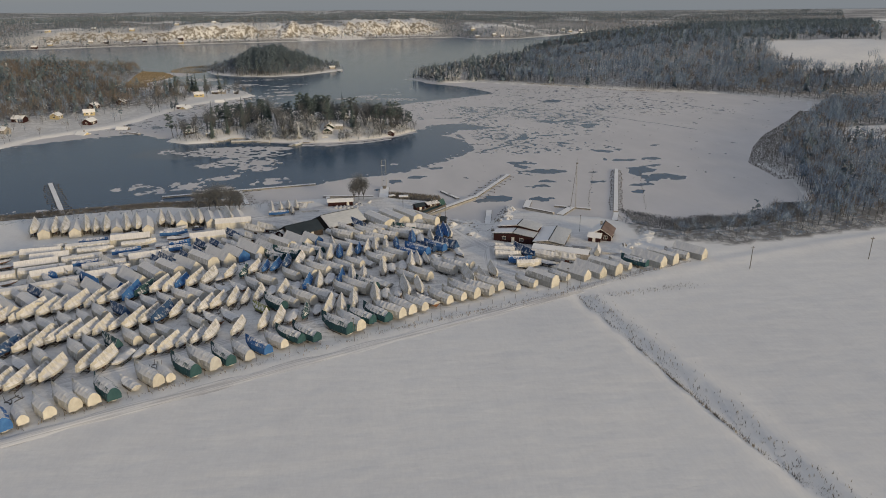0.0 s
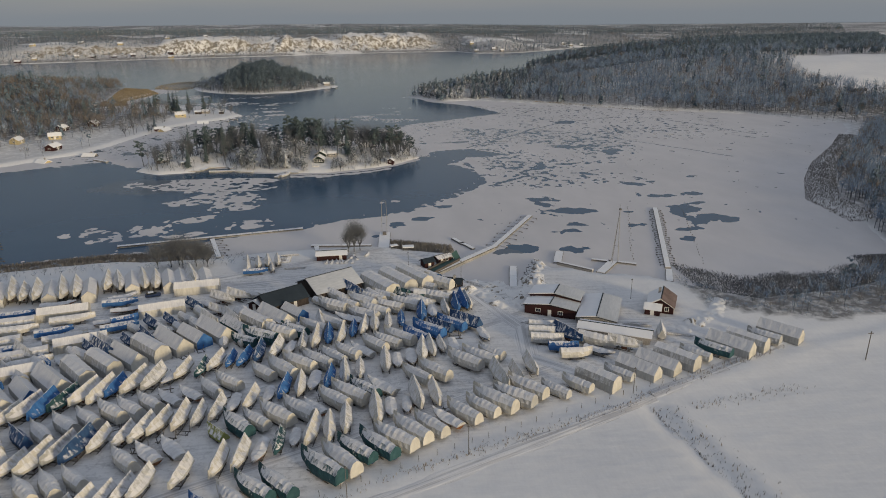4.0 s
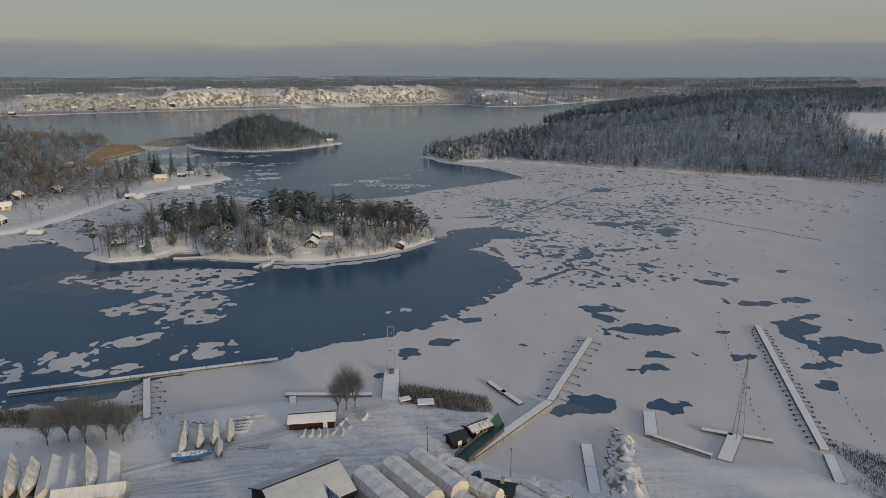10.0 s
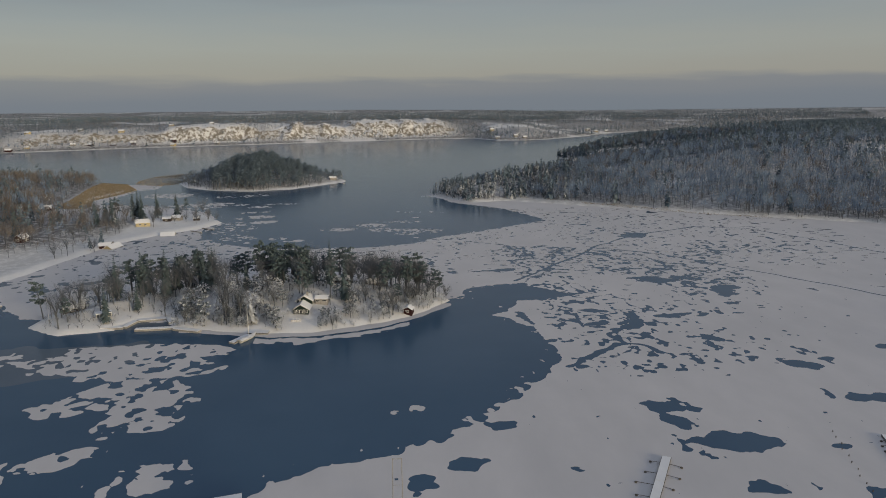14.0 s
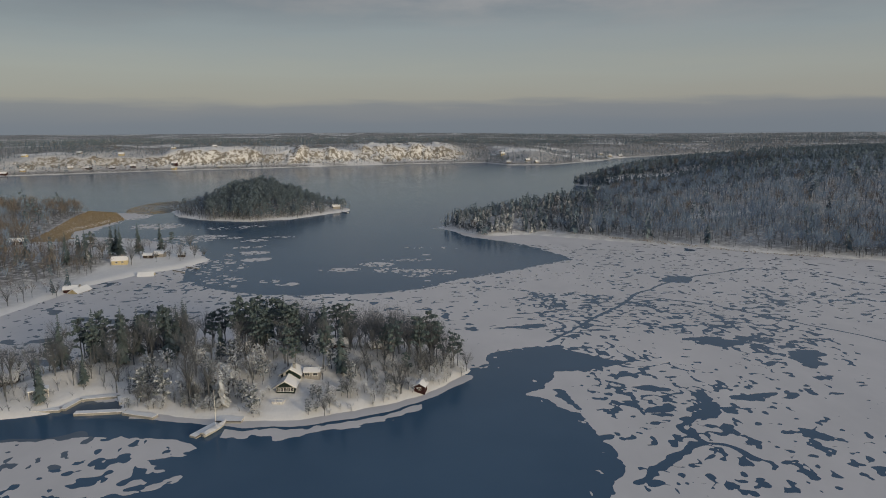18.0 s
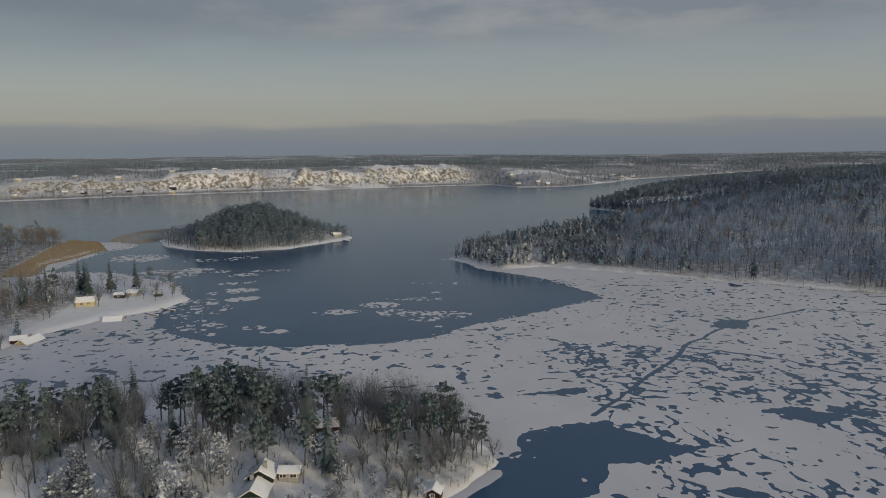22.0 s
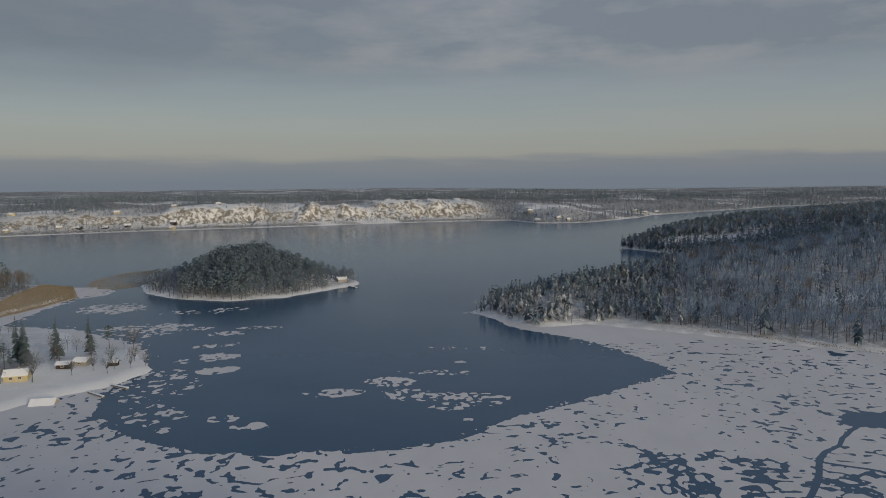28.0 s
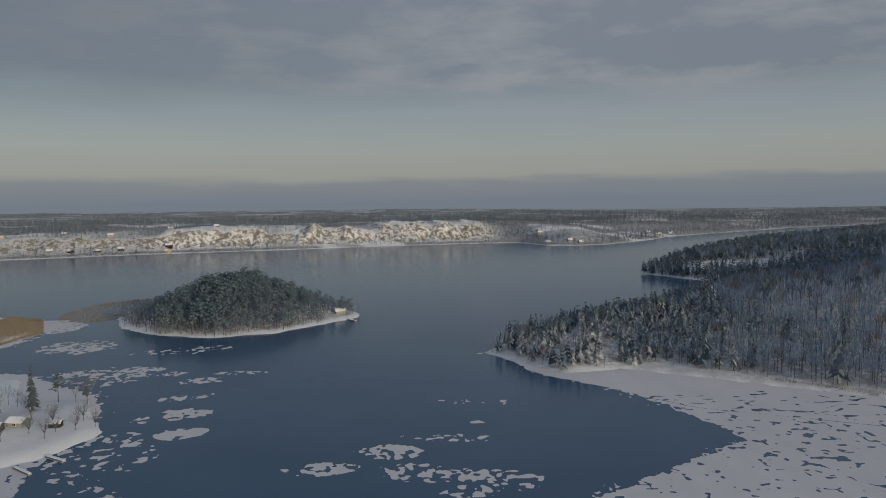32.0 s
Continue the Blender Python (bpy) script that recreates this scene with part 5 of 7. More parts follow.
M_TARP = {"white": tarp("white_tarpaulin", (0.49, 0.475, 0.43), (0.66, 0.64, 0.585), 0.66), "grey": tarp("grey_tarpaulin", (0.38, 0.385, 0.385), (0.54, 0.54, 0.52), 0.70),
          "blue": tarp("blue_tarpaulin", (0.030, 0.105, 0.30), (0.06, 0.185, 0.44), 0.36), "navy": tarp("navy_tarpaulin", (0.025, 0.06, 0.15), (0.05, 0.115, 0.24), 0.46),
          "green": tarp("green_tarpaulin", (0.018, 0.062, 0.075), (0.042, 0.105, 0.12), 0.52), "olive": tarp("olive_tarpaulin", (0.22, 0.25, 0.08), (0.34, 0.36, 0.14), 0.45),
          "orange": tarp("orange_tarpaulin", (0.55, 0.20, 0.04), (0.70, 0.32, 0.08), 0.25)}
M_HULL = {"white": simple("white_gelcoat", (0.55, 0.55, 0.54), (0.75, 0.74, 0.72), 1.5, 0.35, 0.5, vary=0.25), "blue": simple("blue_gelcoat", (0.02, 0.04, 0.10), (0.05, 0.08, 0.17), 1.5, 0.35, 0.5, vary=0.3),
          "wood": simple("varnished_hull", (0.16, 0.07, 0.03), (0.28, 0.13, 0.06), 4.0, 0.45, 0.4, 0.01, (1, 6, 1))}
M_IRON = simple("primed_iron", (0.06, 0.06, 0.065), (0.16, 0.15, 0.14), 6.0, 0.6, 0.4, 0.005)
M_ANTIFOUL = simple("antifouling_paint", (0.05, 0.03, 0.03), (0.12, 0.06, 0.05), 5.0, 0.85, 0.2)
M_TIMBER = simple("weathered_timber", (0.06, 0.055, 0.05), (0.15, 0.135, 0.12), 4.0, 0.85, 0.2, 0.01, (1, 8, 1))


def loft(rings, close=False, caps=(True, True)):
    """Quads, as triangles, through rings of equal count."""
    R = np.array(rings, float)
    n, k = R.shape[:2]
    v = R.reshape(-1, 3)
    f = []
    for i in range(n - 1):
        for j in range(k if close else k - 1):
            a, b, c, d = i * k + j, i * k + (j + 1) % k, (i + 1) * k + (j + 1) % k, (i + 1) * k + j
            f += [(a, b, c), (a, c, d)]
    for end, row in ((caps[0], 0), (caps[1], n - 1)):
        if end:
            o = row * k
            f += [(o, o + j, o + j + 1) if row else (o, o + j + 1, o + j) for j in range(1, k - 1)]
    return v, np.array(f)


def box_piece(x0, x1, y0, y1, z0, z1):
    v = np.array([(x, y, z) for z in (z0, z1) for y in (y0, y1) for x in (x0, x1)], float)
    return v, np.array([(0, 2, 1), (1, 2, 3), (4, 5, 6), (5, 7, 6), (0, 1, 4), (1, 5, 4), (2, 6, 3), (3, 6, 7), (0, 4, 2), (2, 4, 6), (1, 3, 5), (3, 7, 5)])


def boat(L, B, gun, top, bottom, colour, hull, style, label, category="boat", keel=True, seed=0):
    """A boat on its cradle, bow towards +x, with its winter cover."""
    r = np.random.RandomState(seed)
    root = new("covered_boat")
    n = 15 if style == "round" else 11
    S = np.linspace(0, 1, n)
    wide = B / 2 * (0.80 + 0.20 * np.sin(np.clip(S * 1.6, 0, 1) * np.pi / 2)) * (1 - np.clip((S - 0.45) / 0.57, 0, 1) ** 2.0 * 0.97)
    sheer = gun + 0.35 * (S - 0.35) ** 2 * 2
    X = (S - 0.5) * L
    rise = bottom + (gun - bottom) * np.clip((S - 0.72) / 0.28, 0, 1) ** 1.8
    rings = [[(x, -w, g), (x, -w * 0.93, g - 0.45 * (g - b)), (x, -w * 0.42, b + 0.18), (x, 0, b), (x, w * 0.42, b + 0.18), (x, w * 0.93, g - 0.45 * (g - b)), (x, w, g)] for x, w, g, b in zip(X, wide, sheer, rise)]
    part("hull", soup("hull", *loft([q[::-1] for q in rings]), [M_HULL[hull]], smooth_shade=True), root)
    cover_rings = []
    for i, (s, x, w, g) in enumerate(zip(S, X, wide, sheer)):
        sag = (0.08 if style == "round" else 0.09) * (i % 2) + r.uniform(-0.03, 0.05)
        if style == "ridge":      # steep A-shaped cover over a laid-down mast
            z = top * (1 - 0.08 * s) if s < 0.9 else top * 0.86
            w2 = w + 0.12
            prof = [(-w2, g - 0.55), (-w2, g + 0.05), (-w2 * 0.52 + sag, g + (z - g) * 0.50 - sag), (-0.07, z - sag * 0.6), (0.07, z - sag * 0.6), (w2 * 0.52 - sag, g + (z - g) * 0.50 - sag), (w2, g + 0.05), (w2, g - 0.55)]
        elif style == "round":    # hoops
            z = g + (top - g) * (0.92 - 0.10 * s + 0.06 * max(0, s - 0.75) / 0.25)
            w2 = w + 0.10
            k = 1.0 if s < 0.55 else 1.0 - 0.35 * (s - 0.55) / 0.45
            prof = [(-w2 * 0.95, g - 0.75), (-w2, g + 0.1), (-w2 * 0.90 + sag, g + (z - g) * 0.46 * k), (-w2 * 0.46 + sag, g + (z - g) * 0.84 * k - sag * 0.5), (0, z - sag * 0.7), (w2 * 0.46 - sag, g + (z - g) * 0.84 * k - sag * 0.5), (w2 * 0.90 - sag, g + (z - g) * 0.46 * k), (w2, g + 0.1), (w2 * 0.95, g - 0.75)]
        else:                     # low lean cover, sagging between the hoops
            z = g + (top - g) * (0.75 + 0.25 * math.sin(s * 9))
            w2 = w + 0.06
            prof = [(-w2, g - 0.15), (-w2, g), (-w2 * 0.7, g + (z - g) * 0.5 - sag), (-0.1, z - sag), (0.1, z - sag), (w2 * 0.7, g + (z - g) * 0.5 - sag), (w2, g), (w2, g - 0.15)]
        over = 0.25 if i == n - 1 else (-0.2 if i == 0 else 0)
        cover_rings.append([(x + over + r.uniform(-0.07, 0.07), y * r.uniform(0.96, 1.03) + r.uniform(-0.04, 0.04), zz + r.uniform(-0.06, 0.05)) for y, zz in prof])
    part("cover", soup("cover", *loft([q[::-1] for q in cover_rings]), [M_TARP[colour]]), root)
    if keel:
        v, f = box_piece(-L * 0.10, L * 0.10, -0.12, 0.12, 0.12, bottom + 0.2)
        v[:4, 0] *= 0.75
        part("keel", soup("keel", v, f, [M_ANTIFOUL]), root)
    part("cradle_base", soup("cradle_base", *gather([box_piece(-L * 0.28, L * 0.28, s * B * 0.30 - 0.08, s * B * 0.30 + 0.08, 0.0, 0.16) for s in (-1, 1)] + [box_piece(x - 0.08, x + 0.08, -B * 0.36, B * 0.36, 0.02, 0.18) for x in (-L * 0.2, L * 0.16)]), [M_IRON]), root)
    for x in (-L * 0.2, L * 0.16):
        for s in (-1, 1):
            part("cradle_post", soup("cradle_post", *tube((x, s * B * 0.36, 0.1), (x, s * B * 0.40, bottom + (gun - bottom) * 0.45), 0.07, 0.06, 5), [M_IRON]), root)
    return tagged(root, label, category)


def tent(L, W, wall, ridge, colour, end_colour, style, label):
    """A long storage tent over a boat, its end walls of their own cloth."""
    root = new("boat_tent")
    n = 9
    rings = []
    for i in range(n):
        x, sag = (i / (n - 1) - 0.5) * L, 0.09 * (i % 2)
        if style == "gable":
            prof = [(-W / 2, 0.1), (-W / 2, wall), (-W / 4, (wall + ridge) / 2 - sag), (0, ridge - sag * 0.5), (W / 4, (wall + ridge) / 2 - sag), (W / 2, wall), (W / 2, 0.1)]
        else:
            prof = [(-W / 2, 0.1), (-W / 2, wall), (-W * 0.38, wall + (ridge - wall) * 0.66 - sag), (0, ridge - sag), (W * 0.38, wall + (ridge - wall) * 0.66 - sag), (W / 2, wall), (W / 2, 0.1)]
        rings.append([(x, y, z) for y, z in prof])
    part("canopy", soup("canopy", *loft([q[::-1] for q in rings], caps=(False, False)), [M_TARP[colour]]), root)
    for x, name in ((-L / 2 + 0.06, "end_wall"), (L / 2 - 0.06, "end_wall")):
        a = [(x - 0.03, y * 0.985, z * 0.99) for y, z in prof]
        b = [(x + 0.03, y * 0.985, z * 0.99) for y, z in prof]
        part(name, soup(name, *loft([a[::-1], b[::-1]]), [M_TARP[end_colour]]), root, "pale end wall of cloth")
    for x in np.linspace(-L / 2 + 0.3, L / 2 - 0.3, 4):
        for s in (-1, 1):
            part("tent_pole", soup("tent_pole", *tube((x, s * (W / 2 - 0.12), 0), (x, s * (W / 2 - 0.12), wall), 0.05, 0.05, 4), [M_IRON]), root)
    return tagged(root, label, "tent")


U, V = np.array((0.8957, 0.4446)), np.array((-0.4446, 0.8957))     # along the rows of the yard, and across them


def build_yard():
    words = {"white": "cream-white", "grey": "dull grey", "blue": "bright blue", "navy": "dark navy", "green": "dark green", "olive": "olive green", "orange": "orange"}
    A = {c: [boat(9.0 + 0.6 * k, 2.6 + 0.15 * k, 2.1, 4.2 + 0.25 * k, 1.0, c, "white" if k else "blue", "ridge", f"sailboat under a steep {words[c]} winter cover with snow", seed=k) for k in range(3)] for c in ("white", "grey", "blue", "navy", "green")}
    for c in ("olive", "orange"):
        A[c] = [boat(7.0, 2.6, 1.6, 3.2, 0.6, c, "white", "ridge", f"small boat under an {words[c]} cover", seed=3)]
    R = {c: [boat(8.2 + 0.9 * k, 2.95 + 0.12 * k, 1.6, 3.5 + 0.25 * k, 0.55, c, "white", "round", f"motorboat under a hooped {words[c]} tarpaulin with snow", keel=False, seed=5 + k) for k in range(3)] for c in ("white", "grey", "blue", "green")}
    O = [boat(6.6, 2.4, 1.25, 1.9, 0.45, c, h, "low", "open boat with a sagging snow-covered tarpaulin", keel=False, seed=9) for c, h in (("grey", "white"), ("white", "blue"), ("grey", "wood"))]
    G = [boat(11.0, 3.4, 1.9, 4.2, 0.8, "green", "blue", "round", "large boat under a dark green tarpaulin with snow streaks", seed=12), boat(11.0, 3.5, 2.0, 4.6, 0.8, "navy", "white", "ridge", "large yacht under a navy blue cover", seed=13)]
    T = [tent(12.5, 4.6, 2.3, 4.7, "grey", "white", "gable", "long gabled boat tent with snow on its roof"), tent(12.0, 4.6, 2.2, 4.6, "grey", "white", "round", "rounded boat tent with a pale end wall"),
         tent(10.5, 4.4, 2.1, 4.2, "grey", "blue", "gable", "boat tent with a blue end wall"), tent(11.5, 4.2, 2.3, 4.2, "green", "white", "gable", "dark boat tent with a cream end")]
    LONG = [tent(13, 4.0, 2.4, 3.9, "white", "white", "gable", "long cream boat shelter with snow"), tent(14, 4.2, 1.8, 3.2, "white", "white", "round", "low long cream boat cover"), boat(11, 3.2, 1.7, 3.0, 0.6, "white", "white", "round", "long boat under a cream tarpaulin", keel=False, seed=20),
            boat(10, 3.0, 1.7, 3.0, 0.6, "blue", "white", "round", "long boat under a blue tarpaulin", keel=False, seed=21), boat(9, 2.8, 1.3, 2.0, 0.5, "grey", "wood", "low", "wooden boat with a snowy cover", keel=False, seed=22)]
    masters = [b for d in (A, R) for l in d.values() for b in l] + O + G + T + LONG
    r = np.random.RandomState(4)

    def put(master, x, y, heading, size=1.0, group="boats in the winter yard"):
        m = Matrix.LocRotScale((x, y, float(height(x, y)) - 0.02), Euler((0, 0, radians(heading))), (size, size, size))
        t = copy_thing(master, m)
        t.matrix_basis = m
        return tagged(t, group=group)

    def covered(u, blue):
        p = r.rand()
        return "white" if p < 0.62 - blue else "grey" if p < 0.90 - blue else "blue" if p < 0.94 - blue * 0.1 else "navy" if p < 0.965 else "green"
    # rows of the yard: place across, from and to, spacing, heading, kind
    for v, u0, u1, pitch, heading, kind in ((146, -75, 110, 4.0, 131, "side"), (157.5, -75, 92, 3.35, -81, "bow"), (155.5, 104, 118, 4.2, -81, "bow"), (167, -80, 114, 3.9, 131, "side"), (176, -85, 118, 3.35, -81, "bow"),
                                            (186, -85, 118, 4.0, 133, "side"), (196, -70, 124, 3.35, -81, "bow"), (204.5, 62, 118, 4.4, 140, "side"), (213, 88, 124, 4.4, 138, "side")):
        u = u0 + r.rand() * 2
        while u < u1:
            x, y = U * u + V * (v + r.uniform(-0.8, 0.8) + (2.5 * math.sin((u - 40) / 45) if v == 146 else 0))
            blue = (0.10 if kind == "side" else 0.34) * float(smooth(35, 70, np.array(u))) * (170 < v < 215) + (0.06 if u < -5 and v < 150 else 0)
            turn = heading + r.uniform(-5, 5) if kind == "side" else float(np.clip(-90 + 0.25 * x, -103, -82)) + r.uniform(-6, 6)
            if x > -0.66 * y + 4 - 22 and r.rand() < 0.96:
                if kind == "bow":
                    if r.rand() < 0.84:
                        c = covered(u, blue)
                        put(A[c][r.randint(3)], x, y, turn, r.uniform(0.72, 0.96))
                    else:
                        put(O[r.randint(3)], x, y, turn, r.uniform(0.85, 1.15))
                else:
                    p = r.rand()
                    if v == 146 and p < 0.12 and u > 10:
                        put(G[0], x, y, turn, r.uniform(0.85, 1.0))
                    elif p < 0.16:
                        put(O[r.randint(3)], x, y, turn, r.uniform(1.0, 1.3))
                    elif p < 0.24 and v > 160:
                        put(A["olive" if r.rand() < 0.15 else "orange" if r.rand() < 0.04 else "navy" if r.rand() < 0.4 else "green"][0], x, y, turn, 0.9)
                    elif p < 0.30 and v > 180 and u > 60:
                        put(G[1], x, y, turn, 0.9)
                    else:
                        c = covered(u, blue)
                        put(R[c if c in R else "green"][r.randint(3)], x, y, turn, r.uniform(0.86, 1.12))
            u += pitch * r.uniform(0.85, 1.2)
    # tents along the main lane
    for k in range(17):
        u = -12 + k * 5.35
        x, y = U * u + V * (202.5 + 13 * float(smooth(-10, 60, np.array(u))) - 0.8)
        put(T[(0, 1, 3, 2, 0, 2, 0, 1, 1, 0, 1, 0, 2, 0, 3, 1, 0)[k]], x, y, -48 + r.uniform(-3, 3), r.uniform(0.88, 1.0), "boat tents along the lane")
    # a second, mixed rank behind the tents
    for k in range(15):
        u = -14 + k * 4.6
        x, y = U * u + V * (211.5 + 13 * float(smooth(-10, 60, np.array(u))) + r.uniform(-1, 1))
        if u < 36:
            m = (R["grey"][0], R["white"][1], A["navy"][0], O[0], R["grey"][2], A["blue"][1], T[3], R["white"][0], O[1], R["grey"][1], G[1], R["white"][2])[k % 12]
            put(m, x, y, -48 + r.uniform(-9, 9), r.uniform(0.72, 0.92))
    for x, y, h, m, s in ((-62, 219, 30, O[0], 0.9), (-55, 222, -10, O[2], 0.8), (-70, 229, 25, R["blue"][0], 0.8), (-47, 226, -48, A["grey"][1], 0.8), (-38, 227, -50, R["grey"][2], 0.85)):
        put(m, x, y, h, s)
    # long shelters by the water
    for v, u0, u1, heading in ((216, -30, 16, 22), (221, -40, 26, 22), (226.5, -44, 34, 22), (232, -44, 44, 20), (238, -46, 50, 18), (244, -44, 54, 16), (250, -42, 48, 12), (256, -44, 22, 8)):
        u = u0 + r.rand() * 4
        while u < u1:
            x, y = U * u + V * v
            put(LONG[min(4, int(r.choice(5, p=(0.22, 0.26, 0.22, 0.18, 0.12))))], x, y, heading + r.uniform(-4, 4), r.uniform(0.85, 1.0), "long covers by the shore")
            u += r.uniform(12.6, 14.5)
    # upright row along the reeds
    for k in range(21):
        x = -127 + k * 3.6
        y = 262 + 0.02 * (x + 60) - 6.0 + r.uniform(-0.6, 0.6) - (5 if x < -85 else 0)
        if k in (1, 4, 8, 11, 14, 17, 18, 20):
            put(LONG[0], x, y + 0.5, -72, 1.0)
        else:
            put(A[("white", "white", "white", "grey", "white")[k % 5]][k % 2], x, y, -72 + r.uniform(-4, 4), r.uniform(1.12, 1.32))
    put(LONG[0], -56, 250.5, 8, 1.0)
    for x, y, c, s in ((-44, 267, "white", 0.75), (-41, 270, "white", 0.8), (-38, 271, "white", 0.85), (-35, 272, "white", 0.8), (-45, 273, "white", 0.7), (-36, 266, "white", 0.6)):
        put(A[c][0], x, y, -80, s)
    put(LONG[3], -41, 264, 8, 0.75)
    # crowded corner behind the tents, boats and open hulls packed side by side
    fill = [R["grey"][0], R["white"][1], R["grey"][2], A["grey"][1], A["navy"][0], O[0], O[1], R["white"][0], R["blue"][0], O[2], A["white"][0], R["green"][1]]
    for v, u0, u1, heading in ((219.5, -14, 22, -46), (227, -2, 26, -44), (221, 24, 58, -46), (228.5, 40, 66, -44), (235.5, 56, 74, -40), (206.5, 56, 84, -78), (221, 62, 92, -60), (229, 74, 98, -55)):
        u = u0 + r.rand() * 2
        while u < u1:
            x, y = U * u + V * (v + r.uniform(-0.8, 0.8))
            if np.hypot(x + 30, y - 237) > 9 and np.hypot(x + 16, y - 248) > 11 and np.hypot(x - 4, y - 248) > 12:
                put(fill[r.randint(12)], x, y, heading + r.uniform(-8, 8), r.uniform(0.72, 0.92))
            u += r.uniform(3.6, 4.6)
    # round the workshops
    for x, y, h, master, s in ((41, 213, -8, R["white"][0], 0.9), (40.5, 209, -10, R["white"][1], 0.9), (40, 205, -10, R["grey"][0], 0.95), (45.5, 206, -60, A["navy"][0], 1.05), (43, 200.5, -5, R["blue"][0], 0.85), (45, 196.5, 0, R["white"][0], 0.9),
                               (52, 202.5, -35, R["grey"][1], 1.0), (51, 197.5, -40, O[1], 1.1), (58, 199.5, -35, A["grey"][0], 0.9), (70, 206, 70, A["grey"][1], 0.8), (-13, 238, -50, R["white"][0], 1.0), (-17, 234.5, -45, LONG[2], 0.8), (-9, 242, -55, A["navy"][0], 1.0),
                               (-3, 238, -60, R["grey"][0], 0.9), (8, 236, -20, R["green"][0], 0.8), (13, 236, -15, R["grey"][1], 1.0), (17, 234, -12, R["blue"][0], 0.8), (22, 230, -85, A["blue"][1], 1.0), (10, 231, -25, R["white"][1], 0.9), (-25, 229, -50, T[2], 0.8),
                               (-76, 246, 30, O[0], 1.2), (-93, 243, 12, LONG[4], 1.0)):
        put(master, x, y, h, s)
    # tents at the end of the field road
    for k in range(13):
        u = 112 + k * 5.6
        x, y = U * u + V * (145.5 - (u - 112) * 0.13)
        put((R["grey"][1], R["white"][0], T[1], R["grey"][0], T[0], T[0], T[1], R["white"][1], G[0], T[0], T[1], R["grey"][1], T[0])[k], x, y, 128, r.uniform(0.78, 0.9), "boat tents along the lane")
    # empty cradles and trestles between the boats
    frame_master = new("empty_cradle")
    part("cradle_base", soup("cradle_base", *gather([box_piece(-1.6, 1.6, s * 0.8 - 0.07, s * 0.8 + 0.07, 0.0, 0.16) for s in (-1, 1)] + [box_piece(x - 0.07, x + 0.07, -1.1, 1.1, 0.02, 0.18) for x in (-1.2, 1.0)]), [M_IRON]), frame_master)
    for x in (-1.2, 1.0):
        for s in (-1, 1):
            part("cradle_post", soup("cradle_post", *tube((x, s * 1.0, 0.1), (x * 1.05, s * 1.25, 1.5), 0.07, 0.06, 5), [M_IRON]), frame_master)
    tagged(frame_master, "empty iron boat cradle standing in the snow", "cradle")
    for _ in range(64):
        u, v = r.uniform(-70, 112), r.choice((151.8, 162.3, 171.8, 181.2, 191.2, 200.5, 207.5)) + r.uniform(-1.2, 1.2)
        x, y = U * u + V * v
        put(frame_master, x, y, r.uniform(0, 180), r.uniform(0.7, 1.1), "empty cradles in the yard")
    masters.append(frame_master)
    for m in masters:
        for o in m.children_recursive:
            bpy.data.objects.remove(o)
        bpy.data.objects.remove(m)


build_yard()


# ==== buildings, piers and small things ====
def planks(name, lo, hi):
    """Painted boards: upright grooves and weathering."""
    m, nt, b = material(name, 0.8, 0.25)
    tc, wv = nt.nodes.new("ShaderNodeTexCoord"), nt.nodes.new("ShaderNodeTexWave")
    wv.inputs["Scale"].default_value, wv.inputs["Distortion"].default_value = 1.6, 0.3
    nt.links.new(tc.outputs["Object"], wv.inputs["Vector"])
    n = noise_node(nt, 1.3, 6, 0.6, stretch=(1, 1, 0.25))
    nt.links.new(mix_node(nt, 0.25, ramp_node(nt, n, ((0.3, lo), (0.7, hi))), wv.outputs["Color"], "MULTIPLY"), b.inputs["Base Color"])
    bump_node(nt, b, wv.outputs["Fac"], 0.5, 0.03)
    return m


M_RED = planks("falun_red_boards", (0.030, 0.012, 0.013), (0.055, 0.020, 0.021))
M_GREENW = planks("dark_green_boards", (0.008, 0.018, 0.017), (0.020, 0.036, 0.033))
M_DARKW = planks("tarred_boards", (0.03, 0.025, 0.025), (0.08, 0.065, 0.06))
M_YELLOW = planks("pale_yellow_boards", (0.45, 0.38, 0.22), (0.60, 0.52, 0.34))
M_GREYW = planks("grey_boards", (0.25, 0.24, 0.23), (0.42, 0.40, 0.38))
M_WHITE = simple("white_paint", (0.62, 0.61, 0.58), (0.78, 0.77, 0.74), 3.0, 0.6, 0.4)
M_FELT = simple("black_felt_roof", (0.014, 0.022, 0.032), (0.030, 0.042, 0.055), 1.2, 0.8, 0.25, 0.01, (1, 6, 1))
M_TILE = simple("brown_roof", (0.10, 0.072, 0.068), (0.20, 0.155, 0.145), 2.0, 0.85, 0.2, 0.02, (1, 7, 1))
M_GREENROOF = simple("green_sheet_roof", (0.02, 0.06, 0.055), (0.05, 0.11, 0.10), 1.5, 0.5, 0.4)
M_TIN = simple("grey_sheet_roof", (0.34, 0.365, 0.40), (0.54, 0.56, 0.59), 0.45, 0.55, 0.4, 0.01, (1, 5, 1))
M_PATCHY = tarp("snow_patched_roof", (0.20, 0.20, 0.21), (0.36, 0.36, 0.37), 0.30)
M_PLANKDECK = tarp("snowy_decking", (0.30, 0.29, 0.28), (0.45, 0.44, 0.42), 1.15)
M_CONCRETE = simple("grey_concrete", (0.22, 0.22, 0.21), (0.38, 0.37, 0.36), 1.5, 0.9, 0.2, 0.02)


def glass_material():
    m, nt, b = material("window_glass", 0.06, 0.8)
    b.inputs["Base Color"].default_value = (0.02, 0.025, 0.03, 1)
    return m


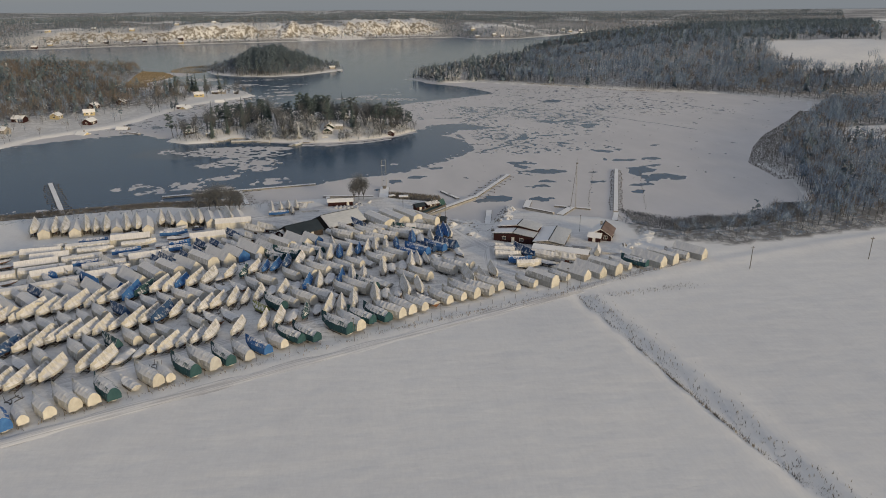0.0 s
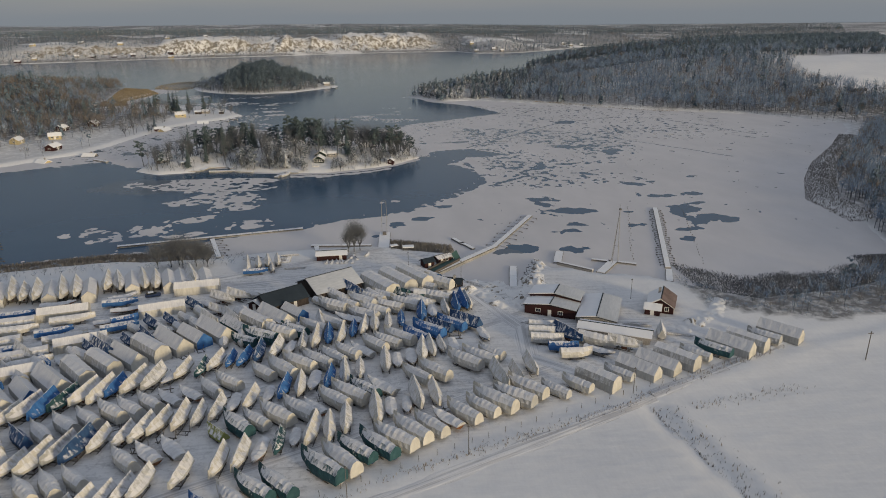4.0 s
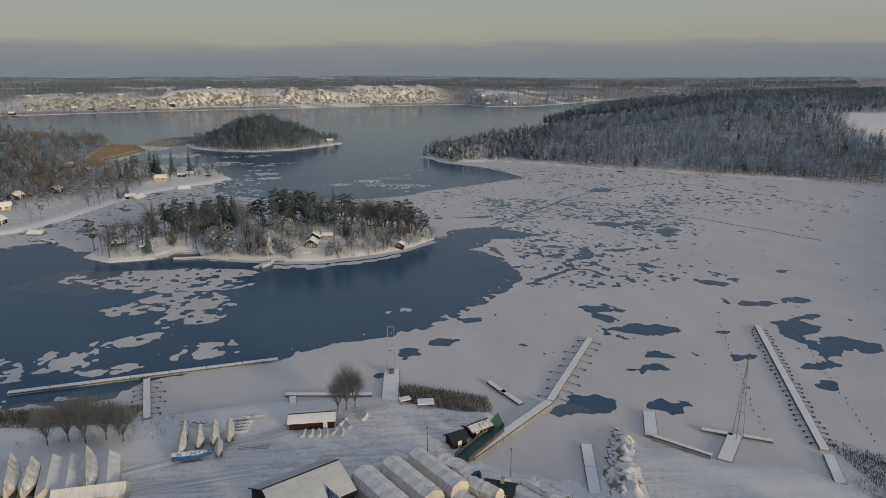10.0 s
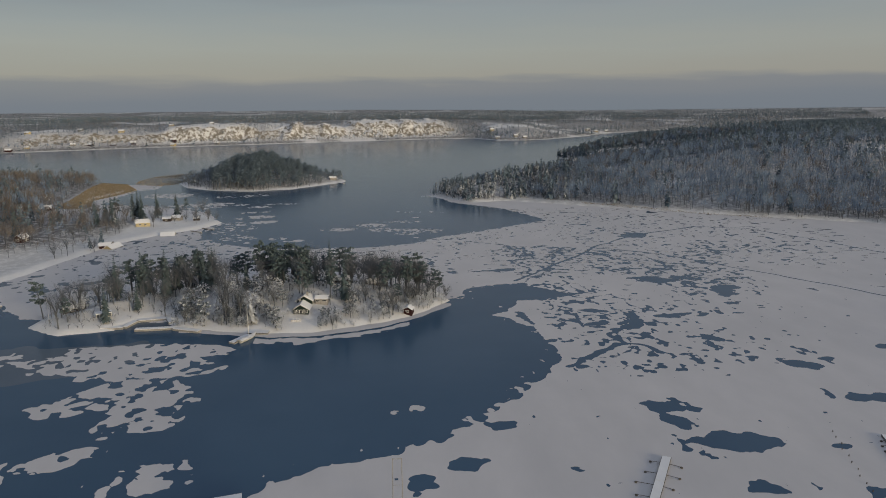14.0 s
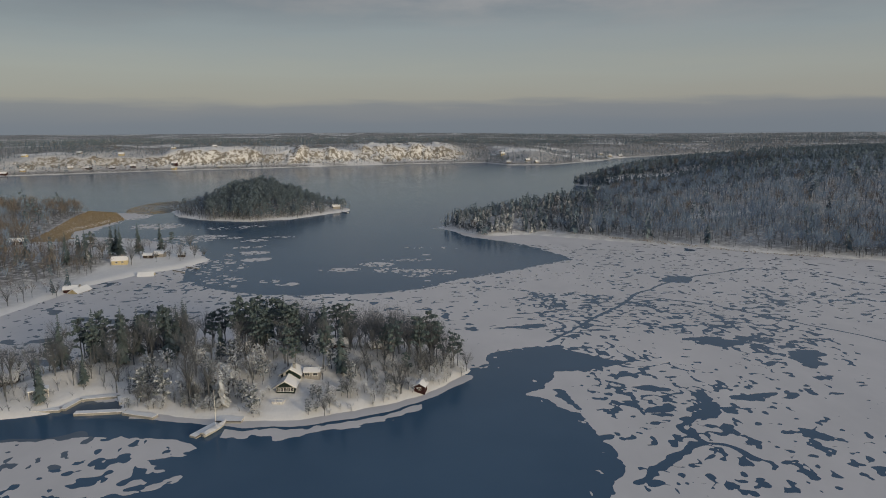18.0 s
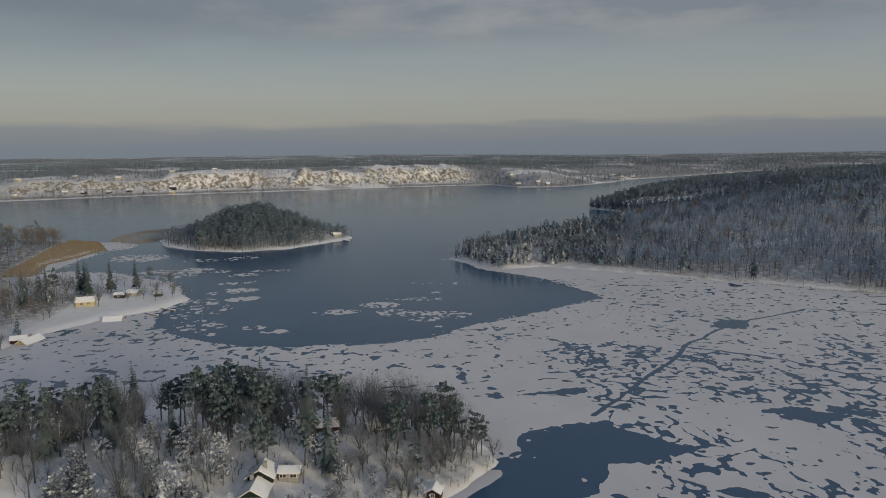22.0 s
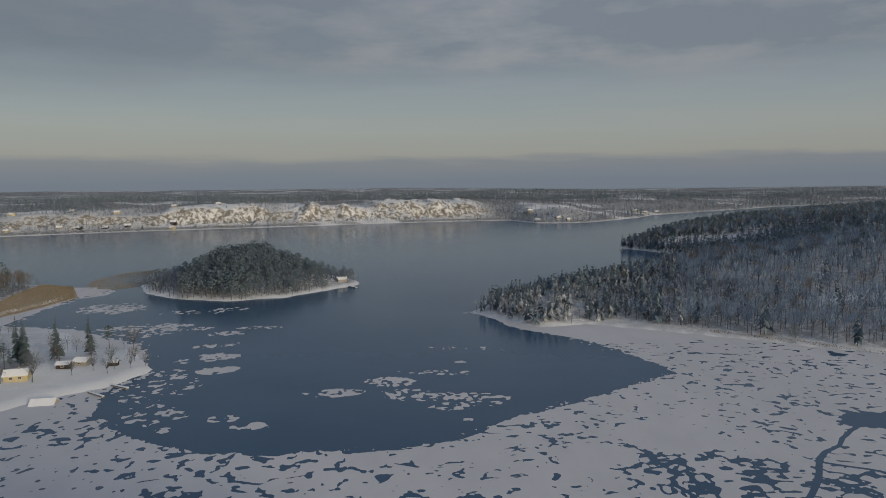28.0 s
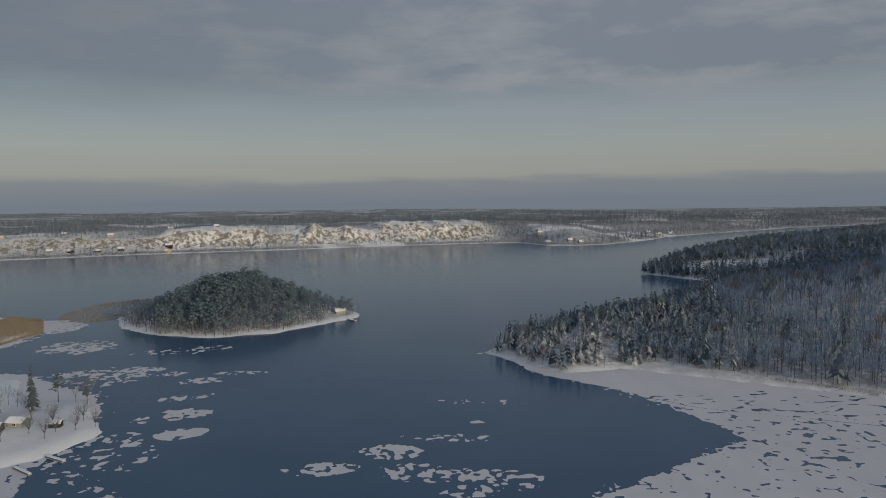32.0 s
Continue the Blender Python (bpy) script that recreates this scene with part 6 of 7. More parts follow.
M_GLASS = glass_material()


def solid(name, pieces, mat, parent, label="", smooth_shade=False):
    return part(name, soup(name, *gather(pieces), [mat], smooth_shade=smooth_shade), parent, label)


def at(root, x, y, heading, z=None):
    root.matrix_basis = pose(x, y, float(height(x, y)) - 0.15 if z is None else z, 0, 0, heading)
    return root


def window(parent, x, y, z, w, h, face, trim=None):
    """A framed pane on a wall that faces 'x+', 'x-', 'y+' or 'y-'."""
    s = 1 if face[1] == "+" else -1
    def slab(a0, a1, z0, z1, d0, d1):
        lo, hi = sorted((s * d0, s * d1))
        return box_piece(x + lo, x + hi, y + a0, y + a1, z0, z1) if face[0] == "x" else box_piece(x + a0, x + a1, y + lo, y + hi, z0, z1)
    fr = solid("window", [slab(-w / 2 - 0.1, -w / 2, z - 0.1, z + h + 0.1, 0, 0.07), slab(w / 2, w / 2 + 0.1, z - 0.1, z + h + 0.1, 0, 0.07), slab(-w / 2, w / 2, z - 0.1, z, 0, 0.07), slab(-w / 2, w / 2, z + h, z + h + 0.1, 0, 0.07),
                          slab(-0.03, 0.03, z, z + h, 0, 0.05)], trim or M_WHITE, parent)
    solid("pane", [slab(-w / 2, w / 2, z, z + h, 0.004, 0.03)], M_GLASS, fr)


def gabled(name, x, y, heading, L, W, wall, ridge, wall_mat, roofs, label, category="building", over=0.4, windows=(), door=None, chimney=None, z=None, base=1.2, thick=0.22):
    """A building with a pitched roof, its ridge along its own x. roofs: cloth of the two slopes (y+, y-)."""
    root = new(name)
    prof = [(-W / 2, -base), (-W / 2, wall), (0, ridge), (W / 2, wall), (W / 2, -base)]
    solid("wall", [loft([[(q, yy, zz) for yy, zz in prof[::-1]] for q in (-L / 2, L / 2)], close=True)], wall_mat, root)
    k = (ridge - wall) / (W / 2)
    for s, mat in zip((1, -1), roofs):
        e, drop = W / 2 + over, k * over
        n = 6
        ring = []
        for i in range(n + 1):
            q = -L / 2 - over + (L + 2 * over) * i / n
            w = 0.03 * math.sin(i * 2.1 + L)
            ring.append([(q, 0, ridge + 0.03), (q, 0, ridge + thick + 0.03 + w), (q, s * e * 0.5, (ridge + wall - drop) / 2 + thick + 0.04 + w), (q, s * e, wall - drop + thick * 0.8), (q, s * e, wall - drop + 0.03)][::-s])
        solid("roof", [loft(ring, close=True)], mat, root)
    edge_mat = M_WHITE if wall_mat in (M_GREENW, M_YELLOW) or name.startswith("cabin") else M_FELT
    for c in (-L / 2 - over - 0.05, L / 2 + over):
        for sgn in (-1, 1):
            solid("bargeboard", [loft([[(q, sgn * (W / 2 + over), wall - k * over - 0.12), (q, sgn * (W / 2 + over), wall - k * over + 0.05), (q, 0, ridge + 0.05), (q, 0, ridge - 0.12)] for q in (c, c + 0.05)], close=True)], edge_mat, root)
    for face, off, zz, w, h in windows:
        if face[0] == "x":
            window(root, L / 2 if face[1] == "+" else -L / 2, off, zz, w, h, face)
        else:
            window(root, off, W / 2 if face[1] == "+" else -W / 2, zz, w, h, face)
    if door:
        face, off = door
        s = 1 if face[1] == "+" else -1
        if face[0] == "x":
            solid("door", [box_piece(*sorted((s * L / 2, s * (L / 2 + 0.06))), off - 0.5, off + 0.5, 0, 2.05)], M_WHITE, root)
        else:
            solid("door", [box_piece(off - 0.5, off + 0.5, *sorted((s * W / 2, s * (W / 2 + 0.06))), 0, 2.05)], M_WHITE, root)
    if category in ("building", "shed") and L > 5:
        solid("ridge_cap", [box_piece(-L / 2 - over, L / 2 + over, -0.16, 0.16, ridge + thick + 0.02, ridge + thick + 0.10)], M_FELT, root)
    if chimney:
        cx, cy = chimney
        solid("chimney", [box_piece(cx - 0.35, cx + 0.35, cy - 0.35, cy + 0.35, wall, ridge + 1.0), box_piece(cx - 0.42, cx + 0.42, cy - 0.42, cy + 0.42, ridge + 1.0, ridge + 1.12)], M_CONCRETE, root)
    at(root, x, y, heading, z)
    return tagged(root, label, category)


def build_yard_buildings():
    S, P = M_SNOW, M_PATCHY
    gabled("storage_hall", -29.5, 237.5, 35, 12.5, 8.6, 2.4, 4.7, M_DARKW, (M_FELT, M_FELT), "dark timber hall with a bare black felt roof", door=("y-", 2))
    gabled("storage_hall", -16.5, 248, 33, 15, 12.5, 2.6, 5.4, M_DARKW, (M_TIN, M_TIN), "wide low hall with a pale grey sheet roof", windows=(("x+", 2, 1.0, 1.2, 0.9),), door=("x+", -2))
    gabled("shed", -35.5, 236.5, 60, 5, 4, 2.0, 3.0, M_RED, (S, S), "small red shed with snow on the roof", door=("x-", 0))
    gabled("clubhouse", 45.8, 223.6, 63, 5.2, 14, 2.9, 3.7, M_RED, (S, M_TIN), "dark red boat club building with a low snowy roof", windows=(("x-", -3, 1.1, 1.2, 0.9), ("x-", 3.2, 1.1, 1.2, 0.9)), door=("x-", 0))
    gabled("clubhouse", 48.6, 229.2, 63, 6.4, 14, 3.7, 4.8, M_RED, (S, M_TIN), "taller red wing of the boat club with a snowy roof", windows=(("x-", -4, 2.8, 1.4, 0.5), ("x-", 4, 2.8, 1.4, 0.5)))
    gabled("workshop", 58.6, 221, 66, 16, 10, 2.2, 3.0, M_GREYW, (S, M_TIN), "flat grey workshop with a split snow-covered roof", windows=(("x-", 2.5, 1.0, 1.4, 0.9), ("x-", -2.5, 1.0, 1.4, 0.9)))
    gabled("boat_shed", 58.2, 207.3, -27, 18, 5.2, 2.2, 2.9, M_GREYW, (S, S), "long narrow shed with a white snowy roof")
    gabled("cabin", 77.5, 224, 63, 9, 7, 2.3, 4.4, M_RED, (S, M_TILE), "red cabin with white window trim and a half snowy roof", windows=(("x-", -1.7, 0.9, 1.0, 1.1), ("x-", 1.2, 0.9, 1.0, 1.1), ("y-", 1, 0.9, 1.0, 1.1)), door=("y-", -2.5), chimney=(1, 0.8))
    gabled("cabin_annex", 73.6, 220.5, 153, 4, 4, 1.9, 2.8, M_RED, (S, S), "small red annex beside a cabin", door=("y+", 0), category="shed")
    gabled("shed", -17.5, 277, 3, 10, 5, 2.0, 2.7, M_RED, (S, S), "long red shed with snow on its flat roof by the shore", door=("y-", 3))
    gabled("shed", 14.5, 265.5, 25, 3.6, 3, 2.0, 2.8, M_RED, (M_FELT, M_FELT), "small dark red hut by the quay", door=("y-", 0))
    gabled("shed", 19.8, 270.5, 30, 5.2, 3.4, 2.1, 2.7, M_RED, (P, P), "red hut with a grey roof by the quay", windows=(("y-", 0.8, 1.0, 1.0, 0.8),), door=("y-", -1.2))
    gabled("shed", 24.2, 273.6, 60, 3.4, 3.2, 0.6, 3.4, M_GREENW, (M_GREENROOF, M_GREENROOF), "green steep-roofed hut on the quay")
    gabled("shed", 20.8, 246, -22, 5.4, 3.4, 2.0, 2.9, M_DARKW, (M_FELT, M_FELT), "dark hut with crossed white battens", windows=(("y-", 1, 0.9, 0.9, 0.9),), chimney=(0.5, 0))
    for x, y, W in ((-1.4, 245, 5.6), (4.0, 248, 5.2), (9.2, 250.5, 4.6)):
        t = tent(14.5, W, 2.6, 4.9, "white", "white", "round", "big rounded white tarpaulin hall with snow")
        t.name = "tent_hall"
        at(t, x, y, -58)
    t = tent(9, 4.2, 1.6, 3.0, "navy", "navy", "round", "low blue-grey tarpaulin shelter")
    at(t, 13.5, 253.5, -50)


def beam_path(pts, wide, z0, z1):
    """Decks between points: one flat box a stretch."""
    out = []
    for (ax, ay), (bx, by) in zip(pts, pts[1:]):
        d = np.array((bx - ax, by - ay), float)
        n = np.array((-d[1], d[0])) / np.linalg.norm(d) * wide / 2
        a, b = np.array((ax, ay)), np.array((bx, by))
        v = np.array([(*p, z) for z in (z0, z1) for p in (a + n, b + n, a - n, b - n)])
        out.append((v, np.array([(0, 2, 1), (1, 2, 3), (4, 5, 6), (5, 7, 6), (0, 1, 4), (1, 5, 4), (2, 6, 3), (3, 6, 7), (0, 4, 2), (2, 4, 6), (1, 3, 5), (3, 7, 5)])))
    return out


def pier(name, a, b, wide, label, fingers=0.0, both=True, reach=5.0, top=0.65, edge=True, tyres=0.0):
    """A jetty in separate pontoons with snow on the deck, mooring booms and posts."""
    root = new(name)
    a, b = np.array(a, float), np.array(b, float)
    d = b - a
    n = max(1, round(np.linalg.norm(d) / 10))
    u = d / np.linalg.norm(d)
    s = np.array((-u[1], u[0]))
    for k in range(n):
        p, q = a + d * k / n + u * 0.08, a + d * (k + 1) / n - u * 0.08
        solid("pontoon", beam_path((p, q), wide, 0.0, top - 0.12), M_CONCRETE, root)
        solid("deck", beam_path((p, q), wide - 0.12, top - 0.12, top), M_SNOW, root)
        if edge:
            for side in (-1, 1):
                solid("fender_beam", beam_path((p + s * side * (wide / 2 - 0.04), q + s * side * (wide / 2 - 0.04)), 0.16, top - 0.34, top - 0.03), M_IRON, root)
    if tyres:
        for t in np.arange(1.2, np.linalg.norm(d), tyres):
            p = a + u * t - s * wide / 2
            solid("fender", [tube((*(p - s * 0.12), 0.45), (*(p + s * 0.02), 0.45), 0.34, 0.34, 8)], M_IRON, root)
    if fingers:
        t = 3.0
        while t < np.linalg.norm(d) - 1:
            for side in (-1, 1) if both else (1,):
                l = reach * rng.uniform(0.45, 1.05)
                p = a + u * t + s * side * wide / 2
                q = p + s * side * l
                part("mooring_boom", soup("mooring_boom", *gather([tube((*p, 0.45), (*q, 0.32), 0.07, 0.06, 4)] + [box_piece(q[0] - 0.22, q[0] + 0.22, q[1] - 0.22, q[1] + 0.22, 0.05, 0.32)]), [M_TIMBER]), root)
            t += fingers
    return tagged(root, label, "pier")


def build_harbour():
    pier("pier", (-97, 302), (-31, 317), 1.9, "long floating pier with dark fenders and snow on its deck", tyres=2.4)
    pier("pier", (-64, 307), (-57, 285), 1.8, "gangway pier with short mooring booms", fingers=3.0, reach=3.2)
    pier("pier", (-158, 334), (-129, 278), 2.0, "long snow-covered pier reaching into open water", fingers=4.0, reach=3.0)
    pier("pier", (62, 324), (40, 285), 2.0, "floating pier with mooring booms frozen into the ice", fingers=5.0, reach=3.6)
    pier("pier", (118, 329), (93.5, 257), 1.9, "straight floating pier crowded with small mooring booms", fingers=2.6, reach=1.9)
    pier("pier", (93, 255), (89, 245), 2.2, "gangway from the shore to a pier")
    pier("pier", (0.3, 288), (1.2, 307), 4.2, "broad mast-crane pier with snow", edge=True)
    pier("jetty", (-26, 294.5), (-4, 292.5), 1.8, "low timber jetty along the reeds")
    pier("jetty", (-24, 293), (-23, 286), 1.8, "short gangway to a jetty")
    pier("jetty", (26.5, 297), (29.5, 290), 1.6, "loose pontoon frozen into the ice")
    pier("jetty", (29, 291.5), (32.5, 284), 1.6, "loose pontoon with snow")
    pier("jetty", (43, 264), (39.5, 246), 2.4, "snow-covered pontoon by the rubble spit")
    pier("jetty", (70, 255), (77.6, 265), 3.0, "broad concrete jetty under the mast crane")
    pier("jetty", (71, 268), (77, 265), 1.5, "side arm of the crane jetty")
    pier("jetty", (78.6, 264.5), (84.5, 261.5), 1.5, "side arm of the crane jetty")
    pier("jetty", (62.2, 277), (58.5, 266), 2.8, "square concrete jetty at the harbour mouth")
    pier("quay", (58.5, 265.5), (68, 256.5), 1.2, "low quay wall with snow on top", top=1.1)
    pier("quay", (39.5, 283.5), (17, 260.5), 2.2, "timber quay along the boat basin", top=1.2)
    barge = new("slipway_trough")
    solid("floor", beam_path(((15, 259.5), (24.5, 271)), 3.2, 0.9, 1.3), M_GREENROOF, barge)
    for o in (-1.6, 1.6):
        solid("side_rail", beam_path(((15 + o * 0.77, 259.5 - o * 0.64), (24.5 + o * 0.77, 271 - o * 0.64)), 0.3, 0.9, 2.0), M_TIMBER, barge)
    tagged(barge, "long open slipway with dark green sides", "slipway")
    # mast crane on the jetty: two legs, a stay and a head
    crane = new("mast_crane")
    for p in ((77.2, 265.6), (78.8, 263.8)):
        solid("leg", [tube((*p, 0.6), (78.9, 265.6, 18.5), 0.11, 0.08, 6)], M_CONCRETE, crane)
    solid("stay", [tube((76.2, 262.2, 0.6), (78.9, 265.6, 18.5), 0.06, 0.05, 4)], M_IRON, crane)
    for h in (0.3, 0.55, 0.8):
        solid("rung", [tube((77.2 + 1.7 * h, 265.6, 0.6 + 17.9 * h), (78.8 + 0.1 * h, 263.8 + 1.8 * h, 0.6 + 17.9 * h), 0.05, 0.05, 4)], M_IRON, crane)
    solid("head", [box_piece(78.6, 79.3, 265.2, 266, 18.3, 18.8), tube((78.9, 265.6, 18.6), (78.9, 265.6, 20.8), 0.04, 0.02, 4)], M_IRON, crane)
    tagged(crane, "tall grey mast crane of steel poles on a jetty", "crane")
    gate = new("mast_hoist")
    for x in (0.0, 2.0):
        solid("pole", [tube((x, 305.5, 0.6), (x * 0.85 + 0.2, 305.5, 13.6), 0.09, 0.07, 6)], M_CONCRETE, gate)
    solid("crossbar", [tube((0.2, 305.5, 13.5), (1.9, 305.5, 13.5), 0.07, 0.07, 5)], M_CONCRETE, gate)
    solid("brace", [tube((0.1, 305.5, 8), (1.95, 305.5, 8), 0.05, 0.05, 4)], M_CONCRETE, gate)
    solid("winch_box", [box_piece(0.3, 1.7, 303.6, 304.8, 0.65, 1.7)], M_IRON, gate)
    tagged(gate, "slim grey mast-lifting frame at a pier head", "crane")
    # mooring posts and buoys frozen in beside the straight pier
    post = tagged(new("mooring_post", soup("mooring_post", *tube((0, 0, -0.3), (0, 0, 0.4), 0.13, 0.11, 6), [M_TIMBER])), "short mooring post frozen into the ice", "post", "mooring posts")
    a, b = np.array((118, 329.0)), np.array((94, 257.0))
    u = (b - a) / np.linalg.norm(b - a)
    s = np.array((-u[1], u[0]))
    for side in (-1, 1):
        for k in range(24):
            p = a + u * k * 3.0 + s * side * (11.5 + rng.uniform(-0.4, 0.4))
            copy_thing(post, pose(*p, 0))
    bpy.data.objects.remove(post)


SNOW_BANKS = ((24, 242, 15, 7, 2.0, -20), (31, 235, 15, 7, 1.7, -62), (38.5, 231, 12, 6, 1.5, 70), (36, 250, 10, 5, 1.8, 40), (20, 251, 9, 4, 1.3, -30), (84, 214, 20, 6, 1.5, 35), (93, 222, 16, 5, 1.3, 60), (46, 247, 17, 8, 2.4, 80), (50.5, 262, 15, 5.5, 2.0, 66), (33, 243, 12, 5, 1.3, -40), (40, 239, 9, 5, 1.1, 20), (28, 250, 7, 3.5, 0.9, 60))


def build_yard_clutter():
    """Poles, cars, lamps, log piles, pallets and rubble."""
    pole = new("field_pole")
    solid("post", [tube((0, 0, -0.5), (0.05, 0, 7.5), 0.13, 0.09, 6)], M_TIMBER, pole)
    solid("crossarm", [box_piece(-0.7, 0.7, -0.05, 0.05, 6.9, 7.05)], M_TIMBER, pole)
    tagged(pole, "bare wooden pole standing in a snowy field", "pole")
    copy_thing(pole, pose(113, 188, float(height(113, 188))))
    copy_thing(pole, pose(155, 192, float(height(155, 192))))
    lamp = new("yard_lamp")
    solid("post", [tube((0, 0, -0.2), (0, 0, 6.0), 0.08, 0.06, 6)], M_IRON, lamp)
    solid("lamp_head", [tube((0, 0, 6.0), (0, 0, 6.25), 0.28, 0.10, 8)], M_IRON, lamp)
    tagged(lamp, "slim dark yard lamp on a steel post", "lamp", "yard lamps")
    for x, y in ((71, 230.5), (24, 252), (8, 262), (52.5, 178.5), (14, 159.5), (-8, 149.5)):
        copy_thing(lamp, pose(x, y, float(height(x, y))))
    car = new("parked_car")
    body = [[(x, -0.85 * w, z0), (x, -0.88 * w, (z0 + z1) / 2), (x, -0.82 * w, z1), (x, 0.82 * w, z1), (x, 0.88 * w, (z0 + z1) / 2), (x, 0.85 * w, z0)][::-1] for x, w, z0, z1 in ((-2.15, 0.9, 0.4, 0.85), (-2.0, 1, 0.3, 0.95), (0, 1, 0.25, 0.98), (1.2, 1, 0.3, 0.92), (2.0, 0.96, 0.3, 0.78), (2.15, 0.85, 0.4, 0.65))]
    solid("body", [loft(body)], M_HULL["blue"], car, smooth_shade=False)
    cab = [[(x, -w, 0.95), (x, -w * 0.86, z), (x, w * 0.86, z), (x, w, 0.95)][::-1] for x, w, z in ((-1.75, 0.78, 1.0), (-1.3, 0.78, 1.42), (0.2, 0.78, 1.46), (1.05, 0.76, 1.0))]
    solid("cabin_glass", [loft(cab)], M_GLASS, car)
    solid("roof_snow", [loft([[(x, -0.66, z), (x, -0.6, z + 0.10), (x, 0.6, z + 0.10), (x, 0.66, z)][::-1] for x, z in ((-1.3, 1.40), (-0.5, 1.46), (0.25, 1.44))])], M_SNOW, car)
    for x in (-1.35, 1.35):
        for s in (-1, 1):
            w = solid("wheel", [tube((x, s * 0.86, 0.32), (x, s * 0.70, 0.32), 0.32, 0.32, 10)], M_IRON, car)
    tagged(car, "dark blue car parked on the snowy lane", "car")
    at(car, -68.5, 248.5, 14, float(height(-68.5, 248.5)))
    post = tagged(new("fence_post", soup("fence_post", *tube((0, 0, -0.4), (0, 0, 1.3), 0.06, 0.05, 5), [M_TIMBER])), "thin wooden fence post along the field", "post", "fence posts")
    for k in range(54):
        u = -34 + k * 3.9
        x, y = 0.8957 * u - 0.4446 * 140.8, 0.4446 * u + 0.8957 * 140.8 - 0.0006 * (u - 45) ** 2
        copy_thing(post, pose(x, y, float(height(x, y)), (k * 37) % 7 - 3, (k * 53) % 7 - 3))
    bpy.data.objects.remove(post)
    # stacks of poles and timber
    r = np.random.RandomState(8)
    for x, y, h, n in ((66, 213, -15, 9), (40, 218, 5, 6), (-33, 281, 10, 7), (-29, 268, 5, 5), (28, 247, -50, 6), (75, 206, -20, 6)):
        root = new("timber_stack")
        for k in range(n):
            oy, oz, l = (k % 4 - 1.5) * 0.45 + r.uniform(-0.1, 0.1), 0.2 + 0.3 * (k // 4), r.uniform(2.2, 4.2)
            solid("pole", [tube((-l, oy, oz), (l, oy + r.uniform(-0.5, 0.5), oz), 0.11, 0.09, 5)], M_PLANKDECK, root)
        tagged(at(root, x, y, h, float(height(x, y))), "loose stack of snowy poles and masts", "timber")
    table = new("picnic_shelter")
    solid("roof", [box_piece(-2, 2, -1.4, 1.4, 1.5, 1.75)], M_SNOW, table)
    for x in (-1.7, 1.7):
        for y in (-1.1, 1.1):
            solid("post", [box_piece(x - 0.06, x + 0.06, y - 0.06, y + 0.06, 0, 1.5)], M_TIMBER, table)
    tagged(at(table, -1 + 10, 283.5, 0), "low rack with snow on its boards", "rack")
    copy_thing(table, pose(4, 286, float(height(4, 286)), 0, 0, 20) @ Matrix.Scale(0.7, 4))
    # small upturned dinghies beside the sheds
    dinghy = new("dinghy")
    S = np.linspace(0, 1, 8)
    rings = [[((s - 0.5) * 3.6, yy * w, z) for yy, z in ((-1, 0), (-0.85, 0.35), (-0.3, 0.58), (0.3, 0.58), (0.85, 0.35), (1, 0))][::-1] for s, w in zip(S, 0.72 * (1 - np.clip((S - 0.4) / 0.6, 0, 1) ** 2 * 0.9))]
    solid("hull", [loft(rings)], M_TARP["white"], dinghy, smooth_shade=True)
    solid("skeg", [box_piece(-1.7, 0.4, -0.04, 0.04, 0.52, 0.70)], M_TIMBER, dinghy)
    tagged(dinghy, "white upturned dinghy dusted with snow", "dinghy", "dinghies")
    spots = [(-19 + 1.7 * k, 272.6 + r.uniform(-0.5, 0.5), 80 + r.uniform(-25, 25)) for k in range(6)] + [(-10.5, 277, 60), (-9.3, 275.5, 110), (-5.5, 279, 70), (14.5, 247, 85), (16.3, 246.6, 95), (13, 250, 100), (16, 250.5, 80), (12, 244.5, 20)]
    spots += [(-46 + 1.5 * k, 279 + r.uniform(-1, 1), r.uniform(0, 180)) for k in range(5)] + [(-33, 274.5 + 1.4 * k, 5) for k in range(4)]
    for x, y, h in spots:
        copy_thing(dinghy, pose(x, y, float(height(x, y)), 0, 0, h))
    bpy.data.objects.remove(dinghy.children[0]), bpy.data.objects.remove(dinghy.children[0]), bpy.data.objects.remove(dinghy)
    for master in (pole, lamp):
        for o in list(master.children_recursive) + [master]:
            bpy.data.objects.remove(o)
    # rubble spit at the harbour mouth
    def rubble(name, spots, size, label, mat):
        pieces = []
        for x, y in spots:
            d = r.randn(8, 3) * 0.12 + np.array([(a, b, c) for c in (-0.5, 0.5) for b in (-0.5, 0.5) for a in (-0.5, 0.5)])
            g = size * r.uniform(0.5, 1.4)
            pieces.append((d * g * (1.2, 1.0, 0.7) + (x, y, max(float(height(x, y)), 0.1) + g * 0.15), box_piece(0, 1, 0, 1, 0, 1)[1]))
        ob = new(name, soup(name, *gather(pieces), [mat]))
        tagged(ob, label, "rubble", kind="stuff")
    rubble("rubble", [(45.5 + 6.5 * q + r.randn() * 0.7, 254 + 15 * q + r.randn() * 0.9) for q in r.rand(170)], 0.6, "snowy blasted stones of a small breakwater", M_PATCHY)
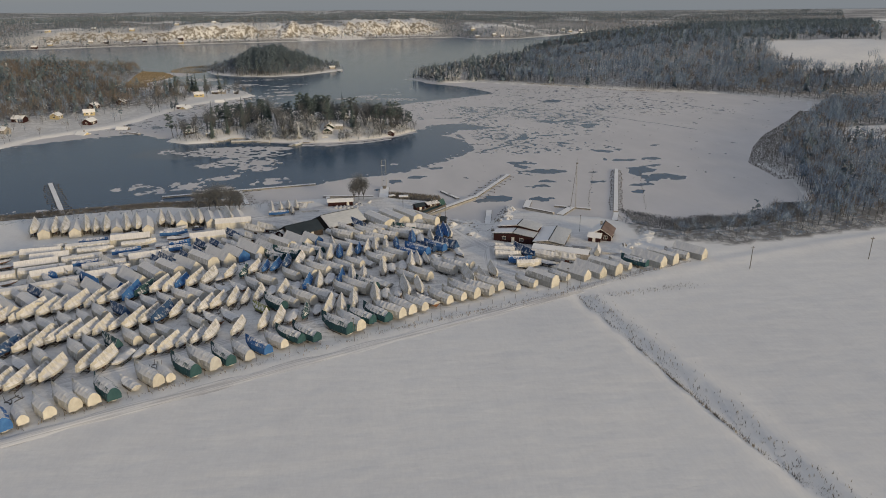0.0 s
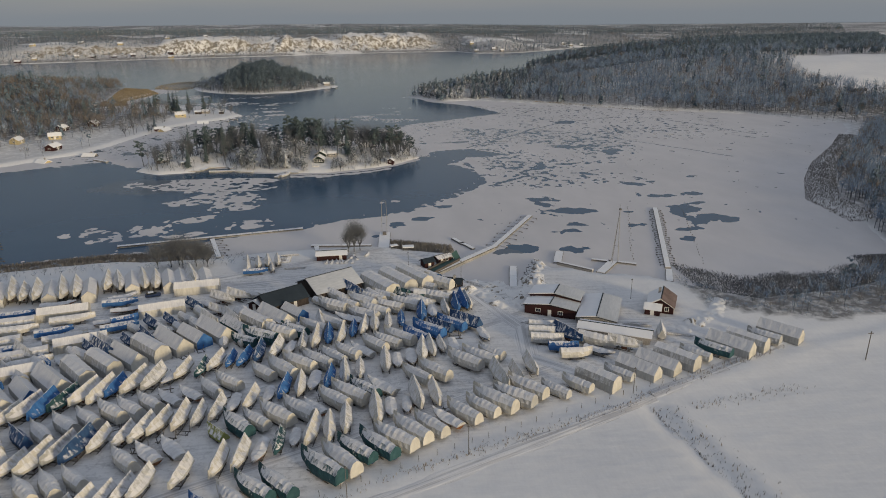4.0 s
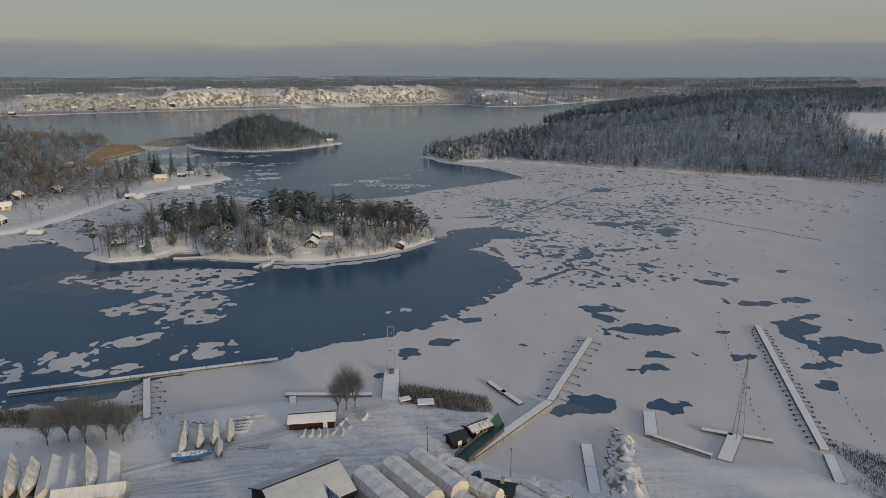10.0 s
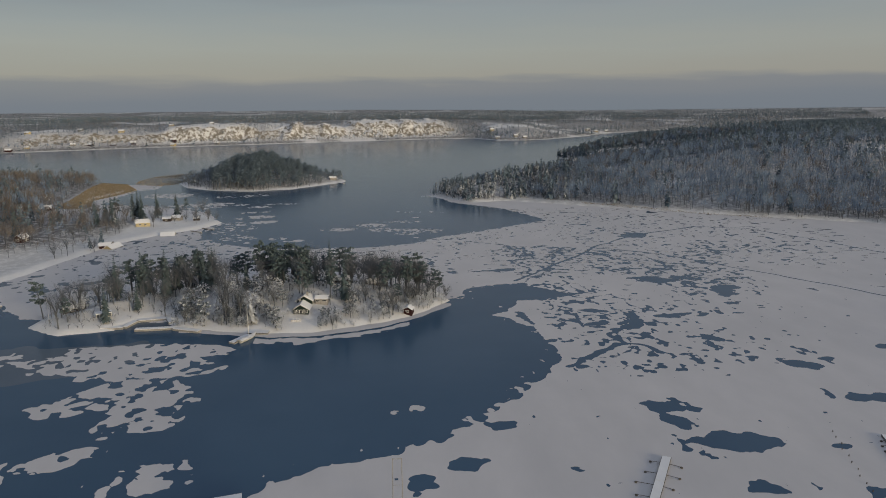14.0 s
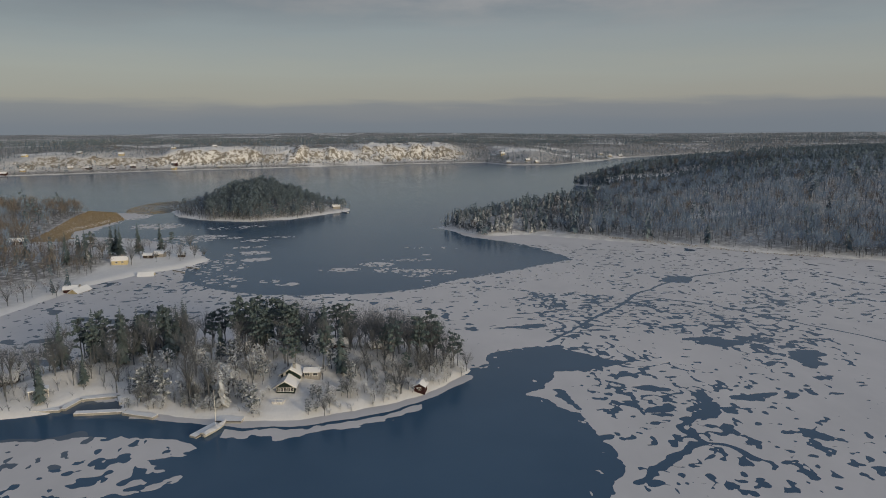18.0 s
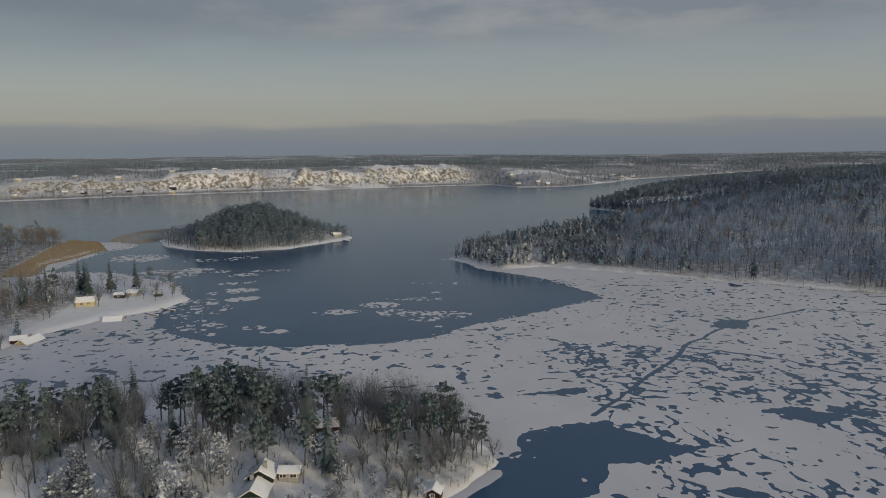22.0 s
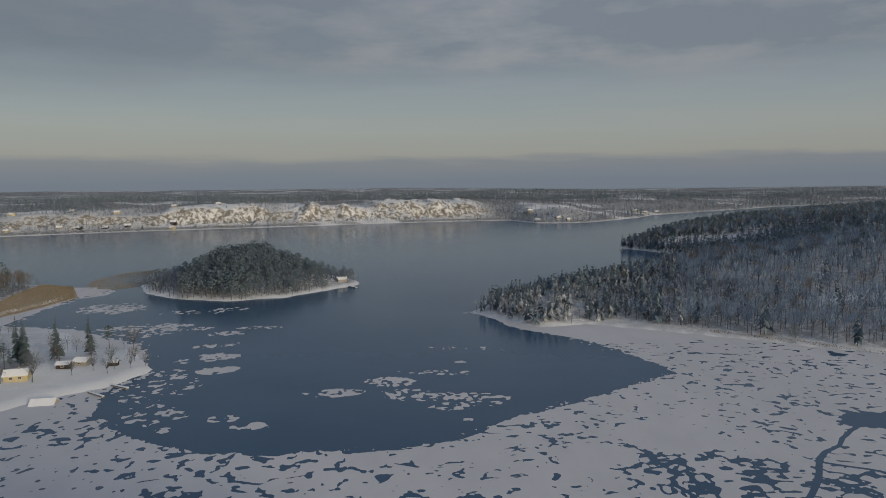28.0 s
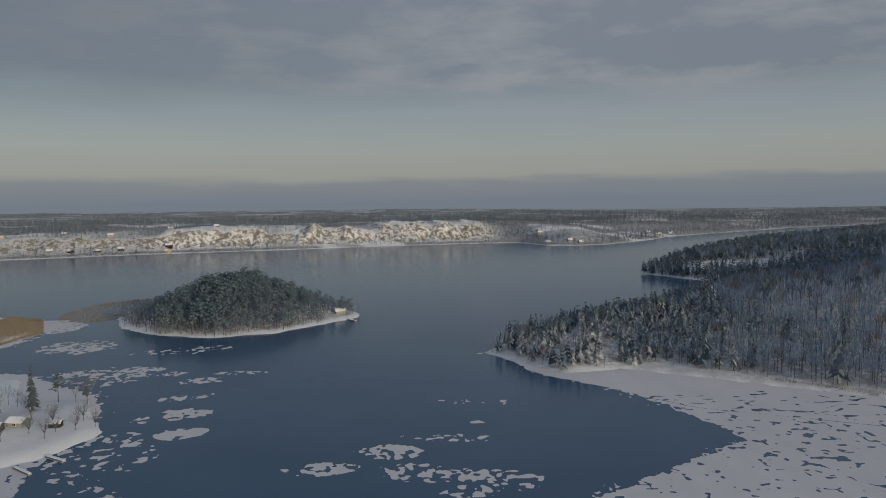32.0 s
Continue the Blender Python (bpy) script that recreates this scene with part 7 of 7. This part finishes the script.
    def bank(x, y, L, W, H, heading):
        """A ploughed-up bank of snow and grit."""
        n, m = int(L / 0.5), int(W / 0.5)
        u, v = np.meshgrid(np.linspace(-1, 1, n), np.linspace(-1, 1, m))
        c, s = math.cos(radians(heading)), math.sin(radians(heading))
        px, py = x + c * u * L / 2 - s * v * W / 2, y + s * u * L / 2 + c * v * W / 2
        lump = value_noise(px, py, 2.6, 4, 50)
        z = height(px, py) - 0.15 + H * np.clip(1 - u * u, 0, 1) ** 0.6 * np.clip(1 - v * v, 0, 1) * (0.15 + 1.5 * np.abs(lump - 0.5) * 2)
        i = (np.arange(m - 1)[:, None] * n + np.arange(n - 1)[None]).ravel()
        me = soup("snow_bank", np.stack([px, py, z], -1).reshape(-1, 3), np.concatenate([np.stack([i, i + 1, i + n + 1], 1), np.stack([i, i + n + 1, i + n], 1)]), [M_GROUND], smooth_shade=True)
        tagged(new("snow_bank", me), "rough bank of ploughed grey snow and grit by the quay", "snow bank", "banks of ploughed snow")
    for spec in SNOW_BANKS:
        bank(*spec)
    # weeds along the ditch and the field road
    xs, ys, hs = [], [], []
    for (ax, ay), (bx, by), n, w in (((54, 172), (59, 146), 300, 0.3), ((59, 146), (62, 123), 300, 0.3), ((62, 123), (66, 103), 300, 0.35), ((66, 103), (74, 78), 300, 0.4), ((55, 172), (60, 146), 130, 2.4), ((60, 146), (63, 123), 130, 2.4), ((63, 123), (67, 103), 130, 2.6), ((67, 103), (75, 78), 130, 2.8), ((-90, 112), (0, 155), 300, 0.9), ((0, 155), (50, 174), 380, 1.4), ((50, 175), (95, 197), 420, 1.8), ((58, 171), (86, 178), 140, 5.0)):
        t = r.rand(n)
        off = np.abs(r.randn(n)) * w
        xs += list(ax + t * (bx - ax) + off)
        ys += list(ay + t * (by - ay) + r.randn(n) * 0.8)
        hs += list(r.uniform(0.25, 0.9, n))
    x, y, h = map(np.array, (xs, ys, hs))
    z, a = height(x, y), r.rand(len(x)) * 6.283
    v = np.stack([np.stack([x - np.cos(a) * 0.10, y - np.sin(a) * 0.10, z - 0.1], 1), np.stack([x + np.cos(a) * 0.10, y + np.sin(a) * 0.10, z - 0.1], 1), np.stack([x + r.randn(len(x)) * 0.2, y + r.randn(len(x)) * 0.2, z + h], 1)], 1)
    tagged(new("dry_weeds", soup("dry_weeds", v.reshape(-1, 3), np.arange(len(x) * 3).reshape(-1, 3), [M_REED_DARK])), "dry weeds sticking out of the snow along a ditch", "weeds", kind="stuff")


def build_islet():
    S, P = M_SNOW, M_PATCHY
    z = float(height(-32, 434))
    # Shade is put into the left roof slopes: greyer material, plain snow on the right.
    gabled("villa", -33.0, 437.3, 87, 5.8, 5.5, 2.5, 4.2, M_GREENW, (P, S), "dark green wooden villa with a snowy roof and a glazed front", windows=[("x-", o, 0.9, 0.8, 1.1) for o in (-2.0, -1.0, 0, 1.0, 2.0)], chimney=(1.6, 1.0), z=z - 0.2, category="house", over=0.7, base=3)
    gabled("villa_wing", -32.3, 442.6, 87, 4.8, 5.6, 4.2, 5.9, M_GREENW, (P, S), "taller green rear wing of the villa", windows=[("x-", 0, 3.2, 1.0, 0.8), ("y-", 0, 2.6, 1.0, 1.0)], chimney=(-1, -1), z=z - 0.2, category="house", over=0.7, base=3)
    gabled("shed", -26.0, 443.0, -4, 4.6, 3.4, 2.1, 2.8, M_GREYW, (S, S), "low grey annex with a veranda beside the villa", windows=(("y-", 1, 0.9, 1.4, 0.8), ("y-", -1.4, 0.9, 1.4, 0.8)))
    terrace = new("terrace")
    solid("deck", [box_piece(-1.7, 1.7, -1.3, 1.3, -1.5, 0.15)], M_PLANKDECK, terrace)
    for k in range(4):
        solid("railing_post", [box_piece(-1.64 + k * 1.06, -1.56 + k * 1.06, -1.26, -1.18, 0.15, 0.9)], M_WHITE, terrace)
    solid("railing", [box_piece(-1.66, 1.66, -1.27, -1.19, 0.86, 0.93)], M_WHITE, terrace)
    tagged(at(terrace, -34.5, 430.5, -8, float(height(-34.5, 430.5)) + 0.4), "snow-covered terrace with a white railing before a villa", "terrace")
    gabled("shed", 7, 439, 75, 3.6, 3.2, 2.0, 2.9, M_RED, (S, S), "small red shed with a pale front near the point", windows=(("x-", 0, 0.9, 0.8, 0.8),))
    gabled("cottage", -84, 487, 70, 8, 8, 0.6, 6.0, M_GREYW, (P, P), "grey cottage with a steep tent-like roof", windows=(("x-", 0, 1.0, 1.6, 1.6),), category="cottage")
    gabled("cottage", -6, 470, 20, 8, 5, 2.0, 3.2, M_DARKW, (S, S), "low dark cottage among the trees", windows=(("y-", 1.5, 0.9, 1.0, 0.8), ("y-", -1.5, 0.9, 1.0, 0.8)), category="cottage")
    gabled("cottage", -20, 466, 5, 6, 5, 2.0, 3.2, M_RED, (S, S), "red cottage half hidden by trees", windows=(("y-", 0, 0.9, 1.0, 0.8),), category="cottage")
    gabled("cottage", -122, 452, 15, 7, 5, 2.0, 3.2, M_DARKW, (S, S), "dark cottage under bare trees at the shore", windows=(("y-", 0, 0.9, 1.6, 0.8),), category="cottage")
    pav = new("pavilion")
    solid("roof", [box_piece(-2.8, 2.8, -1.8, 1.8, 2.2, 2.5)], S, pav)
    for k in range(6):
        solid("column", [tube((-2.5 + k, -1.5, -0.5), (-2.5 + k, -1.5, 2.2), 0.10, 0.10, 6)], M_WHITE, pav)
    solid("rear_wall", [box_piece(-2.5, 2.5, 1.2, 1.35, -0.5, 2.2)], M_GREYW, pav)
    tagged(at(pav, -106.5, 440.5, 25), "small white-columned bathing pavilion with a snowy roof", "pavilion")
    for pts, label in ((((-112, 433), (-97, 433.5)), "stone landing with snow"), (((-97, 433.5), (-95, 441)), "stone mole round a small basin"), (((-95, 441), (-84, 443)), "stone mole round a small basin"), (((-84, 443), (-81, 437)), "stone mole round a small basin"), (((-92, 430.5), (-78, 431)), "stone landing with snow"), (((-78, 430), (-68, 426)), "low timber jetty along the shore")):
        pier("mole", pts[0], pts[1], 2.2, label, edge=False, top=0.8)
    pier("jetty", (-54, 412.5), (-49.6, 420.4), 2.4, "snowy timber jetty on the islet")
    pier("jetty", (-50.2, 424.3), (-42.8, 423.4), 5.6, "broad snowy landing at the head of a jetty", top=0.72)
    yacht = boat(8.5, 2.7, 1.15, 1.7, 0.0, "white", "white", "low", "white sailing boat moored at a snowy jetty", keel=False, seed=31)
    for o in [c for c in yacht.children if c.name.startswith("cradle")]:
        bpy.data.objects.remove(o)
    yacht.name = "moored_sailboat"
    solid("mast", [tube((0.6, 0, 1.2), (0.6, 0, 11.5), 0.09, 0.06, 6)], M_WHITE, yacht)
    at(yacht, -49.3, 416.6, 62, -0.25)
    pole = new("flagpole")
    solid("pole", [tube((0, 0, -0.4), (0, 0, 9), 0.08, 0.04, 6)], M_WHITE, pole)
    solid("knob", [tube((0, 0, 9), (0, 0, 9.2), 0.10, 0.06, 6)], M_IRON, pole)
    tagged(at(pole, -126, 440, 0), "white flagpole by the shore", "flagpole")


def build_far_houses():
    S = M_SNOW
    r = np.random.RandomState(15)
    spots = ((-216, 538), (-224, 568), (-176, 489), (-158, 585), (-258, 720), (-300, 660), (-196, 472), (-204, 506), (-275, 552), (-232, 520), (-250, 505), (-300, 600), (-262, 590), (-210, 590), (-245, 470))
    for k, (x, y) in enumerate(spots):
        gabled("cottage", x, y, r.uniform(-30, 30) + 90 * (k % 2), r.uniform(7, 10), r.uniform(5, 6.5), 2.4, 4.2, (M_YELLOW, M_RED, M_GREYW)[k % 3], (S, S), f"{('yellow', 'red', 'grey')[k % 3]} shore cottage with a snowy roof", category="cottage", windows=(("x-", 0, 0.9, 1.2, 1.0), ("y-", 1.6, 0.9, 1.2, 1.0), ("y-", -1.6, 0.9, 1.2, 1.0)), door=("y-", 0), chimney=(1, 0.5))
    gabled("boathouse", -138, 620.5, 8, 8, 5.5, 2.2, 3.8, M_YELLOW, (S, S), "pale yellow boathouse at the water's edge", category="boathouse", windows=(("y-", 1.8, 0.8, 1.0, 1.0),), door=("y-", -1.5))
    gabled("cottage", -161.6, 646, 15, 8.5, 6, 2.5, 4.3, M_YELLOW, (S, S), "pale wooden cottage with snow on the headland", category="cottage", windows=(("y-", 1.6, 0.9, 1.1, 1.0), ("y-", -1.6, 0.9, 1.1, 1.0)), chimney=(1, 0))
    gabled("cottage", -146, 668, -10, 6, 4.5, 2.2, 3.4, M_GREYW, (S, S), "small grey cottage on the headland", category="cottage", windows=(("y-", 0, 0.9, 1.2, 0.9),))
    gabled("shed", -133, 668, 5, 4, 3, 1.8, 2.5, M_DARKW, (S, S), "dark garden shed on the headland")
    gabled("boathouse", -162, 584, 20, 6, 4.5, 2.0, 3.2, M_RED, (S, S), "red boathouse beside an icy cove", category="boathouse")
    gabled("cottage", -151, 662, 5, 5, 4, 2.0, 2.9, M_DARKW, (S, S), "dark hut with a snowy roof on the headland", category="cottage", windows=(("y-", 0, 0.9, 1.2, 0.9),))
    pier("jetty", (-168, 474), (-158, 467), 2.0, "snowy jetty below the western gardens")
    pier("jetty", (-122, 641), (-114, 636), 1.4, "short jetty on the headland")
    pier("jetty", (-127, 632), (-119, 626), 1.2, "short jetty on the headland")
    gabled("barn", 428, 640, 0, 14, 8, 3.0, 6.0, M_DARKW, (S, S), "dark barn with a snowy roof in a clearing", category="barn")
    gabled("boathouse", -58, 905, 20, 7, 5, 2.2, 3.6, M_GREYW, (S, S), "grey boathouse at the tip of a wooded island", category="boathouse")
    pier("jetty", (-52, 893), (-45, 884), 2.0, "jetty at the tip of a wooded island")
    for k in range(64):
        x = -950 + k * 26 + r.uniform(-14, 14)
        yy = np.arange(1100, 1900, 4.0)
        shore = yy[np.argmax(signed(np.full(yy.shape, x), yy, FAR_SHORE) > r.uniform(6, 30) + 110 * (k % 3 == 1) * r.rand())]
        if abs(x) < 0.62 * (shore - 60) and (x < -330 or 225 < x < 330 or x > 470):
            k3 = r.randint(3)
            gabled("cottage", x, float(shore), r.uniform(-25, 25), r.uniform(8, 11), r.uniform(6, 7), 2.6, 5.0, (M_YELLOW, M_RED, M_GREYW)[k3], (S, S), f"far {('yellow', 'red', 'grey')[k3]} waterfront house with a snowy roof", category="house", windows=(("y-", 2, 1.2, 1.2, 1.2), ("y-", -2, 1.2, 1.2, 1.2)), base=4)


def lane_material():
    m, nt, b = material("packed_snow", 0.65, 0.3)
    tr, big = noise_node(nt, 1.0, 6, 0.6, stretch=(0.04, 2.2, 1)), noise_node(nt, 0.12, 5)
    c = mix_node(nt, 0.5, ramp_node(nt, tr, ((0.40, (0.26, 0.26, 0.28)), (0.56, (0.74, 0.74, 0.75)))), ramp_node(nt, big, ((0.35, (0.58, 0.58, 0.60)), (0.65, (0.74, 0.74, 0.75)))))
    nt.links.new(c, b.inputs["Base Color"])
    bump_node(nt, b, tr, 0.8, 0.15)
    return m


def build_lanes():
    """Driven lanes of packed snow between the rows."""
    mat = lane_material()
    for rank, ((ax, ay), (bx, by), wide) in enumerate((((-95, 158), (48, 229), 5.0), ((-72, 137), (42, 194), 4.0), ((26, 240), (36, 214), 6.0), ((36, 216), (34, 196), 6.0), ((34, 198), (50, 184), 5.5), ((-55, 260), (0, 285), 5.0), ((-78, 248), (-28, 258), 5.0),
                                     ((-76, 113.5), (56, 176), 3.4), ((56, 177), (98, 199), 3.4), ((0, 262), (26, 240), 5.0), ((70, 214), (44, 217), 5.0))):
        d = np.array((bx - ax, by - ay))
        L, head = np.linalg.norm(d), math.atan2(d[1], d[0])
        n, k = max(2, int(L / 2)), 5
        t, w = np.meshgrid(np.linspace(0, L, n), np.linspace(-0.5, 0.5, k), indexing="ij")
        edge = wide * (1 + 0.25 * np.sin(t * 0.35 + ax) * np.abs(w) * 2)
        x, y = ax + math.cos(head) * t - math.sin(head) * w * edge, ay + math.sin(head) * t + math.cos(head) * w * edge
        z = height(x, y) + 0.05 + 0.012 * rank - 0.14 * (np.abs(w) > 0.45)
        v = np.stack([t, w * edge, z], -1).reshape(-1, 3)
        i = (np.arange(n - 1)[:, None] * k + np.arange(k - 1)[None]).ravel()
        ob = new("lane", soup("lane", v, np.concatenate([np.stack([i, i + k, i + 1], 1), np.stack([i + 1, i + k, i + k + 1], 1)]), [mat], smooth_shade=True))
        ob.matrix_basis = Matrix.Translation((ax, ay, 0)) @ Matrix.Rotation(head, 4, "Z")
        tagged(ob, "driven lane of packed snow", "lane", kind="structure")


build_lanes()
build_yard_buildings()
build_harbour()
build_yard_clutter()
build_islet()
build_far_houses()
